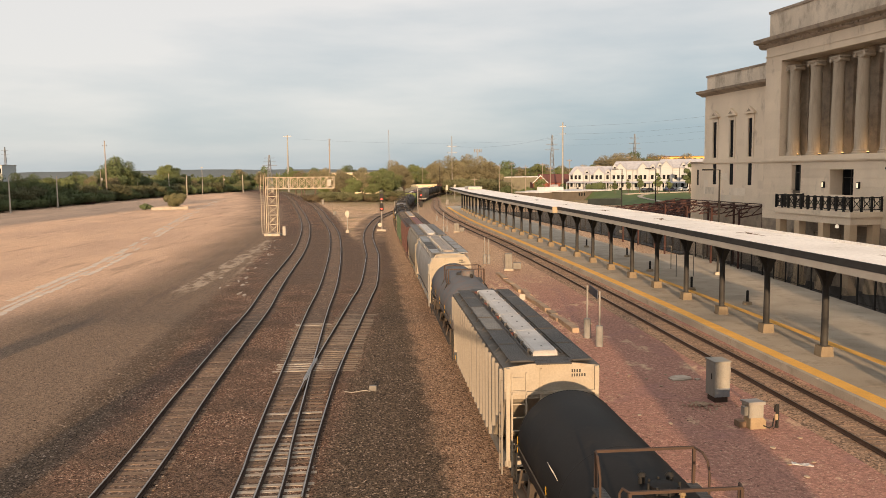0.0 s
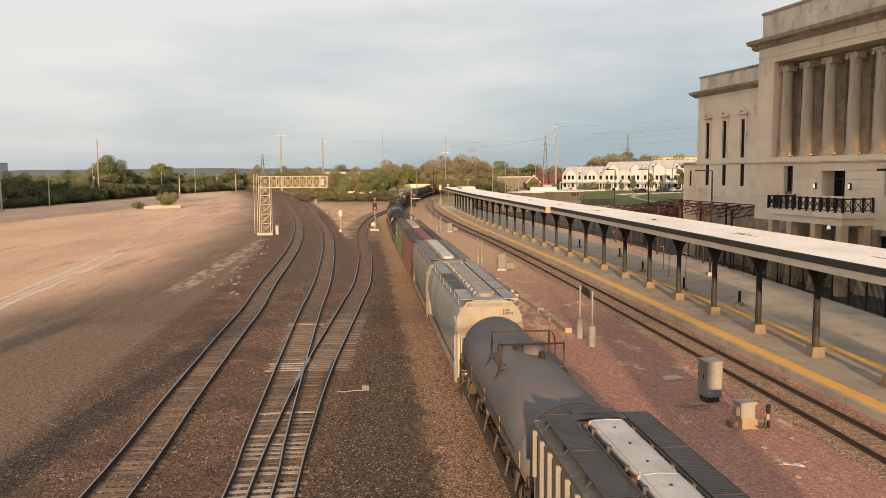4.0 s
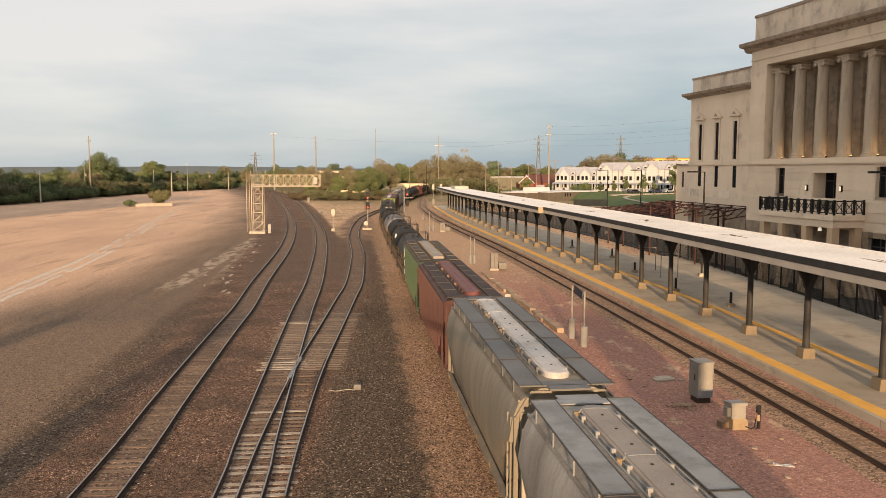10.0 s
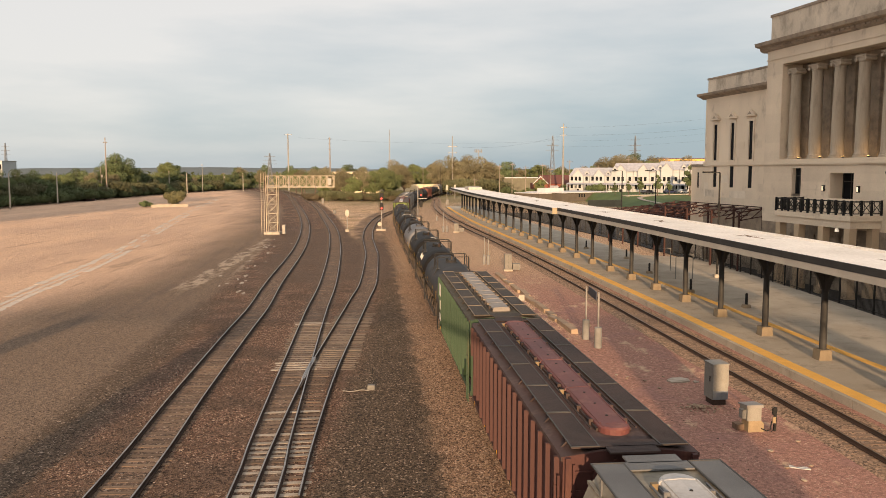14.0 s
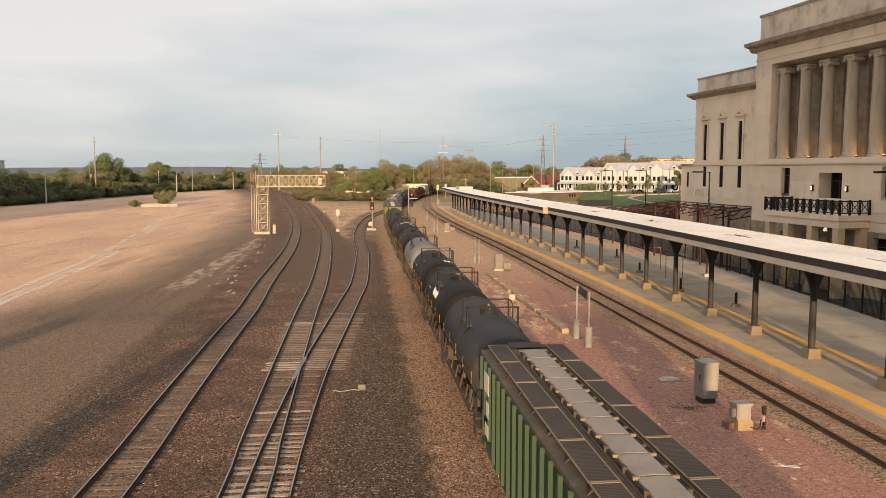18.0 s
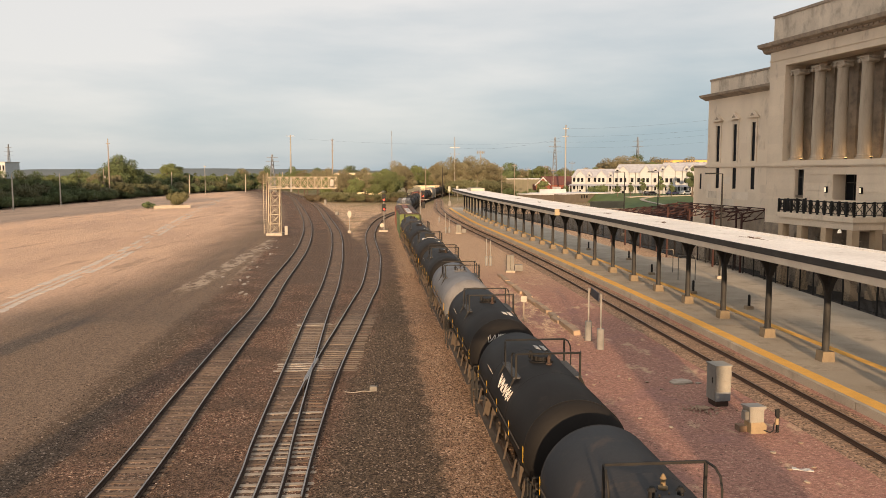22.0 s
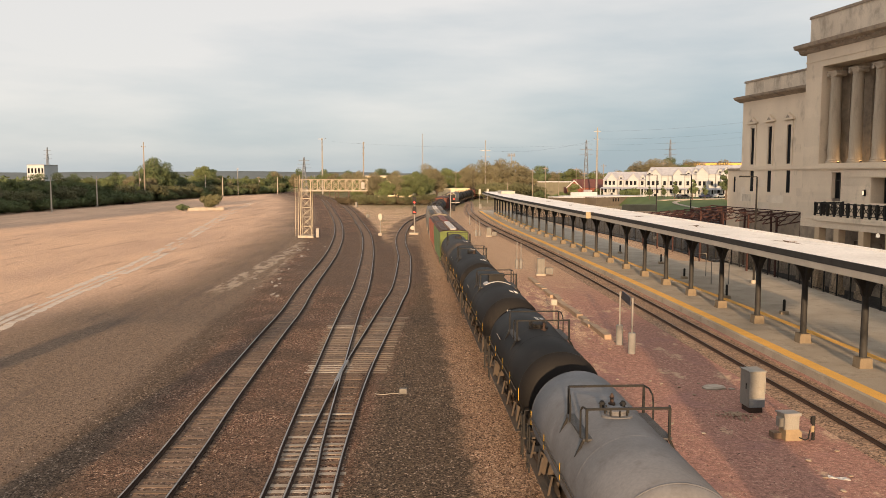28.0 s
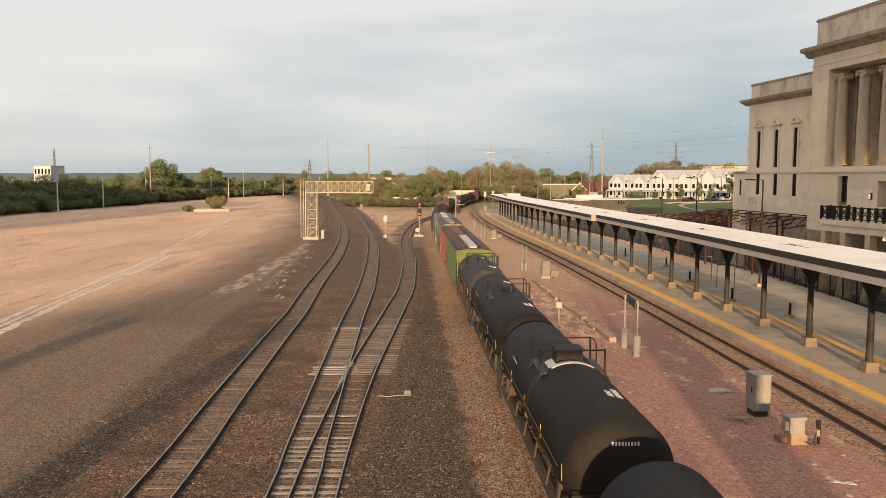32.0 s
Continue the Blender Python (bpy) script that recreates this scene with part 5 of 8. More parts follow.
def hopper(name, label, L, side, roof, walk_mat, hatch, end, ribbed=True, ribs=19, hatch_style="trough", patches=(), edge_mat=None, end_marks=True, rib_mat=None, odd_walk=None):
    """Covered hopper car. Its own y runs along the car, z = 0 is the rail head."""
    car = thing(name, label, "hopper car")
    h, W, E = L / 2, 1.5, 4.05
    ZR = 4.17 if ribbed else 4.38
    if ribbed:
        sec = [(-W, 1.05), (W, 1.05), (W, E), (0.72, ZR), (-0.72, ZR), (-W, E)]
        sil = [(-h, 3.05), (-h, E), (h, E), (h, 3.05), (h - 2.6, 1.05), (-h + 2.6, 1.05)]
        for sx in (-1, 1):
            bm = prism(bmn(), sil, "x", min(sx * W, sx * (W - 0.06)), max(sx * W, sx * (W - 0.06)))
            body = part("side_sheet", bm, side, car)
        for s in (-1, 1):
            bm = bmn()
            prism(bm, [(s * h, 3.05), (s * h, E), (s * (h - 0.05), E), (s * (h - 2.66), 1.05), (s * (h - 2.6), 1.05)], "x", -W + 0.06, W - 0.06)
            part("slope_sheet", bm, end, car)
        part("roof_sheet", prism(bmn(), [(-W - 0.03, E - 0.1), (W + 0.03, E - 0.1), (W + 0.03, E + 0.0), (0.62, ZR), (-0.62, ZR), (-W - 0.03, E + 0.0)], "y", -h, h), roof, car)
        rib = mesh_of("rib", prism(bmn(), [(0, -0.055), (0.11, -0.035), (0.11, 0.035), (0, 0.055)], "z", 1.08, E - 0.1), rib_mat or side)
        for i in range(ribs):
            y = -h + 0.35 + (L - 0.7) * i / (ribs - 1)
            lo = max(0.0, (abs(y) - (h - 2.6)) / 2.6 * 2.0)
            for sx, turn in ((1, 0), (-1, 180)):
                ob = share("rib", rib, body, pose(sx * W, y, 0, 0, 0, turn))
                if lo > 0.05:
                    k = (E - 0.1 - 1.08 - lo) / (E - 0.1 - 1.08)
                    ob.matrix_basis = pose(sx * W, y, (E - 0.1) * (1 - k), 0, 0, turn) @ Matrix.Diagonal((1, 1, k, 1))
    else:
        arc = [(-1.28, 1.05), (-1.48, 1.5), (-1.58, 2.3), (-1.57, 3.0), (-1.47, 3.62), (-1.3, E - 0.02), (-1.02, 4.24), (-0.72, ZR)]
        sec = arc + [(-x, z) for x, z in arc[::-1]]
        bm = bmn()
        rows = []
        for y, k in ((-h, 0.0), (-h + 0.02, 0.0), (-h + 2.2, 1.0), (h - 2.2, 1.0), (h - 0.02, 0.0), (h, 0.0)):
            rows.append([bm.verts.new((x, y, max(z, 1.05 + (1 - k) * 1.9))) for x, z in sec])
        n = len(sec)
        for a, b in zip(rows, rows[1:]):
            for i in range(n):
                try:
                    bm.faces.new((a[i], a[(i + 1) % n], b[(i + 1) % n], b[i]))
                except ValueError:
                    pass
        bm.faces.new(rows[0][::-1])
        bm.faces.new(rows[-1])
        body = part("body", bm, side, car, smooth=True)
        rail = bmn()
        for sx in (-1, 1):
            bar(rail, (sx * 1.31, -h, E), (sx * 1.31, h, E), 0.07)
        part("roof_edge_rail", rail, side, car)
        n_st = 9
        st = mesh_of("walk_bracket", bar(bmn(), (0, 0, E - 0.25), (0, 0, ZR + 0.02), 0.035), walk_mat)
        for i in range(n_st):
            for sx in (-1, 1):
                share("walk_bracket", st, car, Matrix.Translation((sx * 1.3, -h + 0.8 + (L - 1.6) * i / (n_st - 1), 0)))
    # end frames: cap panel, corner posts, sills, ladders
    for s in (-1, 1):
        ef = bmn()
        lo, hi = sorted((s * (h - 0.05), s * (h + 0.02)))
        if ribbed:
            prism(ef, [(-W, 3.3), (W, 3.3), (W, E), (0.72, ZR - 0.02), (-0.72, ZR - 0.02), (-W, E)], "y", lo, hi)
        else:
            prism(ef, [(-1.42, 2.7), (1.42, 2.7), (1.42, 3.55), (1.1, 4.1), (-1.1, 4.1), (-1.42, 3.55)], "y", lo, hi)
        panel = part("end_panel", ef, end, car, "upper end sheet, cream with sunlight in its colour" if end is CREAM else "")
        for sx in (-1, 1):
            po = bmn()
            box(po, sx * 1.4 - 0.06, sx * 1.4 + 0.06, min(s * (h + 0.0), s * (h + 0.12)), max(s * (h + 0.0), s * (h + 0.12)), 0.95, 3.65 if not ribbed else E)
            part("corner_post", po, end, car)
        po = bmn()
        bar(po, (-1.4, s * (h + 0.06), 3.25), (1.4, s * (h + 0.06), 3.25), 0.09)
        bar(po, (-1.4, s * (h + 0.06), 1.0), (1.4, s * (h + 0.06), 1.0), 0.12, 0.2)
        if not ribbed:
            bar(po, (-1.4, s * (h + 0.06), 3.6), (-1.0, s * (h + 0.06), 4.3), 0.07)
            bar(po, (1.4, s * (h + 0.06), 3.6), (1.0, s * (h + 0.06), 4.3), 0.07)
            bar(po, (-1.0, s * (h + 0.06), 4.3), (1.0, s * (h + 0.06), 4.3), 0.07)
        bar(po, (-0.35, s * (h + 0.05), 2.6), (-0.35, s * (h + 0.05), 4.0), 0.08)
        part("end_frame", po, end, car)
        ladder(car, -1.05, s * (h + 0.08), 0.6, 3.9, 0.45, "x", end)
        ladder(car, s * 1.56 if ribbed else s * 1.5, s * (h - 0.35), 0.6, 3.6, 0.45, "y", side)
        part("brake_platform", box(bmn(), -0.55, 0.55, min(s * (h - 0.1), s * (h + 0.32)), max(s * (h - 0.1), s * (h + 0.32)), ZR + 0.02, ZR + 0.06), walk_mat, car)
        part("end_deck", box(bmn(), -1.3, 1.3, min(s * (h - 2.3), s * h), max(s * (h - 2.3), s * h), 0.9, 0.98), UNDER, car)
        coupler(car, s * h, s)
        if end_marks:
            lettering(panel, MARK_DARK if end is CREAM else MARK_WHITE, pose(0.62 * -s if s > 0 else 0.62, s * (h + 0.022), 3.85, 0, 0, 180 if s > 0 else 0), (4, 6), 0.095, 7)
    # sills and hopper bays
    sl = bmn()
    for sx in (-1, 1):
        box(sl, sx * 1.42 - 0.07, sx * 1.42 + 0.07, -h, h, 0.88, 1.08)
    part("side_sill", sl, side, car)
    for k in range(3):
        y = (k - 1) * (L - 5.2) / 3
        bay = bmn()
        a = (L - 5.2) / 6 - 0.1
        v = [bay.verts.new(q) for q in ((-1.25, y - a, 1.05), (1.25, y - a, 1.05), (1.25, y + a, 1.05), (-1.25, y + a, 1.05), (-0.5, y - 0.45, 0.32), (0.5, y - 0.45, 0.32), (0.5, y + 0.45, 0.32), (-0.5, y + 0.45, 0.32))]
        for f in ((0, 1, 5, 4), (1, 2, 6, 5), (2, 3, 7, 6), (3, 0, 4, 7), (4, 5, 6, 7), (0, 3, 2, 1)):
            bay.faces.new([v[i] for i in f])
        b = part("hopper_bay", bay, side, car)
        part("outlet_gate", box(bmn(), -0.65, 0.65, y - 0.5, y + 0.5, 0.24, 0.34), UNDER, b)
    # roof walks, in panels, and hatch covers
    w_in, w_out = (0.68, 1.29) if ribbed else (0.66, 1.3)
    for sx in (-1, 1):
        k = 6 if ribbed else 4
        cuts = [i / k for i in range(k + 1)] if ribbed else [0.0, 0.2, 0.4, 0.6, 1.0]
        for i in range(k):
            y0, y1 = -h + 0.05 + (L - 0.1) * cuts[i], -h + 0.02 + (L - 0.1) * cuts[i + 1]
            a, b = sorted((sx * w_in, sx * w_out))
            surface = odd_walk[0] if odd_walk and sx < 0 and i in odd_walk[1] else walk_mat
            part("roof_walk", box(bmn(), a, b, y0, y1, ZR + 0.03, ZR + 0.065), surface, car)
            rim = bmn()
            for y in (y0 + 0.02, y1 - 0.02):
                bar(rim, (a, y, ZR + 0.066), (b, y, ZR + 0.066), 0.03)
            for x in (a, b):
                bar(rim, (x, y0, ZR + 0.062), (x, y1, ZR + 0.062), 0.028)
            part("walk_rim", rim, edge_mat if edge_mat is EDGE_TAN else WALK_RIM, car)
        for i in range(9 if ribbed else 0):
            y = -h + 0.6 + (L - 1.2) * i / 8
            part("walk_support", bar(bmn(), (sx * (w_out - 0.05), y, ZR + 0.03), (sx * (w_out + 0.12), y, E - 0.02), 0.035), walk_mat, car)
    for y in (-h + 0.26, h - 0.26):
        part("cross_walk", box(bmn(), -w_in + 0.02, w_in - 0.02, y - 0.2, y + 0.2, ZR + 0.028, ZR + 0.06), walk_mat, car)
    n_h = {"flat": 4, "trough": 4}.get(hatch_style, 10)
    span = L - (1.9 if hatch_style == "flat" else 2.5)
    r0 = 0.4 if hatch_style == "flat" else 0.36
    for i in range(n_h):
        y0 = -span / 2 + span * i / n_h
        y1 = y0 + span / n_h - (0.03 if n_h < 6 else 0.1)
        bm = bmn()
        prism(bm, [(-r0, ZR), (r0, ZR), (r0, ZR + 0.13), (r0 - 0.04, ZR + 0.17), (0, ZR + 0.19), (-r0 + 0.04, ZR + 0.17), (-r0, ZR + 0.13)], "y", y0, y1)
        if hatch_style == "trough" and i in (0, n_h - 1):
            lathe(bm, [(r0, 0), (r0, 0.13), (r0 - 0.04, 0.168), (0.05, 0.185)], 18, Matrix.Translation((0, y0 if i == 0 else y1, ZR)))
        if n_h < 6:
            # raised rims along the cover
            for sx in (-1, 1):
                bar(bm, (sx * (r0 - 0.05), y0 + 0.05, ZR + 0.175), (sx * (r0 - 0.05), y1 - 0.05, ZR + 0.175), 0.03)
        hc = part("hatch_cover", bm, hatch, car)
        if hatch_style == "round":
            part("hatch_hinge", bar(bmn(), (-r0 - 0.1, y1 + 0.05, ZR + 0.14), (r0 + 0.1, y1 + 0.05, ZR + 0.14), 0.06), EDGE_TAN, hc, "worn tan hinge bar")
        for sx in (-1, 1):
            if "latch" + walk_mat.name not in SHARED:
                SHARED["latch" + walk_mat.name] = mesh_of("hatch_latch", box(bmn(), -0.05, 0.05, -0.04, 0.04, 0, 0.15), walk_mat)
            for q in ((0.15, 0.5, 0.85) if n_h < 6 else (0.5,)):
                share("hatch_latch", SHARED["latch" + walk_mat.name], hc, Matrix.Translation((sx * (r0 + 0.055), y0 + (y1 - y0) * q, ZR)))
        if n_h < 6:
            for q in (0.18, 0.5, 0.82):
                part("hatch_button", lathe(bmn(), [(0.04, ZR + 0.18), (0.03, ZR + 0.205)], 8, Matrix.Translation((0, y0 + (y1 - y0) * q, 0))), STEEL_BLACK, hc)
            # strap across the joint, and a hinge lug on its end
            sp = prism(bmn(), [(-r0 - 0.04, ZR + 0.02), (r0 + 0.04, ZR + 0.02), (r0 + 0.02, ZR + 0.14), (r0 - 0.04, ZR + 0.18), (0, ZR + 0.2), (-r0 + 0.04, ZR + 0.18), (-r0 - 0.02, ZR + 0.14)], "y", y1 - 0.02, y1 + 0.03)
            part("hatch_strap", sp, walk_mat if hatch is HATCH_TAUPE else hatch, hc)
            part("hinge_lug", box(bmn(), -r0 - 0.16, -r0 - 0.04, y1 - 0.05, y1 + 0.06, ZR + 0.0, ZR + 0.12), RUST_RED if hatch_style == "flat" else KNOB_BRASS, hc, "painted hinge lug")
    cm = bmn()
    for sx in (-1, 1):
        bar(cm, (sx * (r0 + 0.03), -span / 2, ZR + 0.03), (sx * (r0 + 0.03), span / 2, ZR + 0.03), 0.05, 0.09)
        bar(cm, (sx * (r0 + 0.17), -span / 2, ZR + 0.07), (sx * (r0 + 0.17), span / 2, ZR + 0.07), 0.035)
    part("hatch_coaming", cm, walk_mat, car)
    for y0, y1, z0, z1, material, lb in patches:
        part("painted_panel", box(bmn(), -W - 0.135 if ribbed else -1.6, -W - 0.12 if ribbed else -1.585, y0, y1, z0, z1), material, car, lb)
    for i in range(6):
        y = -h + 0.8 + (L - 1.6) * i / 5
        part("reflector", box(bmn(), -1.5, -1.492, y - 0.03, y + 0.03, 0.92, 1.1), SAFETY_YELLOW, car)
    for s in (-1, 1):
        truck(car, s * (h - 1.75))
    return car


def tank_car(name, label, L, paint, R=1.48, marks="nf", style=0, graffiti="", railing=STEEL_BLACK, valve=None, plain=False):
    """Tank car: barrel with dished heads on stub sills, manway and fittings between two railed side platforms."""
    car = thing(name, label, "tank car")
    h, zt = L / 2, 3.92
    zc = zt - R
    my = pose(0, 0, zc, -90, 0, 0)
    k = h - 0.52
    rings = [(0.05, -h), (R * 0.45, -h + 0.06), (R * 0.72, -h + 0.16), (R * 0.87, -h + 0.27), (R * 0.96, -h + 0.4), (R, -k)]
    body = part("barrel", lathe(bmn(), rings + [(R, -k * 0.5), (R, 0), (R, k * 0.5)] + [(r, -z) for r, z in rings[::-1]], 48, my), paint, car, smooth=True)
    for y in (-k, -k * 0.36, k * 0.36, k):
        part("weld_seam", lathe(bmn(), [(R + 0.001, y - 0.025), (R + 0.007, y), (R + 0.001, y + 0.025)], 48, my), paint, body, smooth=True)
    # manway, valves and a safety vent between the platforms
    metal = valve or RAIL_RUST
    if style == 1:
        dm = part("dome", lathe(bmn(), [(0.4, zt - 0.2), (0.38, zt + 0.27), (0.4, zt + 0.28), (0.4, zt + 0.33), (0.22, zt + 0.36)], 22, Matrix.Translation((0.2, -0.25, 0))), TANK_RUSTY, car, "rust-streaked drum over the valves", smooth=True)
        part("valve", lathe(bmn(), [(0.1, zt - 0.1), (0.1, zt + 0.12), (0.05, zt + 0.2)], 10, Matrix.Translation((0.32, -1.05, 0))), STEEL_BLACK, car)
        part("manway_cover", lathe(bmn(), [(0.3, zt - 0.1), (0.3, zt + 0.1), (0.22, zt + 0.14)], 18, Matrix.Translation((-0.1, 0.45, 0))), TANK_DARK, car)
    elif style == 2:
        hb = bmn()
        prism(hb, [(-0.48, zt - 0.3), (0.48, zt - 0.3), (0.44, zt + 0.3), (-0.44, zt + 0.3)], "y", -0.35, 0.5)
        box(hb, -0.5, 0.5, -0.4, 0.55, zt + 0.3, zt + 0.35)
        dm = part("valve_housing", hb, STEEL_BLACK, car, "black box over the valves")
        part("pan_collar", lathe(bmn(), [(R + 0.006, -0.85), (R + 0.012, -0.8), (R + 0.012, -0.45), (R + 0.006, -0.4)], 48, my), STEEL_BLACK, body)
        pan = bmn()
        for w0, w1, y0, y1 in ((-0.5, 0.5, -0.95, -0.72), (-0.55, -0.36, -0.72, 0.1)):
            for i in range(6):
                p0, p1 = w0 + (w1 - w0) * i / 6, w0 + (w1 - w0) * (i + 1) / 6
                v = [pan.verts.new((math.sin(p) * (R + e), y, zc + math.cos(p) * (R + e))) for e in (0.0, 0.03) for p, y in ((p0, y0), (p1, y0), (p1, y1), (p0, y1))]
                for f in ((4, 5, 6, 7), (0, 1, 5, 4), (1, 2, 6, 5), (2, 3, 7, 6), (3, 0, 4, 7)):
                    pan.faces.new([v[q] for q in f])
        part("splash_pan", pan, HATCH_WHITE, car, "white splash pan round the valve box")
    else:
        dm = part("dome", lathe(bmn(), [(0.42, zt - 0.14), (0.4, zt + 0.02), (0.27, zt + 0.03), (0.25, zt + 0.1), (0.28, zt + 0.11), (0.28, zt + 0.15), (0.12, zt + 0.18)], 22), paint, car, smooth=True)
        for i in range(0 if plain else 8):
            w = 6.2832 * i / 8
            part("hold_down_bolt", lathe(bmn(), [(0.025, zt + 0.03), (0.025, zt + 0.19)], 6, Matrix.Translation((math.cos(w) * 0.31, math.sin(w) * 0.31, 0))), STEEL_BLACK, dm)
        for x, y in ((-0.25, 0.55), (0.3, 0.5)):
            part("valve", lathe(bmn(), [(0.07, zt - 0.1), (0.07, zt + 0.12), (0.1, zt + 0.13), (0.04, zt + 0.22)], 10, Matrix.Translation((x, y, 0))), STEEL_BLACK, dm)
        part("safety_vent", lathe(bmn(), [(0.1, zt - 0.04), (0.1, zt + 0.04), (0.05, zt + 0.06), (0.05, zt + 0.18), (0.07, zt + 0.2), (0.02, zt + 0.3)], 10, Matrix.Translation((0.12, -0.62 if marks else 0.95, 0))), metal, car)
    # grated platform each side, hoop rails across the car before and behind the manway
    zp, zr, hw, yy = 3.58, 4.39, 1.04, 1.08
    for sx in (-1, 1):
        a, b = sorted((sx * 0.74, sx * 1.12))
        pl = part("platform", box(bmn(), a, b, -yy, yy, zp, zp + 0.05), GRATE, car, "dark grated platform")
        for y in () if plain else (-0.95, 0.95):
            part("bracket", bar(bmn(), (sx * 1.08, y, zp), (sx * 1.28, y, zp - 0.45), 0.06), STEEL_BLACK, pl)
        for y in (-yy, yy):
            part("rail_post", bar(bmn(), (sx * hw, y, zp), (sx * hw, y, zr), 0.06), railing, pl)
        # returns at the rail ends, bent down towards the ladder opening
        part("rail_return", tube(bmn(), [(sx * hw, yy, zr), (sx * (hw + 0.05), yy - 0.3, zr), (sx * (hw + 0.08), yy - 0.5, zr - 0.12), (sx * (hw + 0.08), yy - 0.6, zr - 0.35), (sx * (hw + 0.08), yy - 0.6, zp)], 0.026), railing, pl)
        part("rail_return", tube(bmn(), [(sx * hw, -yy, zr), (sx * (hw + 0.06), -yy + 0.22, zr), (sx * (hw + 0.09), -yy + 0.3, zr - 0.12), (sx * (hw + 0.09), -yy + 0.3, zp)], 0.026), railing, pl)
        if plain or sx < 0:
            continue
        arc = [radians(46) + math.pi * 0.56 * i / 8 for i in range(9)]
        for y in (-0.2, 0.2):
            part("ladder_rail", tube(bmn(), [(sx * (R + 0.1) * math.sin(w), y, zc + (R + 0.1) * math.cos(w)) for w in arc], 0.025), STEEL_BLACK, car)
        if "rung" not in SHARED:
            SHARED["rung"] = mesh_of("rung", bar(bmn(), (0, -0.2, 0), (0, 0.2, 0), 0.03), STEEL_BLACK)
        for w in arc:
            share("rung", SHARED["rung"], car, Matrix.Translation((sx * (R + 0.1) * math.sin(w), 0, zc + (R + 0.1) * math.cos(w))))
    for y in (-yy, yy):
        part("cross_railing", bar(bmn(), (-hw, y, zr), (hw, y, zr), 0.055), railing, car)
    # sills, bolsters, running board, handrail
    for s in (-1, 1):
        st = bmn()
        box(st, -0.22, 0.22, min(s * (h - 2.6), s * (h + 0.45)), max(s * (h - 2.6), s * (h + 0.45)), 0.72, 1.12)
        part("stub_sill", st, UNDER, car)
        bo = bmn()
        prism(bo, [(-1.45, 1.0), (1.45, 1.0), (1.38, 1.75), (0.8, 1.28), (-0.8, 1.28), (-1.38, 1.75)], "y", s * (h - 1.6) - 0.15, s * (h - 1.6) + 0.15)
        part("bolster", bo, UNDER, car)
        part("end_platform", box(bmn(), -1.45, 1.45, min(s * (h - 0.15), s * (h + 0.45)), max(s * (h - 0.15), s * (h + 0.45)), 1.1, 1.16), UNDER, car)
        ladder(car, -1.45, s * (h + 0.2), 0.4, 1.95, 0.4, "y", STEEL_BLACK, "corner_steps")
        hr = bmn()
        for x in (-1.4, 1.4):
            bar(hr, (x, s * (h + 0.4), 1.12), (x, s * (h + 0.4), 2.1), 0.035)
        bar(hr, (-1.4, s * (h + 0.4), 2.1), (1.4, s * (h + 0.4), 2.1), 0.035)
        part("end_handrail", hr, STEEL_BLACK, car)
        coupler(car, s * (h + 0.3), s)
        truck(car, s * (h - 1.6), not plain)
    for sx in (-1, 1):
        rb = bmn()
        box(rb, sx * 1.5 - 0.09, sx * 1.5 + 0.09, -h + 0.3, h - 0.3, 1.1, 1.14)
        for i in range(7):
            y = -h + 0.6 + (L - 1.2) * i / 6
            bar(rb, (sx * 1.5, y, 1.1), (sx * (R - 0.1), y, zc - 0.75), 0.06)
        part("running_board", rb, UNDER, car)
        part("handrail", bar(bmn(), (sx * (R + 0.07), -h + 0.8, zc + 0.05), (sx * (R + 0.07), h - 0.8, zc + 0.05), 0.03), UNDER, car)
    part("outlet_valve", lathe(bmn(), [(0.18, 0.55), (0.25, 1.0), (0.3, 1.1)], 12), UNDER, car)
    if marks:
        # top lettering runs along the car, right of the crown
        for y, n1 in [q for q, key in (((-k * 0.62, 9), "n"), ((k * 0.52, 8), "f")) if key in marks]:
            w = radians(14)
            m = Matrix.Translation((math.sin(w) * (R + 0.008), y - 0.7, zc + math.cos(w) * (R + 0.008))) @ Matrix.Rotation(radians(90), 4, "Z") @ Matrix.Rotation(radians(-90) + w, 4, "X")
            lettering(body, MARK_WHITE, m, (4, n1 - 3), 0.19, 3)
        w = radians(-66)
        m = Matrix.Translation((math.sin(w) * (R + 0.008), k * 0.5, zc + math.cos(w) * (R + 0.008))) @ Matrix.Rotation(radians(-90), 4, "Z") @ Matrix.Rotation(w + radians(90), 4, "X")
        lettering(body, MARK_WHITE, m, (4, 6), 0.22, 5)
        if "n" in marks:
            lettering(body, MARK_WHITE, Matrix.Translation((-0.3, -h + 0.085, zc + R * 0.55)), (9,), 0.1, 9)
    if graffiti:
        scrawl(body, R, zc, k, h, graffiti)
    for i in range(0 if plain else 5):
        y = -k + 2 * k * i / 4
        part("reflector", box(bmn(), -R - 0.012, -R - 0.004, y - 0.03, y + 0.03, zc - 0.25, zc + 0.2), SAFETY_YELLOW, car)
    return car


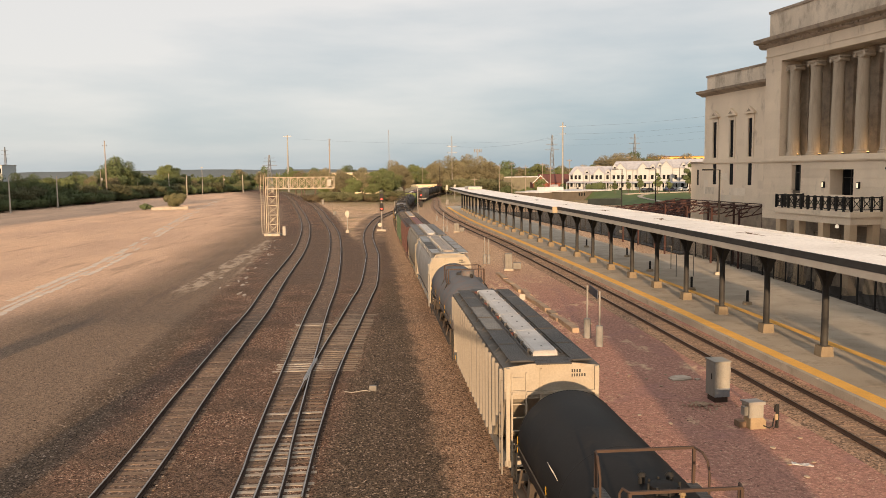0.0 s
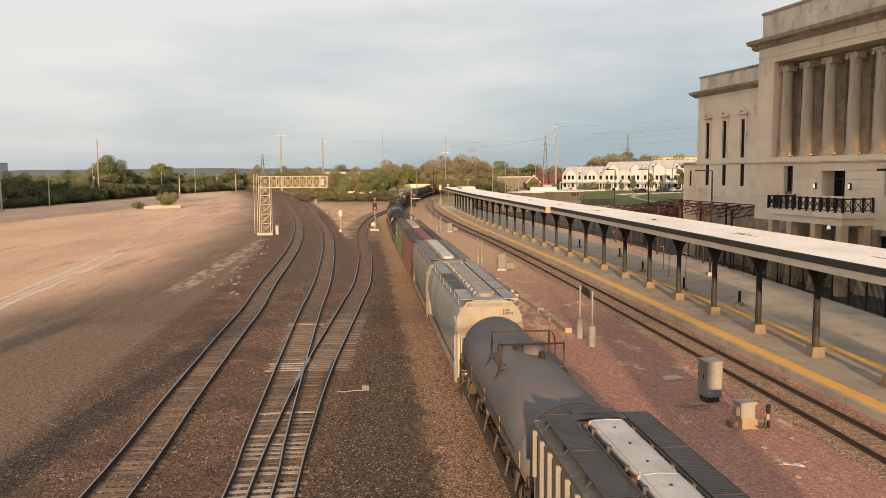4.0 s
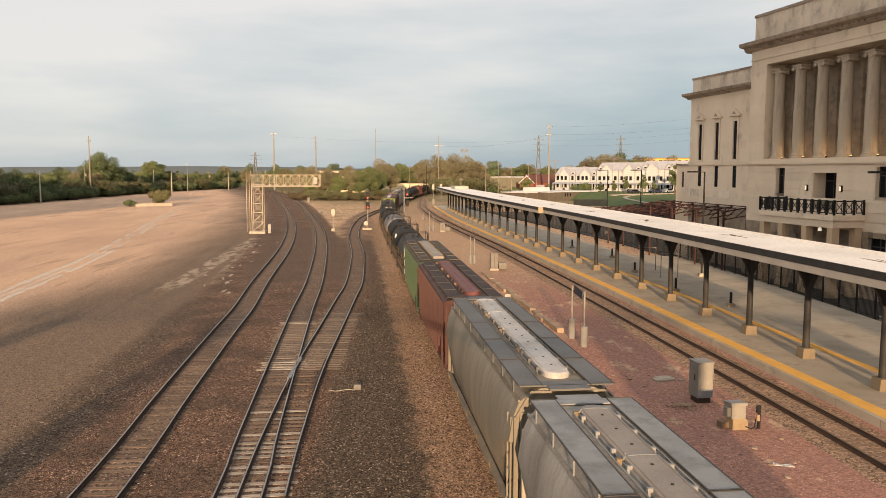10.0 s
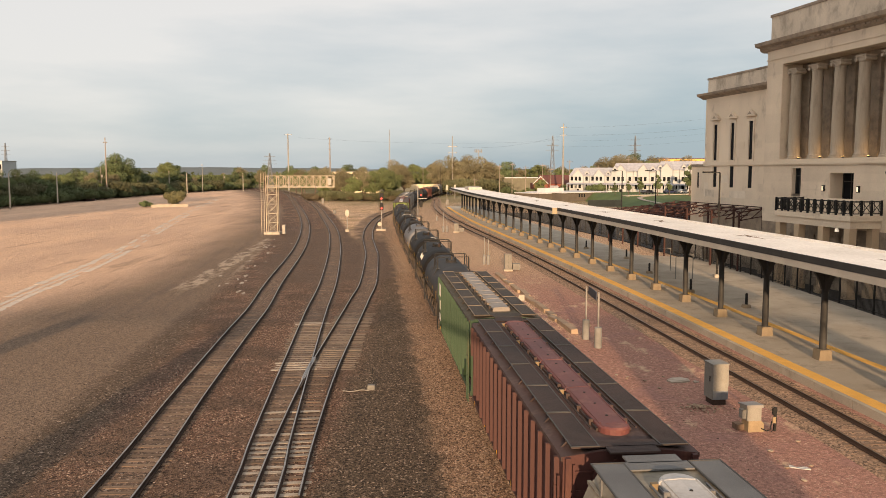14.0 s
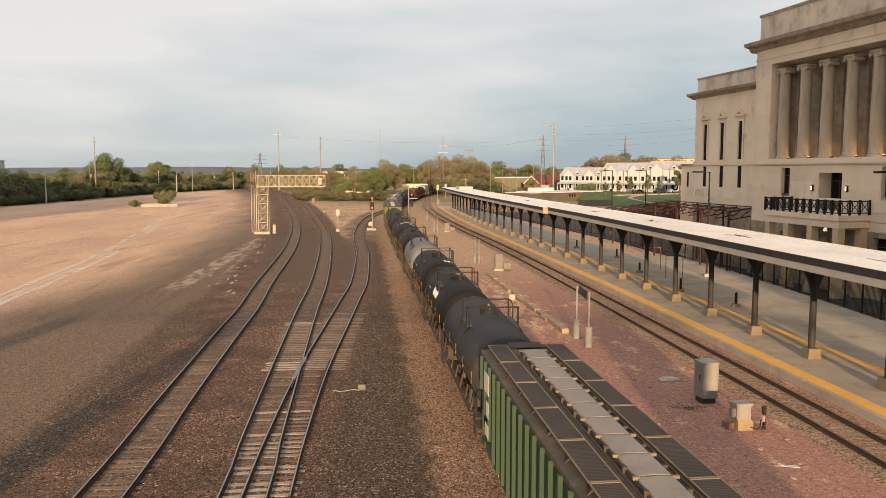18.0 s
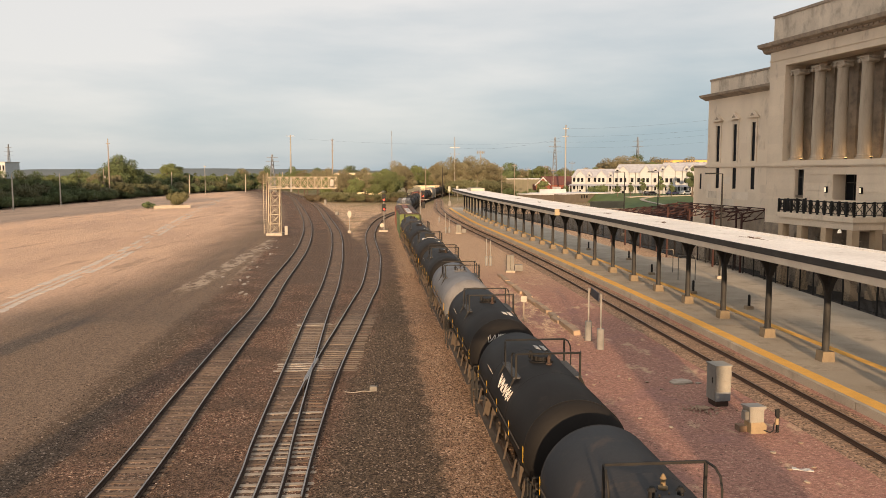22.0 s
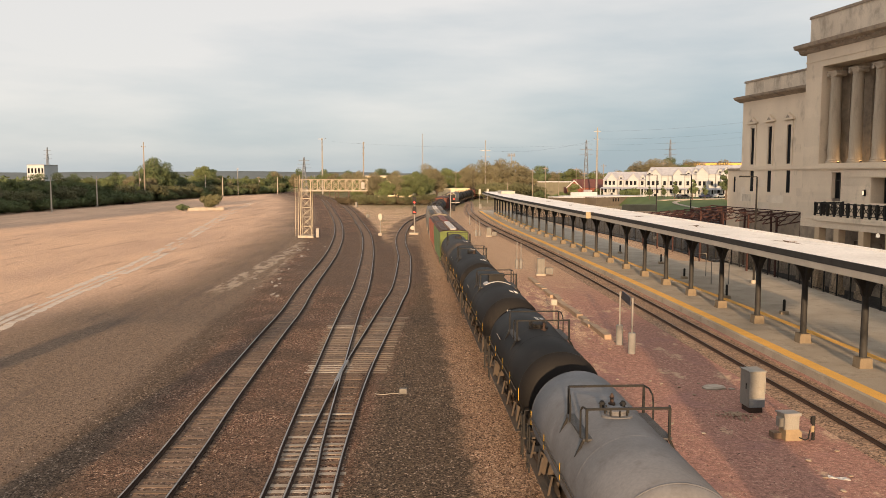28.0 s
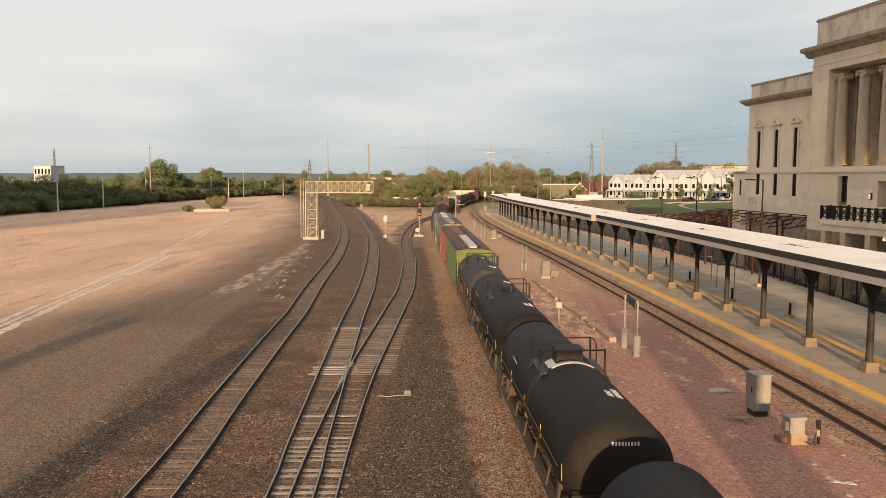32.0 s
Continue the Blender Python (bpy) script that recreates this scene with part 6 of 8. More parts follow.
def scrawl(body, R, zc, k, h, where):
    """Loose white spray lines, no letters, on the flank or on the near head."""
    rnd = random.Random(4)
    for j in range(5):
        pts = []
        for i in range(9):
            a, b = 0.13 * math.cos(i * 1.15 + j) + 0.05 * i, 0.2 * math.sin(i * 1.5 + j * 2.0) + rnd.uniform(-0.04, 0.04)
            if where == "head":
                x, z = -0.72 + 0.27 * j + a * 0.8, 0.72 + b * 0.8
                r = math.hypot(x, z)
                y = -h + float(np.interp(r / R, (0.0, 0.45, 0.72, 0.87, 0.96, 1.0), (0.0, 0.06, 0.16, 0.27, 0.4, 0.52))) - 0.012
                pts.append((x, y, zc + z))
            else:
                w = radians(-62) + b / R
                pts.append((math.sin(w) * (R + 0.012), -k * 0.25 + 0.42 * j - a, zc + math.cos(w) * (R + 0.012)))
        part("spray_scrawl", tube(bmn(), pts, 0.016, 4), MARK_WHITE, body, "white spray-painted scrawl")


TRAIN_CARS = []


def ride(car, s0, L):
    """Note a car whose near end stands s0 metres along the line at the start."""
    TRAIN_CARS.append((car, s0 + L / 2, L))
    return car


def build_train():
    ride(tank_car("tank_car", "black tank car with a brown railed platform", 15.7, TANK_BLACK, 1.5, marks="h", railing=RAIL_RUST, valve=KNOB_BRASS), 7.2, 15.7)
    ride(hopper("hopper_car", "dirty white ribbed hopper car with white trough hatch", 15.3, HOP_WHITE, ROOF_DUST, GRATE, HATCH_WHITE, CREAM, True, 20, "flat", rib_mat=CREAM_RIB, odd_walk=(WALK_PALE, (2, 3))), 24.65, 15.3)
    ride(tank_car("tank_car", "slate grey tank car streaked with rust", 13.7, TANK_RUSTY, 1.48, marks="", style=1, railing=RAIL_RUST), 41.3, 13.7)
    ride(hopper("hopper_car", "smooth grey hopper car with round-ended hatch and cream end", 15.0, HOP_GREY, ROOF_DUST, GRATE_SILVER, HATCH_TAUPE, CREAM, False, odd_walk=(GRATE, (1, 2))), 56.4, 15.0)
    ride(hopper("hopper_car", "smooth greige hopper car with white trough hatch", 15.0, HOP_TAN, ROOF_DUST, GRATE_GALV, HATCH_WHITE, HOP_TAN, False, edge_mat=CREAM), 72.6, 15.0)
    ride(hopper("hopper_car", "oxide red ribbed hopper car with red hatches", 15.2, HOP_RED, ROOF_MAROON, WALK_MAROON, HATCH_RED, HOP_RED, True, 18, "trough", end_marks=False), 89.0, 15.2)
    ride(hopper("hopper_car", "faded green ribbed hopper car with grey segmented hatches", 14.7, HOP_GREEN, ROOF_GREEN, WALK_BROWN, HATCH_TAUPE, HOP_GREEN, True, 18, "round",
                [(5.0, 5.9, 3.1, 3.75, MARK_WHITE, "white painted emblem"), (5.1, 5.5, 2.35, 2.85, MARK_WHITE, "white painted emblem"), (5.1, 5.7, 1.7, 2.1, MARK_WHITE, "white painted emblem")], edge_mat=EDGE_TAN), 104.95, 14.7)
    ride(tank_car("tank_car", "matte slate-black short tank car", 11.0, TANK_DARK, marks="", valve=KNOB_BRASS), 121.8, 11.0)
    ride(tank_car("tank_car", "black short tank car with white top lettering", 10.4, TANK_BLACK, marks="f", graffiti="flank"), 134.0, 10.4)
    ride(tank_car("tank_car", "black short tank car with white spray scrawl on its head", 10.4, TANK_BLACK, marks="n", graffiti="head"), 146.35, 10.4)
    ride(tank_car("tank_car", "pale grey short tank car with a dark stain at the manway", 10.4, TANK_GREY, marks=""), 158.65, 10.4)
    ride(tank_car("tank_car", "black short tank car with rusty fittings", 10.4, TANK_BLACK, marks="f"), 170.8, 10.4)
    ride(tank_car("tank_car", "black tank car with a white splash pan round the valve box", 14.8, TANK_BLACK, 1.5, marks="n", style=2), 183.6, 14.8)
    ride(tank_car("tank_car", "black tank car with dusty flanks", 16.2, TANK_BLACK), 199.8, 16.2)
    ride(tank_car("tank_car", "slate-black short tank car behind a lime green hopper", 11.8, TANK_DARK), 217.5, 11.8)
    LIME_END = mat("lime_green_paint", (0.10, 0.14, 0.03), (0.075, 0.1, 0.025), 0.6, scale=0.9, fine=15, stain=(0.1, 0.09, 0.05))
    ride(hopper("hopper_car", "dark hopper car with a lime green end and white hatch", 15.4, HOP_GREEN, ROOF_MAROON, ROOF_MAROON, HATCH_WHITE, LIME_END, True, 17, end_marks=False), 230.6, 15.4)
    BRIGHT_RED = mat("weathered_bright_red", (0.115, 0.036, 0.027), (0.085, 0.03, 0.024), 0.65, scale=0.8, fine=15, stretch=(1, 2, 0.3), stain=(0.3, 0.2, 0.14))
    ride(hopper("hopper_car", "weathered red ribbed hopper car", 15.4, BRIGHT_RED, ROOF_MAROON, ROOF_MAROON, HATCH_RED, BRIGHT_RED, True, 17, end_marks=False), 247.0, 15.4)
    ride(hopper("hopper_car", "greige smooth hopper car", 15.0, HOP_TAN, ROOF_DUST, GRATE, HATCH_TAUPE, CREAM, False), 263.4, 15.0)
    ride(hopper("hopper_car", "pale smooth hopper car", 15.0, HOP_WHITE, HOP_WHITE, GRATE_GALV, HATCH_WHITE, CREAM, False), 279.4, 15.0)
    tank = ride(tank_car("tank_car", "black tank car far back in the train", 15.2, TANK_BLACK, 1.5, marks="", plain=True), 295.6, 15.2)
    s = 312.2
    red = None
    for i, kind in enumerate("TTTRTTGTTTTRTTTGTT"):
        if kind == "T":
            ride(copy_thing(tank, Matrix()), s, 15.2)
        elif kind == "R":
            red = red or TRAIN_CARS[16][0]
            ride(copy_thing(red, Matrix()), s, 15.4)
        else:
            ride(copy_thing(TRAIN_CARS[3][0], Matrix()), s, 14.6)
        s += 16.5


def train_went(t):
    """Metres that the train has come by t seconds; it slows a little."""
    return 5.194 * t - 0.00295 * t * t


def motions():
    for car, mid, L in TRAIN_CARS:
        rows = []
        for i in range(33):
            s = mid - train_went(i)
            a, _ = TRAIN.at(s - L / 2 + 1.8)
            b, _ = TRAIN.at(s + L / 2 - 1.8)
            c, d = (a + b) / 2, (b - a).normalized()
            rows.append((float(i), pose(c.x, c.y, 0.17, 0, 0, math.degrees(math.atan2(-d.x, d.y)))))
        walk(car, rows)
        if mid < 240:
            for ax in [o for o in car.children if o.name.startswith("axle")]:
                p = ax.location.copy()
                walk(ax, [(i / 10, pose(*p, math.degrees(train_went(i / 10) / 0.455) % 360, 0, 0)) for i in range(321)])


# ---- unseen bridge that carries the camera: piers and deck set to shade the yard ----
def build_bridge():
    br = thing("footbridge", "unseen slender concrete bridge, shaped to cast the yard's shade", "bridge", kind="structure")
    # deck kept thin so that its shadow stays faint
    part("deck", box(bmn(), -140, 140, -1.4, -0.5, 8.6, 8.7), PALE_CONC, br)
    for y in (-0.6, -1.3):
        for z in (8.95, 9.3, 9.75):
            part("handrail", bar(bmn(), (-140, y, z), (140, y, z), 0.025), STEEL_BLACK, br)
    for x, half in ((-53, 0.9), (-40.5, 0.9), (-28, 0.9), (-16, 0.9), (9.25, 1.35), (21.5, 0.9), (35, 0.9), (47.5, 0.9), (60, 0.9)):
        part("pier", box(bmn(), x - half, x + half, -1.9, -0.6, -0.3, 8.6), PALE_CONC, br)
    # unseen blocks added behind the bridge: low sun kept off station front and woods
    for x, w, d, hh, lb in ((56.5, 32.6, -37, 44, "unseen tall block added to shade the station front"), (-153.5, 52.0, -62, 58, "unseen tall block added to shade the woods")):
        nb = thing("neighbouring_block", lb, "building", pose(x, d, 0))
        part("wall", box(bmn(), -w, w, -3, 3, -0.2, hh), RUST_RED, nb)
        part("roof", box(bmn(), -w - 0.1, w + 0.4, -3.4, 3.4, hh, hh + 0.6), PALE_CONC, nb)


# ---- trees ----
def leaf_cloud(bm, lobes, count, size, rnd):
    for i in range(count):
        c, r = rnd.choice(lobes)
        d = Vector((rnd.gauss(0, 1), rnd.gauss(0, 1), rnd.gauss(0, 1))).normalized()
        p = Vector(c) + Vector((d.x * r[0], d.y * r[1], d.z * r[2])) * (0.55 + 0.5 * rnd.random())
        s = size * (0.6 + 0.8 * rnd.random())
        a = Vector((rnd.gauss(0, 1), rnd.gauss(0, 1), rnd.gauss(0, 1))).normalized()
        b = a.cross(d if abs(a.dot(d)) < 0.95 else Vector((0, 0, 1))).normalized()
        n = a.cross(b)
        k = 0.3 * s
        v = [bm.verts.new(p + q) for q in (a * s, b * s * 0.7 + n * k, -a * s, -b * s * 0.7 + n * k)]
        bm.faces.new((v[0], v[1], v[2]))
        bm.faces.new((v[0], v[2], v[3]))


def tree_proto(seed, h, spread, leaf, label, bare=0.0, count=3000, size=0.33, category="tree"):
    """Tapered trunk, forking limbs, and a crown of many leaf clumps in uneven lobes."""
    rnd = random.Random(seed)
    t = thing("tree", label, category, pose(0, -300 - 30 * seed, -0.05))
    bm = bmn()
    fork = Vector((rnd.uniform(-0.2, 0.2), rnd.uniform(-0.2, 0.2), h * rnd.uniform(0.22, 0.34)))
    rod(bm, (0, 0, -0.1), fork, 0.032 * h, 0.022 * h, 7)
    lobes = []
    for i in range(7):
        w = 2 * math.pi * i / 7 + rnd.uniform(-0.4, 0.4)
        out = spread * rnd.uniform(0.35, 0.8) * (0.15 if i == 0 else 1)
        tip = Vector((math.cos(w) * out, math.sin(w) * out, h * rnd.uniform(0.5, 0.9) if i else h * 0.93))
        mid = fork.lerp(tip, 0.5) + Vector((0, 0, -0.04 * h))
        rod(bm, fork, mid, 0.014 * h, 0.009 * h, 5)
        rod(bm, mid, tip, 0.009 * h, 0.003 * h, 5)
        for j in range(3 + int(bare * 6)):
            e = tip + Vector((rnd.uniform(-1, 1), rnd.uniform(-1, 1), rnd.uniform(-0.3, 0.9))) * spread * 0.35
            rod(bm, mid.lerp(tip, rnd.random()), e, 0.004 * h, 0.001 * h, 4)
        r = spread * rnd.uniform(0.34, 0.5)
        lobes.append((tip - Vector((0, 0, r * 0.25)), (r, r, r * rnd.uniform(0.6, 0.85))))
        lobes.append((mid + Vector((0, 0, r * 0.2)), (r * 0.8, r * 0.8, r * 0.6)))
    part("trunk", bm, BARK, t)
    cr_ = bmn()
    leaf_cloud(cr_, lobes, count, size, rnd)
    part("crown", cr_, leaf, t)
    return t


def bush_proto(seed, h, w, leaf, label, count=3500, size=0.16):
    rnd = random.Random(seed)
    t = thing("bush", label, "bush", pose(0, -300 - 30 * seed, -0.05))
    bm = bmn()
    lobes = []
    for i in range(6):
        a = rnd.uniform(0, 6.28)
        tip = Vector((math.cos(a) * w * 0.5, math.sin(a) * w * 0.5, h * rnd.uniform(0.35, 0.8)))
        rod(bm, (0, 0, 0), tip, 0.06, 0.02, 4)
        lobes.append((tip, (w * 0.36, w * 0.36, h * 0.26)))
    lobes += [((0, 0, h * 0.36), (w * 0.46, w * 0.46, h * 0.36)), ((0, 0, h * 0.7), (w * 0.28, w * 0.28, h * 0.3))]
    part("woody_base", bm, BARK, t)
    cr_ = bmn()
    leaf_cloud(cr_, lobes, count, size, rnd)
    part("foliage", cr_, leaf, t)
    return t


def build_trees():
    SCRUB = mat("scrub_leaves", (0.1, 0.105, 0.055), (0.075, 0.08, 0.042), 0.85, scale=0.4, fine=3, bump=0, rand=0.25)
    protos = {
        "a": tree_proto(1, 13, 5.2, LEAF_A, "broad dark green tree in full leaf", 0.0, 5500, 0.24),
        "b": tree_proto(2, 11, 4.8, LEAF_B, "spring-green tree in young leaf", 0.2, 5500, 0.22),
        "c": tree_proto(3, 12, 5.0, LEAF_C, "olive-brown tree just coming into leaf", 0.6, 6000, 0.2),
        "d": tree_proto(4, 9, 4.6, LEAF_A, "low dense dark green tree", 0.0, 5000, 0.22),
        "e": tree_proto(5, 10, 4.4, LEAF_B, "uneven light green tree with thin top", 0.5, 5000, 0.2),
        "s": bush_proto(6, 4.2, 5.0, SCRUB, "brown-green scrub at the wood edge"),
        "u": bush_proto(9, 4.4, 4.4, mat("leaves_olive", (0.13, 0.125, 0.062), (0.095, 0.095, 0.046), 0.85, scale=0.4, fine=3, bump=0, rand=0.2), "dense olive bush in the lot planter", 7000, 0.17),
        "k": tree_proto(10, 5.2, 1.25, LEAF_A, "narrow dark green young tree by the houses", 0.0, 2600, 0.16),
        "t": bush_proto(7, 3.4, 4.6, LEAF_A, "dark green scrub at the wood edge"),
        "r": bush_proto(8, 3.2, 4.2, mat("leaves_russet", (0.1, 0.082, 0.05), (0.075, 0.062, 0.04), 0.85, scale=0.4, fine=3, bump=0, rand=0.2), "russet brown scrub at the wood edge"),
    }
    rnd = random.Random(11)
    used = set()

    def plant(k, x, y, s=1.0, z=0.0):
        m = pose(x, y, z - 0.05, 0, 0, rnd.uniform(0, 360)) @ Matrix.Scale(s, 4)
        if k not in used:
            used.add(k)
            protos[k].matrix_basis = m
        else:
            copy_thing(protos[k], m @ Matrix.Diagonal((*[1 / v for v in protos[k].scale], 1)))

    # woods beside the lot
    for i in range(52):
        y = 190 + i * 5.6 + rnd.uniform(-2, 2)
        edge = -128 - max(0, (300 - y)) * -0.02 + max(0, y - 390) * 0.16
        plant(rnd.choice("abdeca"), edge - rnd.uniform(5, 9), y, rnd.uniform(0.62, 0.86))
        plant(rnd.choice("ttstt"), edge - rnd.uniform(0, 2.5), y + rnd.uniform(-3, 3), rnd.uniform(0.9, 1.5))
        plant(rnd.choice("tst"), edge - rnd.uniform(2, 6), y + rnd.uniform(-3, 3), rnd.uniform(1.2, 1.8))
        plant(rnd.choice("abde"), edge - rnd.uniform(13, 24), y, rnd.uniform(0.72, 0.95))
    plant("a", -136, 336, 1.35)
    plant("d", -139, 341, 1.8)
    plant("a", -133, 342, 1.2)
    plant("b", -142, 420, 1.4)
    plant("b", -147, 430, 1.4)
    for i in range(40):
        plant(rnd.choice("abdeca"), -125 + i * 3.3 + rnd.uniform(-2, 2), 500 + rnd.uniform(-16, 16) - abs(i - 18) * 0.8, rnd.uniform(0.8, 1.15))
    # clump between the west tracks and the freight line
    for x, y, k, s in ((-44, 300, "e", 0.9), (-39, 306, "c", 1.0), (-34, 297, "e", 1.0), (-30, 303, "c", 1.05), (-26, 300, "b", 1.0), (-22, 305, "b", 1.15), (-19, 299, "e", 1.1), (-41, 318, "d", 1.1), (-48, 325, "e", 0.9),
                       (-53, 335, "c", 1.0), (-15, 312, "c", 1.1), (-60, 350, "e", 1.0), (-20, 330, "c", 1.3), (-10, 420, "e", 1.3), (-17, 440, "b", 1.4), (-4, 430, "c", 1.3),
                       (-36, 292, "c", 0.9), (-32, 288, "e", 0.9), (-28, 290, "c", 0.9), (-24, 287, "e", 0.95), (-20, 290, "b", 0.95), (-40, 296, "c", 0.85), (-46, 312, "c", 1.0), (-57, 360, "a", 1.0), (-65, 372, "c", 1.0), (-70, 385, "b", 1.1)):
        plant(k, x, y, s * 0.95)
    for i in range(18):
        plant(rnd.choice("srrs"), -48 + i * 2.0, 285 + rnd.uniform(-4, 4), rnd.uniform(0.6, 0.95))
    # beyond the end of the platform
    for x, y, k, s in ((-2, 372, "c", 1.35), (4, 365, "c", 1.5), (11, 372, "c", 1.55), (17, 362, "c", 1.45), (23, 372, "c", 1.25), (30, 392, "a", 1.2), (33, 398, "a", 1.2), (27, 366, "s", 1.5),
                       (13, 350, "s", 1.9), (20, 350, "s", 1.8), (6, 352, "s", 1.8), (9, 358, "c", 1.2), (15, 356, "c", 1.25), (21, 358, "c", 1.2), (0, 360, "c", 1.2), (28, 345, "t", 1.3), (35, 330, "t", 1.2), (39, 322, "b", 0.7), (48, 318, "d", 0.6)):
        plant(k, x, y, s * 0.95)
    for x, y, k, s in ((57, 301, "t", 0.9), (61, 303, "t", 1.2), (64, 301, "t", 0.9), (61, 264, "k", 0.9), (64.5, 263, "k", 1.15), (70, 262, "k", 1.3), (80.5, 262, "k", 1.9), (83, 264, "k", 1.6), (57.5, 268, "k", 0.8), (75, 266, "k", 0.9),
                       (74, 372, "c", 1.3), (78, 360, "c", 1.35), (82, 374, "c", 1.4), (86, 368, "c", 1.35), (90, 376, "a", 1.35), (94, 366, "b", 1.3), (98, 374, "c", 1.35), (102, 372, "c", 1.3), (70, 372, "b", 1.1), (107, 376, "e", 1.3), (112, 370, "c", 1.35), (60, 420, "e", 1.1),
                       (52, 440, "b", 1.2), (122, 380, "b", 1.2), (30, 445, "c", 1.0), (36, 450, "e", 1.0), (42, 446, "c", 0.95), (47, 452, "b", 1.0), (57, 450, "c", 1.05), (65, 440, "c", 1.0), (72, 446, "e", 1.05), (79, 450, "c", 1.0), (24, 452, "b", 1.1), (86, 440, "c", 1.1)):
        plant(k, x, y, s, 2.6 if y < 330 else 1.0)
    # planter bushes on the lot
    plant("u", -79.6, 238.4, 1.0, 0.4)
    plant("t", -86.4, 233.6, 0.62, 0.0)
    # far tree line all round
    far = bmn()
    for i in range(2600):
        a = rnd.uniform(-0.75, 0.75)
        d = rnd.uniform(560, 900)
        h = 5 + 5 * noise.noise(Vector((a * 9, d * 0.004, 0.5))) + (3 if rnd.random() < 0.3 else 0)
        leaf_cloud(far, [((math.sin(a) * d, math.cos(a) * d, h * 0.6), (5, 5, h * 0.5))], 9, 1.5, rnd)
    solo("far_woods", far, LEAF_A, "distant line of green woods", "woods", kind="stuff")


# ---- hills and far ground ----
def build_far():
    # blue-grey of the distance is mixed into the hill colour
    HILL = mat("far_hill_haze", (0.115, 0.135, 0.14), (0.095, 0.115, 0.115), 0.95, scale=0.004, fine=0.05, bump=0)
    bm = bmn()
    lo, hi, back = [], [], []
    for i in range(121):
        a = -0.85 + 1.7 * i / 120
        r = 3000
        z = 22 + 9 * noise.noise(Vector((a * 5, 0.3, 0))) + 3.5 * noise.noise(Vector((a * 24, 2.3, 0)))
        z *= 1.0 if a < 0.05 else 0.78
        lo.append(bm.verts.new((math.sin(a) * (r - 500), math.cos(a) * (r - 500), -1)))
        hi.append(bm.verts.new((math.sin(a) * r, math.cos(a) * r, z)))
        back.append(bm.verts.new((math.sin(a) * (r + 600), math.cos(a) * (r + 600), -1)))
    for i in range(120):
        bm.faces.new((lo[i], lo[i + 1], hi[i + 1], hi[i]))
        bm.faces.new((hi[i], hi[i + 1], back[i + 1], back[i]))
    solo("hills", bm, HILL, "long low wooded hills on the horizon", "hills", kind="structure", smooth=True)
    # raised ground under the houses
    bm = bmn()
    prof = [(215, -0.2), (232, 0.9), (262, 2.4), (300, 2.9), (380, 2.6), (460, 0.6)]
    rows = [[bm.verts.new((x + ((19 if y < 280 else 8) if x < 45 else 0), y + (18 if x < 40 else 0) + (x - 60) * -0.12, z if 40 < x < 230 else -0.3)) for y, z in prof] for x in (30, 40.1, 70, 120, 190, 229, 260)]
    for a, b in zip(rows, rows[1:]):
        for i in range(len(prof) - 1):
            bm.faces.new((a[i], b[i], b[i + 1], a[i + 1]))
    solo("lawn_bank", bm, GRASS, "green lawn bank rising to the houses", "lawn", kind="structure", smooth=True)
    bm = bmn()
    last = None
    for q in ((69.5, 264, 2.5), (65.0, 259, 2.3), (62.0, 253.5, 2.03), (61.4, 248, 1.75), (62.2, 241, 1.4), (64, 234, 1.0)):
        q = Vector(q)
        if last:
            bar(bm, last, q, 1.3, 0.16)
        last = q
    solo("footpath", bm, PALE_CONC, "pale concrete path across the lawn", "path", kind="structure")
    bm = bmn()
    bar(bm, (59.5, 262.2, 2.35), (62, 263.3, 2.52), 3.2, 0.24)
    bar(bm, (62, 263.3, 2.52), (92, 277.0, 2.72), 3.6, 0.24)
    solo("driveway", bm, PALE_CONC, "pale concrete lane before the houses", "road", kind="structure")


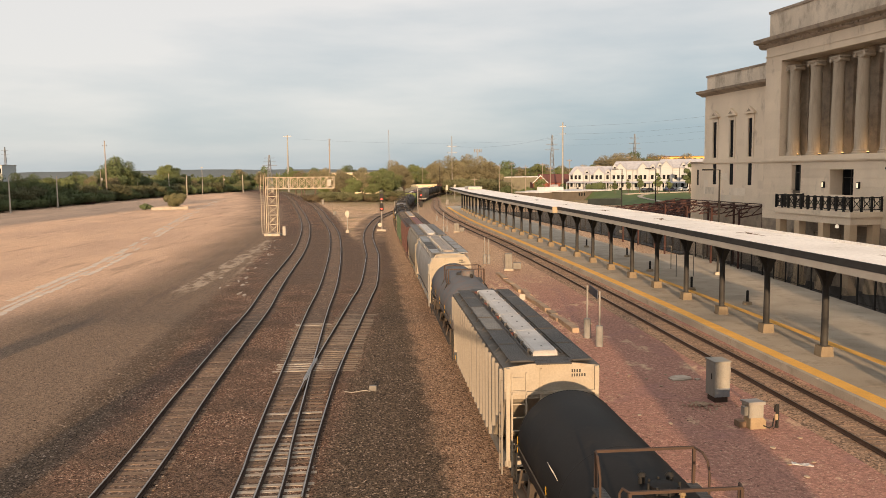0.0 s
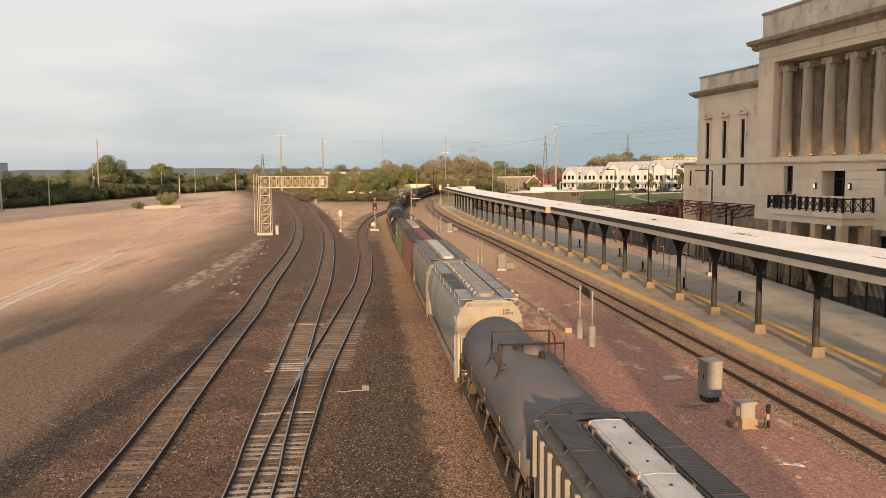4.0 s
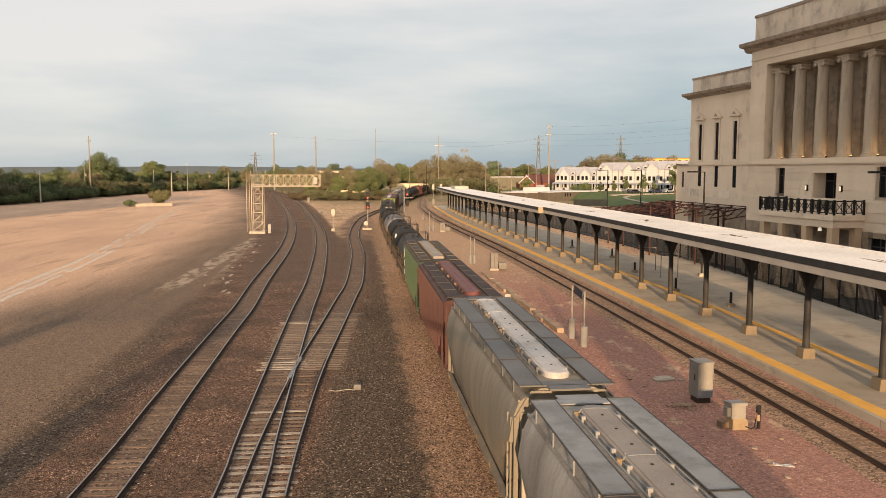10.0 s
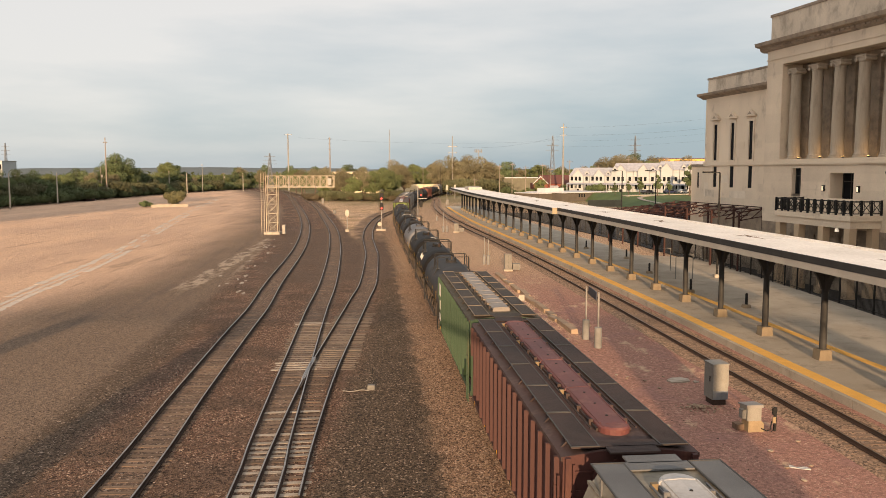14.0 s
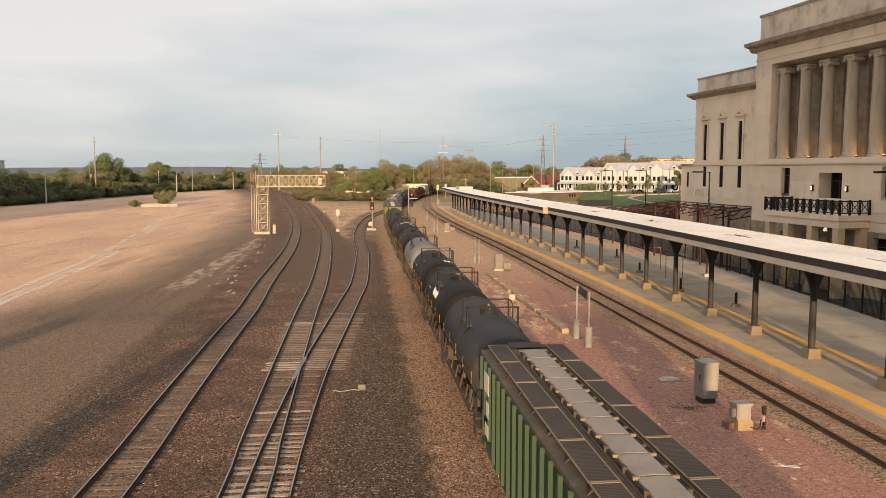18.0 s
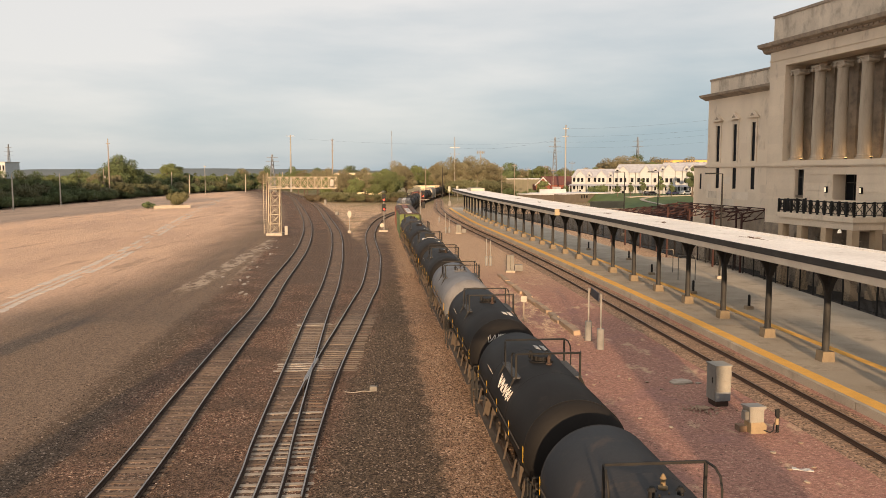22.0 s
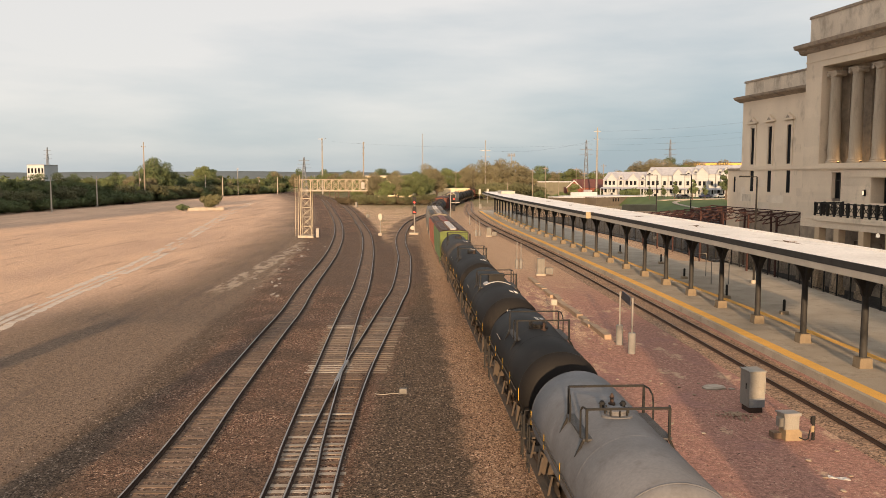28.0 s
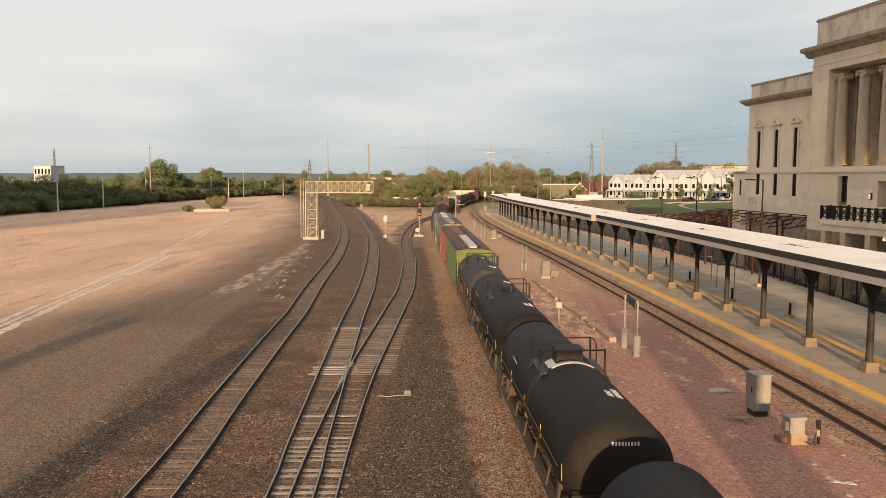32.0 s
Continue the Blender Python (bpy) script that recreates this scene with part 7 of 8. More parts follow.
# ---- houses and distant buildings ----
def build_houses():
    WHITE = mat("white_siding", (0.42, 0.445, 0.46), (0.35, 0.37, 0.385), 0.8, scale=0.6, fine=10, stretch=(0.3, 0.3, 6), bump=0.1)
    SHINGLE = mat("pale_grey_shingle", (0.36, 0.375, 0.415), (0.29, 0.3, 0.335), 0.85, scale=1, fine=8)
    rnd = random.Random(5)
    base = 2.75
    for i in range(6):
        x, y = 55 + i * 7.0, 312 - i * 5.2
        ang = -36
        hs = 7.6 + (1.7 if i > 1 else 0) + (0.5 if i > 3 else 0)
        t = thing("townhouse", "white clapboard townhouse with gabled dormer and porch", "house", pose(x, y, base, 0, 0, ang), "row of townhouses")
        w, d = 8.4, 9.0
        part("wall", box(bmn(), -w / 2, w / 2, -d / 2, d / 2, -1.5, hs - 1.6), WHITE, t)
        part("roof", prism(bmn(), [(-d / 2 - 0.4, hs - 1.7), (d / 2 + 0.4, hs - 1.7), (0, hs + 1.4)], "x", -w / 2 - 0.1, w / 2 + 0.1), SHINGLE, t)
        g = part("gable", prism(bmn(), [(-2.1, 0), (2.1, 0), (2.1, hs - 1.4), (0, hs + 0.8), (-2.1, hs - 1.4)], "y", -d / 2 - 1.1, -d / 2 + 2.5), WHITE, t)
        part("gable_roof", prism(bmn(), [(-2.5, hs - 1.75), (-2.3, hs - 1.75), (0, hs + 0.72), (2.3, hs - 1.75), (2.5, hs - 1.75), (0, hs + 1.0)], "y", -d / 2 - 1.4, -d / 2 + 2.6), SHINGLE, t)
        for cx in (-3.1, -0.8, 0.8, 3.1):
            for z in (1.2, 4.1):
                yy = -d / 2 - (1.12 if abs(cx) < 2 else 0.02)
                wd = part("window", box(bmn(), cx - 0.5, cx + 0.5, yy - 0.05, yy, z, z + 1.5), GLASS_DARK, t)
                part("window_frame", wall_with_holes(bmn(), cx - 0.62, cx + 0.62, z - 0.12, z + 1.62, [(cx - 0.5, cx + 0.5, z, z + 1.5)], yy - 0.09, yy), WHITE, wd)
        part("porch_roof", prism(bmn(), [(-d / 2 - 2.9, 2.7), (-d / 2 - 1.1, 3.3), (-d / 2 - 1.1, 2.7)], "x", -w / 2, w / 2), SHINGLE, t)
        for cx in (-3.8, 0, 3.8):
            part("porch_post", box(bmn(), cx - 0.12, cx + 0.12, -d / 2 - 2.8, -d / 2 - 2.56, -1.2, 2.7), WHITE, t)
        part("garage_door", box(bmn(), 1.9, 3.9, -d / 2 - 0.06, -d / 2, -1.2, 1.0), SHINGLE, t)
        part("front_door", box(bmn(), -0.45, 0.45, -d / 2 - 1.17, -d / 2 - 1.1, -1.2, 0.95), STEEL_BLACK, t)
        dx = rnd.choice((-3.0, 3.0))
        part("dormer", prism(bmn(), [(dx - 0.9, hs - 1.9), (dx + 0.9, hs - 1.9), (dx + 0.9, hs - 0.7), (dx, hs + 0.25), (dx - 0.9, hs - 0.7)], "y", -d / 2 + 0.5, -d / 2 + 3.4), WHITE, t)
        part("dormer_roof", prism(bmn(), [(dx - 1.15, hs - 0.95), (dx, hs + 0.28), (dx + 1.15, hs - 0.95), (dx, hs + 0.48)], "y", -d / 2 + 0.3, -d / 2 + 3.6), SHINGLE, t)
        part("dormer_window", box(bmn(), dx - 0.4, dx + 0.4, -d / 2 + 0.44, -d / 2 + 0.5, hs - 1.7, hs - 0.75), GLASS_DARK, t)
        part("end_window", box(bmn(), -w / 2 - 0.05, -w / 2, -1.2, -0.2, 4.0, 5.5), GLASS_DARK, t)

    def block(name, label, x0, x1, y0, y1, z1, wall, roof, windows=0, rows=1, z0=-0.1, group=""):
        t = thing(name, label, "building", pose((x0 + x1) / 2, (y0 + y1) / 2, 0))
        w, d = (x1 - x0) / 2, (y1 - y0) / 2
        part("wall", box(bmn(), -w, w, -d, d, z0, z1), wall, t)
        part("roof", box(bmn(), -w - 0.3, w + 0.3, -d - 0.3, d + 0.3, z1, z1 + 0.35), roof, t)
        for i in range(windows):
            for r in range(rows):
                cx = -w + (i + 0.5) * 2 * w / windows
                z = z0 + (z1 - z0) * (r + 0.35) / rows
                part("window", box(bmn(), cx - 0.3 * w / windows - 0.3, cx + 0.3 * w / windows + 0.3, -d - 0.06, -d, z, z + (z1 - z0) * 0.4 / rows), GLASS_DARK, t)
        return t

    TANW = mat("tan_block_wall", (0.1, 0.088, 0.072), (0.08, 0.07, 0.058), 0.9, scale=0.5, fine=6)
    OLIVE = mat("olive_panel_wall", (0.14, 0.135, 0.10), (0.11, 0.105, 0.08), 0.9, scale=0.5, fine=6)
    BRICK = mat("red_brick_wall", (0.19, 0.065, 0.045), (0.14, 0.05, 0.04), 0.9, scale=0.8, fine=8)
    OCHRE = mat("ochre_wall", (0.62, 0.40, 0.12), (0.54, 0.34, 0.1), 0.9, scale=0.3, fine=4)
    CREAMW = mat("cream_wall", (0.58, 0.50, 0.34), (0.5, 0.43, 0.3), 0.9, scale=0.4, fine=5)
    FLATROOF = mat("pale_flat_roof", (0.5, 0.51, 0.53), (0.42, 0.43, 0.45), 0.8, scale=0.3, fine=5)
    DARKROOF = mat("grey_flat_roof", (0.33, 0.33, 0.34), (0.27, 0.27, 0.28), 0.85, scale=0.3, fine=4)
    lb = thing("low_building", "low brown flat-roofed building with a pale roof and roof plant", "building", pose(41, 275, 0, 0, 0, 38))
    part("wall", box(bmn(), 0, 25, 0, 17, -0.1, 2.9), TANW, lb)
    part("roof", box(bmn(), -0.4, 25.4, -0.4, 17.4, 2.9, 3.2), FLATROOF, lb, "pale flat roof")
    part("annexe", box(bmn(), -6, 0, 5, 17, -0.1, 2.7), TANW, lb)
    part("annexe_roof", box(bmn(), -6.3, -0.4, 4.7, 17.3, 2.7, 2.95), FLATROOF, lb)
    part("roof_plant", box(bmn(), -0.2, 9, 8, 12, 3.2, 4.5), FLATROOF, lb, "white roof plant housing")
    part("flue", box(bmn(), 5.2, 7.4, 9, 11, 4.5, 5.3), DARKROOF, lb)
    for k in range(3):
        part("window", box(bmn(), 8.2 + 1.3 * k, 8.8 + 1.3 * k, -0.06, 0.0, 1.4, 2.5), GLASS_DARK, lb)
    solo("retaining_wall", box(bmn(), 43, 53, 237, 238, -0.1, 1.9), OLIVE, "olive-grey retaining wall", "wall", kind="structure")
    t = block("long_shed", "long pale-roofed shed with olive walls", 22, 75, 380, 400, 7.2, OLIVE, FLATROOF, 0, 1)
    g = thing("gabled_building", "red brick building with white gable and dark red roof", "building", pose(48, 352, 0))
    part("wall", box(bmn(), -9, 13, -6, 6, -0.1, 5.2), BRICK, g)
    part("roof", prism(bmn(), [(-6.6, 5.1), (6.6, 5.1), (0, 8.8)], "x", -6, 13.4), mat("dark_red_roof", (0.11, 0.045, 0.04), (0.09, 0.04, 0.035), 0.9, scale=0.5, fine=6), g)
    part("gable", prism(bmn(), [(-9.0, 0), (-3.0, 0), (-3.0, 5.2), (-6.0, 8.0), (-9.0, 5.2)], "y", -7.2, -5.0), BRICK, g)
    part("gable_trim", prism(bmn(), [(-9.6, 4.9), (-9.2, 4.9), (-6.0, 7.9), (-2.8, 4.9), (-2.4, 4.9), (-6.0, 8.5)], "y", -7.4, -7.0), WHITE, g)
    for cx in (2, 6, 10):
        part("window", box(bmn(), cx - 0.8, cx + 0.8, -6.06, -6.0, 1.6, 3.6), GLASS_DARK, g)
    block("ochre_apartments", "ochre apartment block with red roof edges", 150, 205, 560, 590, 19, OCHRE, RUST_RED, 12, 4)
    block("ochre_apartments", "tan apartment block beyond the houses", 128, 150, 570, 592, 17, TANW, RUST_RED, 6, 4)
    # cream signal tower and pale plant behind the clump
    c = thing("lineside_tower", "cream square tower with a dark opening", "tower", pose(-18.5, 362, 0))
    part("wall", box(bmn(), -2.4, 2.4, -2.2, 2.2, -0.1, 9.4), CREAMW, c)
    part("roof", box(bmn(), -2.7, 2.7, -2.5, 2.5, 9.4, 9.8), DARKROOF, c)
    part("window", box(bmn(), -0.9, 0.9, -2.26, -2.2, 5.2, 8.2), GLASS_DARK, c)
    part("annexe", box(bmn(), 2.4, 16, -2.0, 6, -0.1, 4.6), CREAMW, c)
    block("pale_warehouse", "pale multi-storey building behind trees", -52, -30, 380, 395, 10.0, CREAMW, DARKROOF, 6, 3)
    block("white_silo_block", "white concrete block with tall windows beyond the woods", -335, -322, 590, 610, 18.0, WHITE, PALE_CONC, 5, 2)
    s = thing("lineside_shed", "small red-brown shed at the wood edge", "shed", pose(-126.5, 286, 0, 0, 0, 70))
    part("wall", box(bmn(), -2.2, 2.2, -1.5, 1.5, -0.1, 2.5), OLD_RED, s)
    part("roof", prism(bmn(), [(-1.9, 2.4), (1.9, 2.4), (0, 3.1)], "x", -2.5, 2.5), DARKROOF, s)
    part("door", box(bmn(), -0.5, 0.5, -1.55, -1.5, 0, 2.0), STEEL_BLACK, s)


# ---- masts, poles, wires ----
def pole(x, y, h, label, name="utility_pole", material=WOOD_POLE, r=0.16, arms=(), lamp=False, z=0.0, tank=False):
    t = thing(name, label, "pole", pose(x, y, z))
    part("shaft", rod(bmn(), (0, 0, -0.3), (0, 0, h), r, r * 0.6, 8), material, t)
    for za, w in arms:
        part("crossarm", box(bmn(), -w / 2, w / 2, -0.08, 0.08, za - 0.1, za + 0.1), material, t)
        for q in (-0.45, 0.45):
            part("insulator", lathe(bmn(), [(0.07, za + 0.1), (0.1, za + 0.2), (0.05, za + 0.35)], 8, Matrix.Translation((q * w, 0, 0))), STEEL_BLACK, t)
    if lamp:
        part("lamp_head", box(bmn(), -0.5, 0.5, -0.3, 0.3, h - 0.1, h + 0.25), GALV, t)
    if tank:
        part("transformer", lathe(bmn(), [(0.3, h * 0.68), (0.3, h * 0.68 + 1.0)], 10, Matrix.Translation((0.45, 0, 0))), GALV, t)
    return t


def pylon(x, y, h, w, label):
    t = thing("lattice_pylon", label, "pylon", pose(x, y, 0))
    bm = bmn()
    k = 9
    for sx in (-1, 1):
        for sy in (-1, 1):
            bar(bm, (sx * w, sy * w, 0), (sx * w * 0.12, sy * w * 0.12, h), 0.22)
    for i in range(k):
        a, b = 1 - 0.88 * i / k, 1 - 0.88 * (i + 1) / k
        za, zb = h * i / k, h * (i + 1) / k
        for sy in (-1, 1):
            bar(bm, (-w * a, sy * w * a, za), (w * b, sy * w * b, zb), 0.13)
            bar(bm, (w * a, sy * w * a, za), (-w * b, sy * w * b, zb), 0.13)
    part("lattice", bm, PYLON, t)
    for i, z in enumerate((0.72, 0.82, 0.92)):
        ww = 2.4 + w * (0.9 - 0.3 * i)
        part("arm", bar(bmn(), (-ww, 0, h * z), (ww, 0, h * z), 0.22), PYLON, t)
    return t


def build_poles():
    for x, y, h in ((-123.1, 257.1, 10.0), (-130.7, 345.4, 10.2), (-131, 386, 10.6), (-121.6, 383, 9.8), (-109, 440, 9.6), (-119.5, 222, 10)):
        pole(x, y, h, "bare pale wooden pole at the lot edge", material=POLE_PALE, r=0.24)
    pole(-130.4, 312.7, 23.5, "tall slim pole with small fittings", r=0.3, arms=((21.5, 1.6),))
    pole(-132.0, 311.5, 12.0, "short pole with a meter box", tank=True)
    pole(-116.2, 390, 13.4, "lamp pole at the lot edge", lamp=True, material=GALV)
    pole(-120.5, 444, 9.8, "pole with a transformer", tank=True, arms=((9.2, 2.0),))
    pole(-84.4, 442, 31, "tall pale steel line pole", material=GALV, r=0.5, arms=((30.3, 4.5),))
    pole(-62.0, 445, 29, "tall rust-brown line pole", r=0.4, arms=((28.2, 1.6), (25.5, 1.4), (22.5, 1.4)))
    pole(-31.5, 480, 35, "thin tall grey radio mast", "radio_mast", GALV, 0.22)
    pole(4.4, 360, 26, "line pole with crossarms", arms=((21.5, 4.2), (18.6, 4.2)), material=GALV, r=0.25)
    pole(-1.0, 331, 12.5, "dark slim lineside pole", material=STEEL_BLACK, r=0.2)
    pole(-8.5, 352, 13, "line pole behind the train", arms=((11.5, 3.0),))
    a = pole(19, 430, 21.8, "antenna pole with panel cluster", "antenna_pole", GALV, 0.34)
    for i in range(5):
        part("panel", box(bmn(), -1.9 + i * 0.88, -1.5 + i * 0.88, -0.15, 0.15, 20.3, 22.0), LINESIDE, a)
    part("panel_mount", bar(bmn(), (-2.0, 0.2, 21.0), (2.1, 0.2, 21.0), 0.16), LINESIDE, a)
    for x, y, h in ((22.5, 318, 13), (33, 320, 12.5), (28.5, 330, 14), (40, 322, 13.5), (52, 330, 15), (60, 345, 13), (68, 352, 13), (76, 330, 16), (92, 330, 16), (45, 335, 12), (12, 300, 8)):
        pole(x, y, h, "wooden utility pole among low buildings", arms=((h - 0.8, 2.2),))
    pole(47.5, 318, 29, "tall steel line pole with short arms", material=GALV, r=0.38, arms=((27.5, 2.4), (24.5, 2.4)))
    pylon(64, 470, 31, 1.7, "grey lattice transmission pylon")
    pylon(112, 470, 31, 1.3, "grey lattice transmission pylon")
    pylon(-92, 430, 20, 1.6, "slim grey lattice tower")
    pylon(-346, 640, 33, 1.5, "grey lattice pylon beyond the silos")
    for x, y, hh in ((29.0, 130, 10.4), (31.8, 120, 10.4), (26.0, 75.5, 10.2), (30.6, 52.6, 10.2)):
        t = thing("street_lamp", "dark steel lamp post with flat arm", "street lamp", pose(x, y, 0))
        part("shaft", rod(bmn(), (0, 0, -0.2), (0, 0, hh), 0.1, 0.075, 8), STEEL_BLACK, t)
        part("arm", bar(bmn(), (0, 0, hh), (-0.9, 0, hh), 0.07), STEEL_BLACK, t)
        part("lamp_head", box(bmn(), -1.6, -0.7, -0.18, 0.18, hh - 0.05, hh + 0.1), STEEL_BLACK, t)
        part("base", box(bmn(), -0.28, 0.28, -0.28, 0.28, -0.1, 0.6), PALE_CONC, t)
    # overhead lines
    for k, (p, q) in enumerate((((47.5, 318, 27.5), (140, 300, 36)), ((47.5, 318, 24.5), (140, 300, 32)), ((64, 470, 28), (170, 430, 34)), ((64, 470, 25), (170, 430, 30)), ((64, 470, 28), (-84, 470, 30)), ((4.4, 360, 21.5), (47.5, 318, 24.5)))):
        bm = tube(bmn(), [Vector(p).lerp(Vector(q), i / 24) - Vector((0, 0, 8.8 * i / 24 * (1 - i / 24))) for i in range(25)], 0.02, 3)
        solo("overhead_wire", bm, STEEL_BLACK, "thin sagging overhead power wire", "wire")


# ---- signals, gantry, lineside boxes ----
def build_signals():
    g = thing("signal_gantry", "pale lattice signal gantry cantilevered over the west tracks", "signal gantry", pose(-28.2, 133.2, 0))
    for sx in (-0.9, 0.9):
        for sy in (-0.7, 0.7):
            part("leg", bar(bmn(), (sx, sy, 0), (sx, sy, 9.6), 0.11), GANTRY, g)
    for i in range(6):
        z0, z1 = 0.3 + i * 1.55, 0.3 + (i + 1) * 1.55
        for sy in (-0.7, 0.7):
            bm = bmn()
            bar(bm, (-0.9, sy, z0), (0.9, sy, z1), 0.05)
            bar(bm, (0.9, sy, z0), (-0.9, sy, z1), 0.05)
            bar(bm, (-0.9, sy, z1), (0.9, sy, z1), 0.06)
            part("tower_brace", bm, GANTRY, g)
    part("footing", box(bmn(), -1.3, 1.3, -1.1, 1.1, -0.1, 0.35), PALE_CONC, g)
    for sy in (-0.7, 0.7):
        for z in (7.75, 9.6):
            part("chord", bar(bmn(), (-0.9, sy, z), (10.3, sy, z), 0.12), GANTRY, g)
        for i in range(8):
            x0, x1 = 0.9 + i * 1.17, 0.9 + (i + 1) * 1.17
            bm = bmn()
            bar(bm, (x0, sy, 7.75), (x1, sy, 9.6), 0.065)
            bar(bm, (x0, sy, 9.6), (x1, sy, 7.75), 0.065)
            bar(bm, (x1, sy, 7.75), (x1, sy, 9.6), 0.08)
            part("truss_panel", bm, GANTRY, g)
    part("walkway", box(bmn(), -0.9, 10.3, -0.65, 0.65, 7.8, 7.86), GALV, g)
    part("equipment_box", box(bmn(), 9.3, 9.9, -0.85, -0.75, 8.1, 9.2), ALU_BOX, g)
    bm = bmn()
    for sx in (-0.95, 1.5):
        bar(bm, (sx, -0.7, 9.6), (sx, -0.7, 10.4), 0.05)
    part("handrail", bm, GANTRY, g)
    lad = bmn()
    for sx in (-1.7, -1.2):
        bar(lad, (sx, -0.75, 0.2), (sx, -0.75, 10.0), 0.06)
    for i in range(26):
        bar(lad, (-1.7, -0.75, 0.4 + i * 0.37), (-1.2, -0.75, 0.4 + i * 0.37), 0.03)
    part("ladder", lad, GANTRY, g)
    part("case", box(bmn(), 1.6, 2.1, -0.3, 0.3, 0, 1.5), ALU_BOX, g)
    RED = glow("red_signal_lamp", (1.0, 0.03, 0.02), 1.3)
    WHITEL = mat("white_target", (0.36, 0.34, 0.29), (0.31, 0.29, 0.25), 0.6, scale=2, fine=15, bump=0)

    def head(t, x, z, lit):
        h = part("signal_head", prism(bmn(), [(x - 0.32, z - 0.75), (x + 0.32, z - 0.75), (x + 0.36, z), (x + 0.3, z + 0.6), (x - 0.3, z + 0.6), (x - 0.36, z)], "y", -0.2, -0.05), STEEL_BLACK, t)
        for i, dz in enumerate((0.3, -0.05, -0.4)):
            part("lens", lathe(bmn(), [(0.15, 0), (0.14, 0.05)], 12, Matrix.Translation((x, -0.2, z + dz)) @ pose(0, 0, 0, 90, 0, 0)), RED if (lit and i == 2) else STEEL_BLACK, h)
        return h

    t = thing("signal_mast", "two-headed lineside signal showing red", "signal", pose(-10.7, 141, 0))
    part("mast", rod(bmn(), (0, 0, 0), (0, 0, 6.2), 0.09, n=8), GALV, t)
    head(t, 0, 4.3, True)
    head(t, 0, 6.0, True)
    part("footing", box(bmn(), -0.9, 0.7, -0.5, 0.5, -0.1, 0.3), PALE_CONC, t)
    part("white_disc", lathe(bmn(), [(0.02, -0.05), (0.38, -0.03), (0.38, 0.03), (0.02, 0.05)], 16, Matrix.Translation((-0.35, -0.2, 1.1)) @ pose(0, 0, 0, 90, 0, 0)), WHITEL, t)
    t = thing("signal_mast", "bracket signal mast with two dark heads", "signal", pose(-5.4, 176, 0))
    part("mast", rod(bmn(), (0, 0, 0), (0, 0, 7.2), 0.11, n=8), GALV, t)
    part("bracket", bar(bmn(), (0, 0, 4.4), (2.0, 0, 4.4), 0.12), GALV, t)
    head(t, 0.7, 5.6, True)
    head(t, 0.7, 3.3, False)
    part("footing", box(bmn(), -0.5, 0.5, -0.5, 0.5, -0.1, 0.3), PALE_CONC, t)
    t = thing("target_marker", "white oval target on a pale mast", "marker", pose(-16.4, 137.9, 0))
    part("mast", rod(bmn(), (0, 0, 0), (0, 0, 3.0), 0.08, n=8), GALV, t)
    part("target", prism(bmn(), [(0.36 * math.cos(a * 0.524), 3.2 + 0.62 * math.sin(a * 0.524)) for a in range(12)], "y", -0.1, 0.05), WHITEL, t)
    part("footing", box(bmn(), -0.3, 0.3, -0.3, 0.3, -0.1, 0.4), PALE_CONC, t)
    for x, y, h in ((-26.5, 197, 0.8), (-13.5, 232, 1.9), (-39, 262, 1.6), (1.5, 250, 1.6)):
        solo("relay_box", box(bmn(), -0.4, 0.4, -0.3, 0.3, -0.05, h), LINESIDE, "small grey lineside relay box", "relay box", pose(x, y, 0))
    # signals at the far end of the platform track
    for x, y in ((1.6, 290), (4.6, 300)):
        t = thing("signal_mast", "distant lineside signal with white backing", "signal", pose(x, y, 0))
        part("mast", rod(bmn(), (0, 0, 0), (0, 0, 5.5), 0.1, n=6), GALV, t)
        part("signal_head", box(bmn(), -0.4, 0.4, -0.15, 0.15, 3.6, 5.4), WHITEL, t)
    # paired pipes and cabinets between freight line and platform track
    for x, y, h in ((4.66, 89.2, 3.0), (5.1, 89.0, 2.8), (0.13, 137, 3.4), (0.75, 137.3, 2.6), (-1.2, 168, 2.0)):
        t = thing("marker_post", "pale steel marker post in a concrete sleeve", "post", pose(x, y, 0), "marker posts")
        part("shaft", rod(bmn(), (0, 0, 0.3), (0, 0, h), 0.05, n=8), GALV, t)
        part("sleeve", lathe(bmn(), [(0.17, -0.1), (0.17, 1.0), (0.14, 1.05)], 10), SLEEVE, t)
    for x, y, w, h in ((6.83, 83.3, 0.75, 1.75), (2.34, 136.7, 0.8, 1.5)):
        t = thing("relay_cabinet", "grey steel relay cabinet on a plinth", "cabinet", pose(x, y, 0))
        part("body", box(bmn(), -w / 2, w / 2, -0.35, 0.35, 0.15, h), LINESIDE, t)
        part("plinth", box(bmn(), -w / 2 - 0.1, w / 2 + 0.1, -0.45, 0.45, -0.05, 0.15), PALE_CONC, t)
        part("side_box", box(bmn(), w / 2 + 0.1, w / 2 + 0.9, -0.3, 0.3, 0.1, 0.75), LINESIDE, t)
        part("door_seam", box(bmn(), -0.01, 0.01, -0.355, -0.35, 0.25, h - 0.1), STEEL_BLACK, t)
    CASE = mat("pale_cabinet_paint", (0.25, 0.245, 0.22), (0.2, 0.196, 0.178), 0.55, 0.1, scale=1.4, fine=20, bump=0.03, stain=(0.22, 0.19, 0.15))
    t = thing("relay_cabinet", "tall two-tone aluminium relay cabinet on red dirt", "cabinet", pose(12.25, 35.2, 0, 0, 0, 8))
    part("body", box(bmn(), -0.36, 0.36, -0.42, 0.42, 0.22, 1.78), CASE, t)
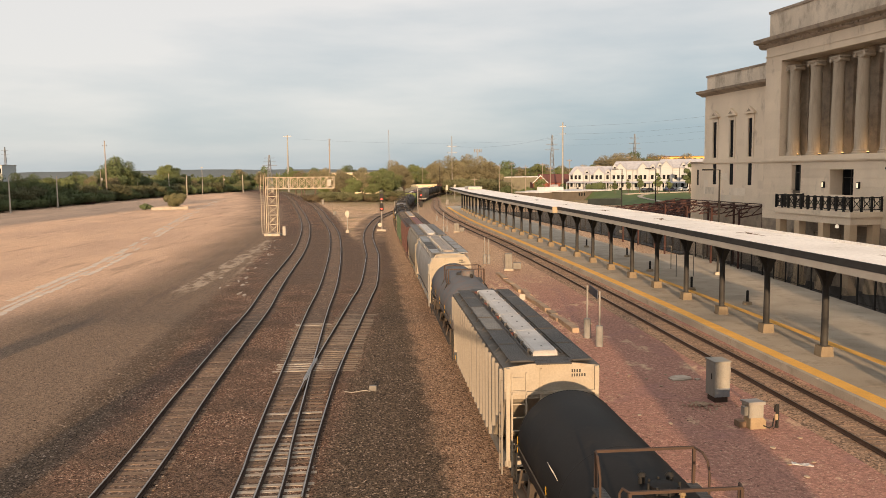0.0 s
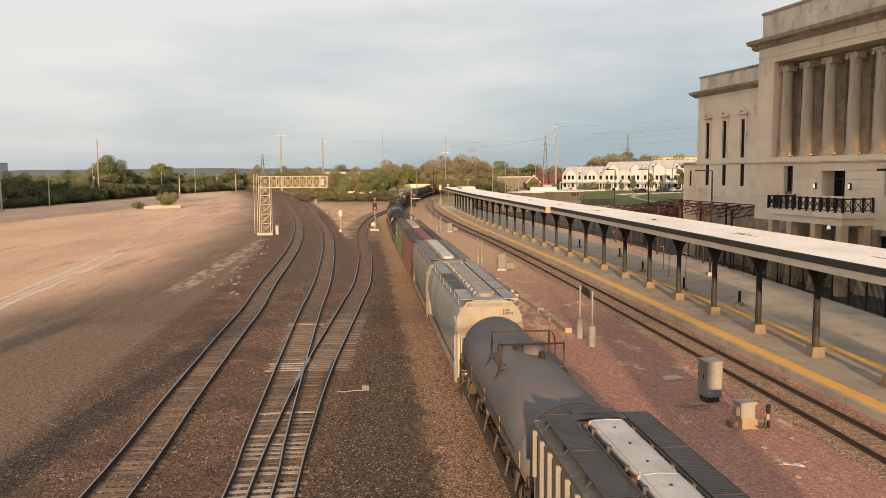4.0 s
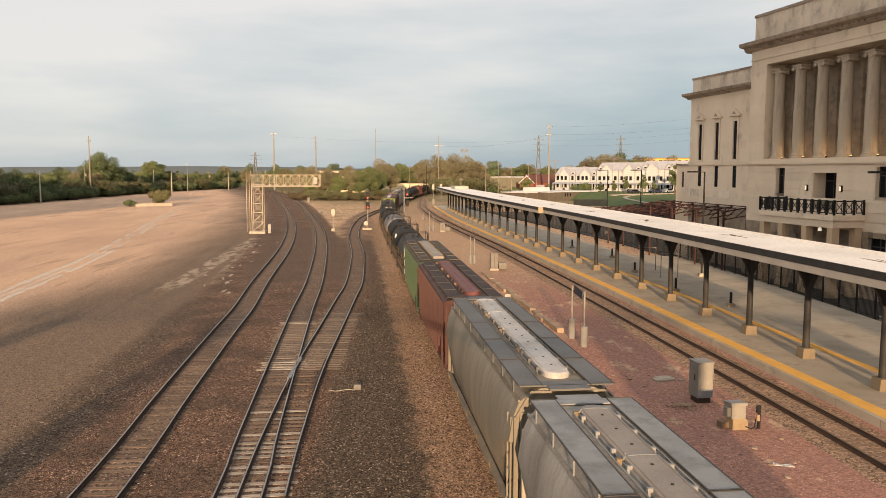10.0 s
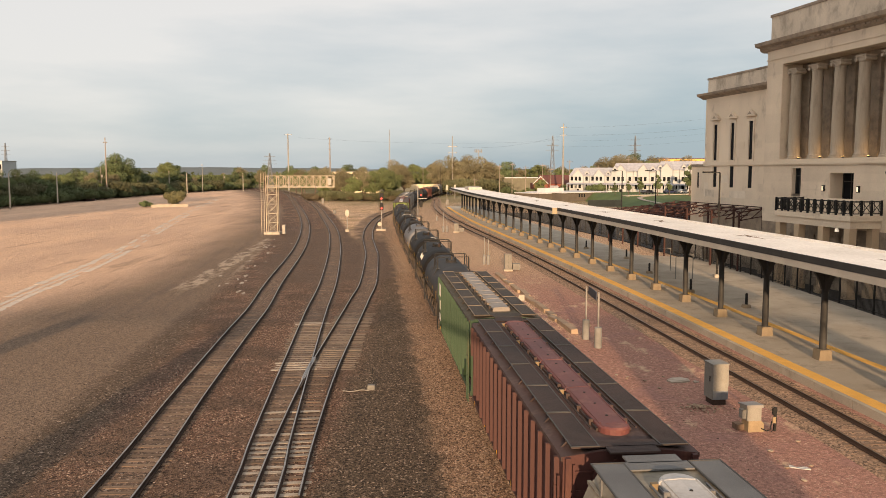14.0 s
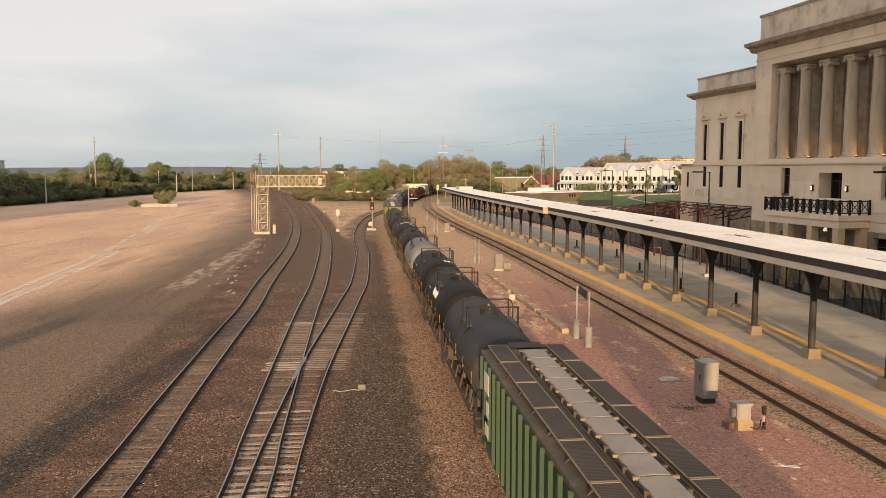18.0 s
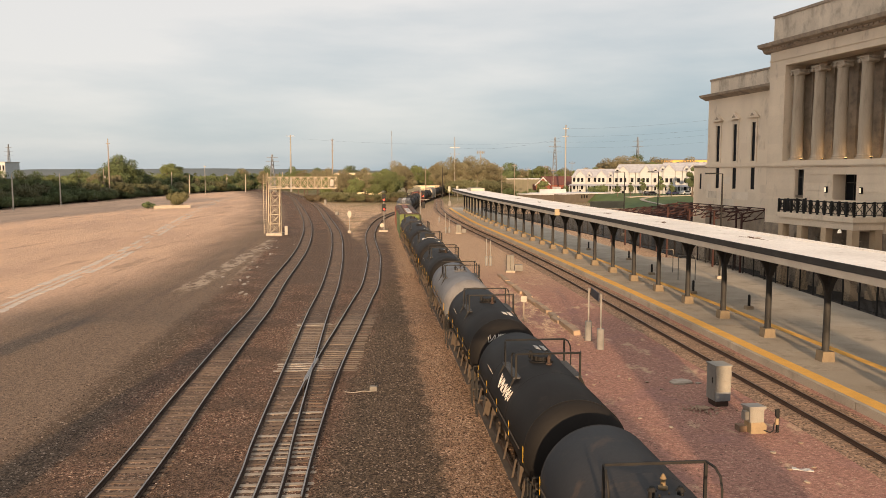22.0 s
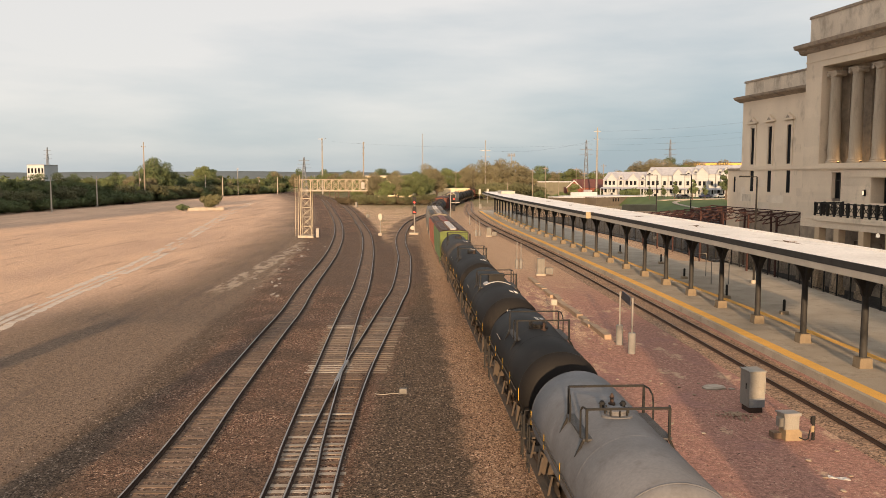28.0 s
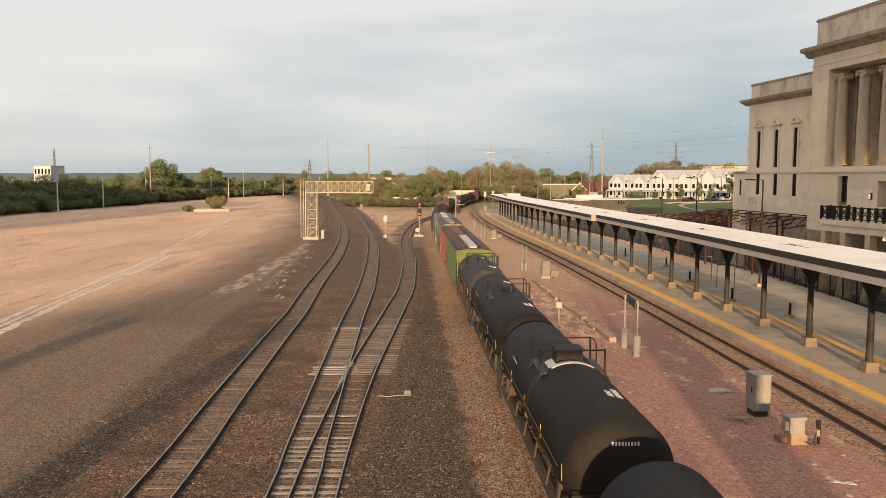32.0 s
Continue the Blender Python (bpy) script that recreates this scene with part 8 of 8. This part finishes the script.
    part("cap", box(bmn(), -0.4, 0.4, -0.46, 0.46, 1.78, 1.83), CASE, t)
    part("kick_plate", box(bmn(), -0.355, 0.355, -0.43, -0.42, 0.22, 0.62), mat("blue_grey_paint", (0.17, 0.19, 0.21), (0.14, 0.155, 0.17), 0.6, scale=2, fine=15), t, "blue-grey lower panel")
    part("plinth", box(bmn(), -0.3, 0.3, -0.35, 0.35, -0.05, 0.22), RAIL_RUST, t)
    part("handle", box(bmn(), -0.4, -0.36, -0.2, -0.15, 1.0, 1.25), STEEL_BLACK, t)
    part("door", box(bmn(), -0.375, -0.36, -0.36, 0.36, 0.3, 1.7), CASE, t)
    part("hinge", box(bmn(), 0.33, 0.365, -0.44, -0.4, 0.8, 1.6), GALV, t)
    CREAM_BASE = mat("cream_cast_base", (0.27, 0.21, 0.13), (0.22, 0.17, 0.11), 0.8, scale=2, fine=15)
    t = thing("battery_box", "weathered aluminium box on a cream base", "cabinet", pose(12.35, 31.4, 0, 0, 0, 8))
    part("body", box(bmn(), -0.3, 0.3, -0.3, 0.3, 0.42, 0.96), CASE, t)
    part("lid", prism(bmn(), [(-0.36, 0.96), (0.36, 0.96), (0.36, 1.02), (-0.36, 1.08)], "x", -0.36, 0.36), GALV, t)
    part("meter_box", box(bmn(), -0.46, -0.3, -0.2, 0.08, 0.5, 0.85), CASE, t)
    part("base", prism(bmn(), [(-0.24, -0.05), (0.42, -0.05), (0.42, 0.3), (0.3, 0.42), (-0.24, 0.42)], "y", -0.3, 0.24), CREAM_BASE, t, "cream cast base")
    part("base_block", box(bmn(), -0.56, -0.25, 0.0, 0.4, -0.05, 0.2), TIE, t, "dull wooden block")
    part("conduit", tube(bmn(), [(0.3, -0.3, 0.1), (0.5, -0.42, 0.03), (0.7, -0.3, 0.05), (0.86, -0.1, 0.3)], 0.025), STEEL_BLACK, t)
    t = thing("marker_stake", "short dark stake with a small cream box", "marker", pose(13.3, 31.3, 0, 0, 0, 10))
    part("stake", box(bmn(), -0.05, 0.05, -0.04, 0.04, -0.1, 0.92), STEEL_BLACK, t)
    part("plate", box(bmn(), -0.12, -0.05, -0.05, 0.03, 0.62, 0.9), STEEL_BLACK, t)
    part("junction_box", box(bmn(), -0.15, -0.02, -0.1, -0.04, 0.3, 0.55), CREAM_BASE, t)
    part("cable", tube(bmn(), [(-0.08, -0.08, 0.3), (-0.1, -0.2, 0.1), (-0.3, -0.25, 0.02)], 0.015), STEEL_BLACK, t)
    # station sign
    t = thing("station_sign", "dark blue sign board on two pale posts with concrete sleeves", "sign", pose(9.02, 47.7, 0))
    for dx, dy in ((-0.15, 1.25), (0.13, -1.2)):
        part("post", rod(bmn(), (dx, dy, 0.3), (dx, dy, 3.25), 0.06, n=8), GALV, t)
        part("sleeve", lathe(bmn(), [(0.22, -0.1), (0.22, 1.15), (0.18, 1.2)], 14, Matrix.Translation((dx, dy, 0))), SLEEVE, t, smooth=True)
    part("board", box(bmn(), -0.03, 0.03, -1.25, 1.3, 2.78, 3.28), mat("navy_enamel", (0.02, 0.028, 0.045), (0.03, 0.035, 0.05), 0.5, scale=2, fine=10, bump=0), t)
    t = thing("milepost", "small white plate on a wooden stake", "marker", pose(5.5, 55.4, 0))
    part("stake", box(bmn(), -0.06, 0.06, -0.05, 0.05, -0.1, 1.5), WOOD_POLE, t)
    part("plate", box(bmn(), -0.2, 0.2, -0.09, -0.05, 1.35, 1.75), WHITEL, t)


# ---- platform furniture, fence, steel skeleton, rubble ----
def build_yard_details():
    pts = [(30.2, 34), (30.2, 60), (29.6, 82), (26.6, 118), (22, 145), (14, 190), (10, 215)]
    line = Line(pts)
    f = thing("platform_fence", "tall black steel picket fence along the platform", "fence", kind="structure")
    s = 0.0
    while s < line.length - 2.5:
        a, _ = line.at(s)
        b, _ = line.at(s + 2.4)
        part("fence_post", box(bmn(), a.x - 0.05, a.x + 0.05, a.y - 0.05, a.y + 0.05, 0.2, 2.75), STEEL_BLACK, f)
        bm = bmn()
        for z in (0.5, 2.45):
            bar(bm, a + Vector((0, 0, z)), b + Vector((0, 0, z)), 0.05)
        for i in range(1, 16):
            q = a.lerp(b, i / 16)
            bar(bm, q + Vector((0, 0, 0.35)), q + Vector((0, 0, 2.65)), 0.02)
        part("fence_panel", bm, STEEL_BLACK, f)
        s += 2.4
    # red steel skeleton of a roofless shed: a narrow run beside the wing, a wide one past its end
    k = thing("steel_skeleton", "dark red bare steel frame of a roofless shed", "steel frame", pose(31.6, 80.5, 0, 0, 0, 11.1))
    rnd = random.Random(14)
    for x0, x1, y0, y1, z0, z1 in ((-2.0, 0.6, 0.0, 18.6, 6.2, 6.6), (0.8, 16.0, 19.4, 39.4, 4.75, 5.9)):
        bays = round((y1 - y0) / 2.6)
        step = (y1 - y0) / bays
        cells = max(2, round((x1 - x0) / 1.3))
        for i in range(bays + 1):
            y = y0 + i * step
            if i % 2 == 0:
                for x in (x0, x1) if x1 - x0 < 5 else (x0, (x0 + x1) / 2, x1):
                    part("stanchion", bar(bmn(), (x, y, 0.0), (x, y, z0 + (z1 - z0) * (x - x0) / (x1 - x0)), 0.16), OLD_RED, k)
            bm = bmn()
            bar(bm, (x0, y, z0), (x1, y, z1), 0.12)
            bar(bm, (x0, y, z0 - 0.8), (x1, y, z1 - 0.8), 0.1)
            for j in range(cells):
                f, g = j / cells, (j + 1) / cells
                lo, hi = z0 + (z1 - z0) * f - 0.8, z0 + (z1 - z0) * g
                bar(bm, (x0 + (x1 - x0) * f, y, lo), (x0 + (x1 - x0) * g, y, hi), 0.07)
            part("roof_truss", bm, OLD_RED, k)
            if i < bays:
                for j in range(cells + 1):
                    f = j / cells
                    x, z = x0 + (x1 - x0) * f, z0 + (z1 - z0) * f
                    part("purlin", bar(bmn(), (x, y, z + 0.1), (x, y + step, z + 0.1), 0.1), OLD_RED, k)
                bm = bmn()
                for _ in range(max(1, cells // 2)):
                    f, g = rnd.random(), rnd.random()
                    bar(bm, (x0 + (x1 - x0) * f, y, z0 + (z1 - z0) * f - 0.8), (x0 + (x1 - x0) * g, y + step, z0 + (z1 - z0) * g), 0.07)
                part("cross_brace", bm, OLD_RED, k)
    FOOT_TAN = mat("tan_bollard_foot", (0.33, 0.265, 0.185), (0.27, 0.22, 0.155), 0.9, scale=2, fine=25)
    # bollards and bins on the platform
    for x, y, h in ((20.6, 66.0, 1.05), (20.4, 78.6, 0.95), (22.4, 58.5, 1.0), (21.2, 92, 1.0), (18.7, 104, 1.0)):
        t = thing("bollard", "black bollard with a tan concrete foot", "bollard", pose(x, y, 0.3), "platform bollards")
        part("shaft", lathe(bmn(), [(0.1, 0.2), (0.1, h), (0.06, h + 0.08)], 12), STEEL_BLACK, t, smooth=True)
        part("foot", prism(bmn(), [(-0.3, -0.02), (0.3, -0.02), (0.24, 0.24), (-0.24, 0.24)], "y", -0.24, 0.24), FOOT_TAN, t, "tan concrete foot")
    for x, y in ((22.6, 74.5), (22.2, 80.5)):
        t = thing("notice_frame", "thin pale metal hoop frame on the platform", "frame", pose(x, y, 0.3))
        bm = bmn()
        for q in (-0.8, 0.8):
            bar(bm, (q, 0, 0), (q, 0, 2.3), 0.06)
        bar(bm, (-0.8, 0, 2.3), (0.8, 0, 2.3), 0.06)
        part("frame", bm, LINESIDE, t)
    # parked cars behind the fence and by the houses
    for x, y, z, turn, c, lb in ((36, 125, 0.0, 30, (0.05, 0.055, 0.06), "dark parked car behind the fence"), (77.9, 275.6, 2.72, 28, (0.02, 0.025, 0.06), "dark blue parked car by the houses"),
                                 (83.6, 279.0, 2.75, 28, (0.5, 0.5, 0.5), "silver parked car by the houses"), (69.5, 272.0, 2.65, 28, (0.03, 0.03, 0.035), "black parked car by the houses")):
        t = thing("parked_car", lb, "car", pose(x, y, z, 0, 0, turn))
        paint = mat("car_paint", c, tuple(v * 0.9 for v in c), 0.3, scale=2, fine=10, bump=0, spec=0.5)
        part("body", prism(bmn(), [(-2.2, 0.35), (2.2, 0.35), (2.2, 0.75), (1.3, 0.92), (0.8, 1.4), (-1.1, 1.42), (-1.8, 0.95), (-2.25, 0.85)], "y", -0.85, 0.85), paint, t)
        part("glasshouse", prism(bmn(), [(1.15, 0.95), (0.75, 1.34), (-1.05, 1.36), (-1.6, 0.97)], "y", -0.86, 0.86), GLASS_DARK, t)
        for sx in (-1.35, 1.35):
            for sy in (-0.8, 0.8):
                part("wheel", lathe(bmn(), [(0.2, -0.1), (0.33, -0.1), (0.33, 0.1), (0.2, 0.1)], 14, Matrix.Translation((sx, sy, 0.33)) @ pose(0, 0, 0, 90, 0, 0)), STEEL_BLACK, t)
    # broken concrete kerb and rubble beside the freight line
    KERB = mat("dusty_kerb", (0.33, 0.25, 0.175), (0.25, 0.185, 0.135), 0.95, scale=2, fine=20, bump=0.4)
    rb = thing("broken_kerb", "broken line of pale concrete kerb in red dirt", "kerb", pose(0, 0, 0))
    ln = Line([(8.5, 50.5), (8.2, 53), (7.35, 61), (6.75, 67), (6.3, 72.5), (5.6, 79)])
    rnd = random.Random(8)
    s = 0.0
    while s < ln.length:
        p, d = ln.at(s)
        w = rnd.uniform(1.6, 3.2)
        part("kerb_stone", box(bmn(), -0.22, 0.22, 0, w, -0.1, rnd.uniform(0.14, 0.28)), KERB, rb, at=pose(p.x + rnd.uniform(-0.08, 0.08), p.y, 0, rnd.uniform(-1.5, 1.5), rnd.uniform(-5, 5), math.degrees(math.atan2(-d.x, d.y)) + rnd.uniform(-3, 3)))
        s += w + rnd.uniform(0.0, 0.12)
    for i in range(60):
        a = rnd.choice(((6.6, 60, 1.0, 9), (8.6, 50, 1.0, 3), (9.9, 39, 1.6, 2), (7.4, 82, 1.2, 5), (11.9, 27.8, 0.8, 1.5), (7.6, 36, 0.9, 3)))
        x, y = a[0] + rnd.gauss(0, a[2]), a[1] + rnd.gauss(0, a[3])
        q = rnd.uniform(0.04, 0.13)
        bm = bmn()
        lathe(bm, [(q * 0.6, 0), (q, q * 0.3), (q * 0.7, q * 0.55), (q * 0.1, q * 0.6)], 6, pose(0, 0, 0, 0, 0, rnd.uniform(0, 90)))
        solo("loose_rock", bm, rnd.choice((KERB, LIME_DARK, KERB)), "loose pale rock lying on red dirt", "rock", pose(x, y, -0.05, rnd.uniform(-10, 10), rnd.uniform(-10, 10), 0), "loose rocks")
    sl = thing("concrete_scrap", "flat pale slab of old concrete sunk in red dirt", "slab", pose(11.7, 38.95, 0, 0, 0, 12))
    part("slab", prism(bmn(), [(-0.55, -0.3), (-0.1, -0.42), (0.45, -0.3), (0.58, 0.1), (0.3, 0.5), (-0.25, 0.42), (-0.6, 0.1)], "z", -0.1, 0.03), OLD_PAVING, sl)
    part("chip", prism(bmn(), [(0.6, -0.5), (0.85, -0.45), (0.8, -0.2), (0.62, -0.25)], "z", -0.1, 0.01), OLD_PAVING, sl)
    sc = thing("plastic_scrap", "crumpled white plastic strip on dirt", "litter", pose(12.5, 27.2, -0.035, 0, 0, -20))
    bm = bmn()
    last = None
    for i in range(6):
        row = [bm.verts.new((-0.35 + 0.14 * i, y, 0.02 + 0.035 * math.sin(i * 1.9 + y * 9))) for y in (-0.09, 0.0, 0.1)] + [bm.verts.new((-0.35 + 0.14 * i, y, 0.0)) for y in (0.1, -0.09)]
        if last:
            for q in range(5):
                bm.faces.new((last[q], last[(q + 1) % 5], row[(q + 1) % 5], row[q]))
        last = row
    part("strip", bm, HATCH_WHITE, sc)
    hp = bmn()
    rg = random.Random(77)
    for i in range(130):
        a_, d_ = rg.uniform(0, 6.283), abs(rg.gauss(0, 0.42))
        q = rg.uniform(0.03, 0.075)
        lathe(hp, [(q * 0.6, 0), (q, q * 0.4), (q * 0.2, q * 0.9)], 5, pose(math.cos(a_) * d_ * 1.3, math.sin(a_) * d_, max(0.0, 0.12 - 0.16 * d_), rg.uniform(-25, 25), rg.uniform(-25, 25), rg.uniform(0, 90)))
    tagged(part("gravel_heap", hp, KERB, None, "", False, pose(11.2, 34.3, -0.05)), "small heap of pale stones beside the cabinet", "gravel", kind="stuff")
    pv0 = thing("broken_paving", "pale broken concrete paving beside the track", "paving", kind="structure")
    # planter kerb and pale broken paving on the lot
    pl = thing("lot_planter", "low tan concrete planter wall on the lot", "planter", pose(-80.8, 237.0, 0, 0, 0, 28))
    for a, b in (((-5, -2), (5, -2)), ((-5, 2), (5, 2)), ((-5, -2), (-5, 2)), ((5, -2), (5, 2))):
        part("wall", bar(bmn(), (*a, 0.3), (*b, 0.3), 0.35, 1.0), PALE_CONC, pl)
    part("soil", box(bmn(), -4.8, 4.8, -1.8, 1.8, -0.1, 0.6), RAIL_RUST, pl)
    rnd = random.Random(33)
    for i in range(34):
        k = rnd.random()
        x, y = -18.6 - 6.8 * k + rnd.gauss(0, 1.0), 70 + 50 * k + rnd.gauss(0, 3)
        w_, l_ = rnd.uniform(0.06, 0.22), rnd.uniform(0.2, 1.0)
        part("slab", prism(bmn(), [(w_ * rnd.uniform(0.5, 1.3) * math.cos(a * 0.8976), l_ * rnd.uniform(0.5, 1.3) * math.sin(a * 0.8976)) for a in range(7)], "z", -0.1, -0.034 + rnd.uniform(0, 0.01)), OLD_PAVING, pv0, at=pose(x, y, 0, 0, 0, 8 + rnd.uniform(-6, 6)))
    rnd = random.Random(21)
    ln = Line([(-30.5, 42), (-33.8, 60), (-39.3, 93.8), (-46.3, 126), (-54, 160), (-69, 227), (-86, 310)])
    LOT_PAVING = mat("bleached_paving", (0.53, 0.46, 0.385), (0.42, 0.345, 0.28), 0.95, scale=1.0, fine=14, bump=0.3)
    pv = thing("paving_strip", "pale cracked concrete strip across the sandy lot", "paving", kind="structure")
    for off, half in ((-1.3, 0.34), (-0.45, 0.18), (0.35, 0.3)):
        s = 0.0
        while s < ln.length - 6:
            w = rnd.uniform(1.2, 4.5)
            p, d = ln.at(s)
            if rnd.random() < (0.94 if s < 60 else 0.6 if s < 110 else 0.4):
                e0, e1 = half * rnd.uniform(0.6, 1.4), half * rnd.uniform(0.6, 1.4)
                out = [(off - e0, 0), (off + e1, 0.05), (off + e1 * rnd.uniform(0.6, 1.3), w * 0.5), (off + e1 * rnd.uniform(0.5, 1.2), w), (off - e0 * rnd.uniform(0.5, 1.2), w - 0.1), (off - e0 * rnd.uniform(0.7, 1.4), w * 0.4)]
                part("slab", prism(bmn(), out, "z", -0.1, -0.034 + rnd.uniform(0, 0.008)), LOT_PAVING, pv, at=pose(p.x, p.y, 0, 0, 0, math.degrees(math.atan2(-d.x, d.y)) + rnd.uniform(-1, 1)))
            s += w + rnd.uniform(0.0, 0.25)


build_bridge()
build_tracks()
build_gravel()
build_platform()
build_canopy()
build_station()
build_far()
build_houses()
build_poles()
build_signals()
build_yard_details()
build_trees()
build_train()
motions()
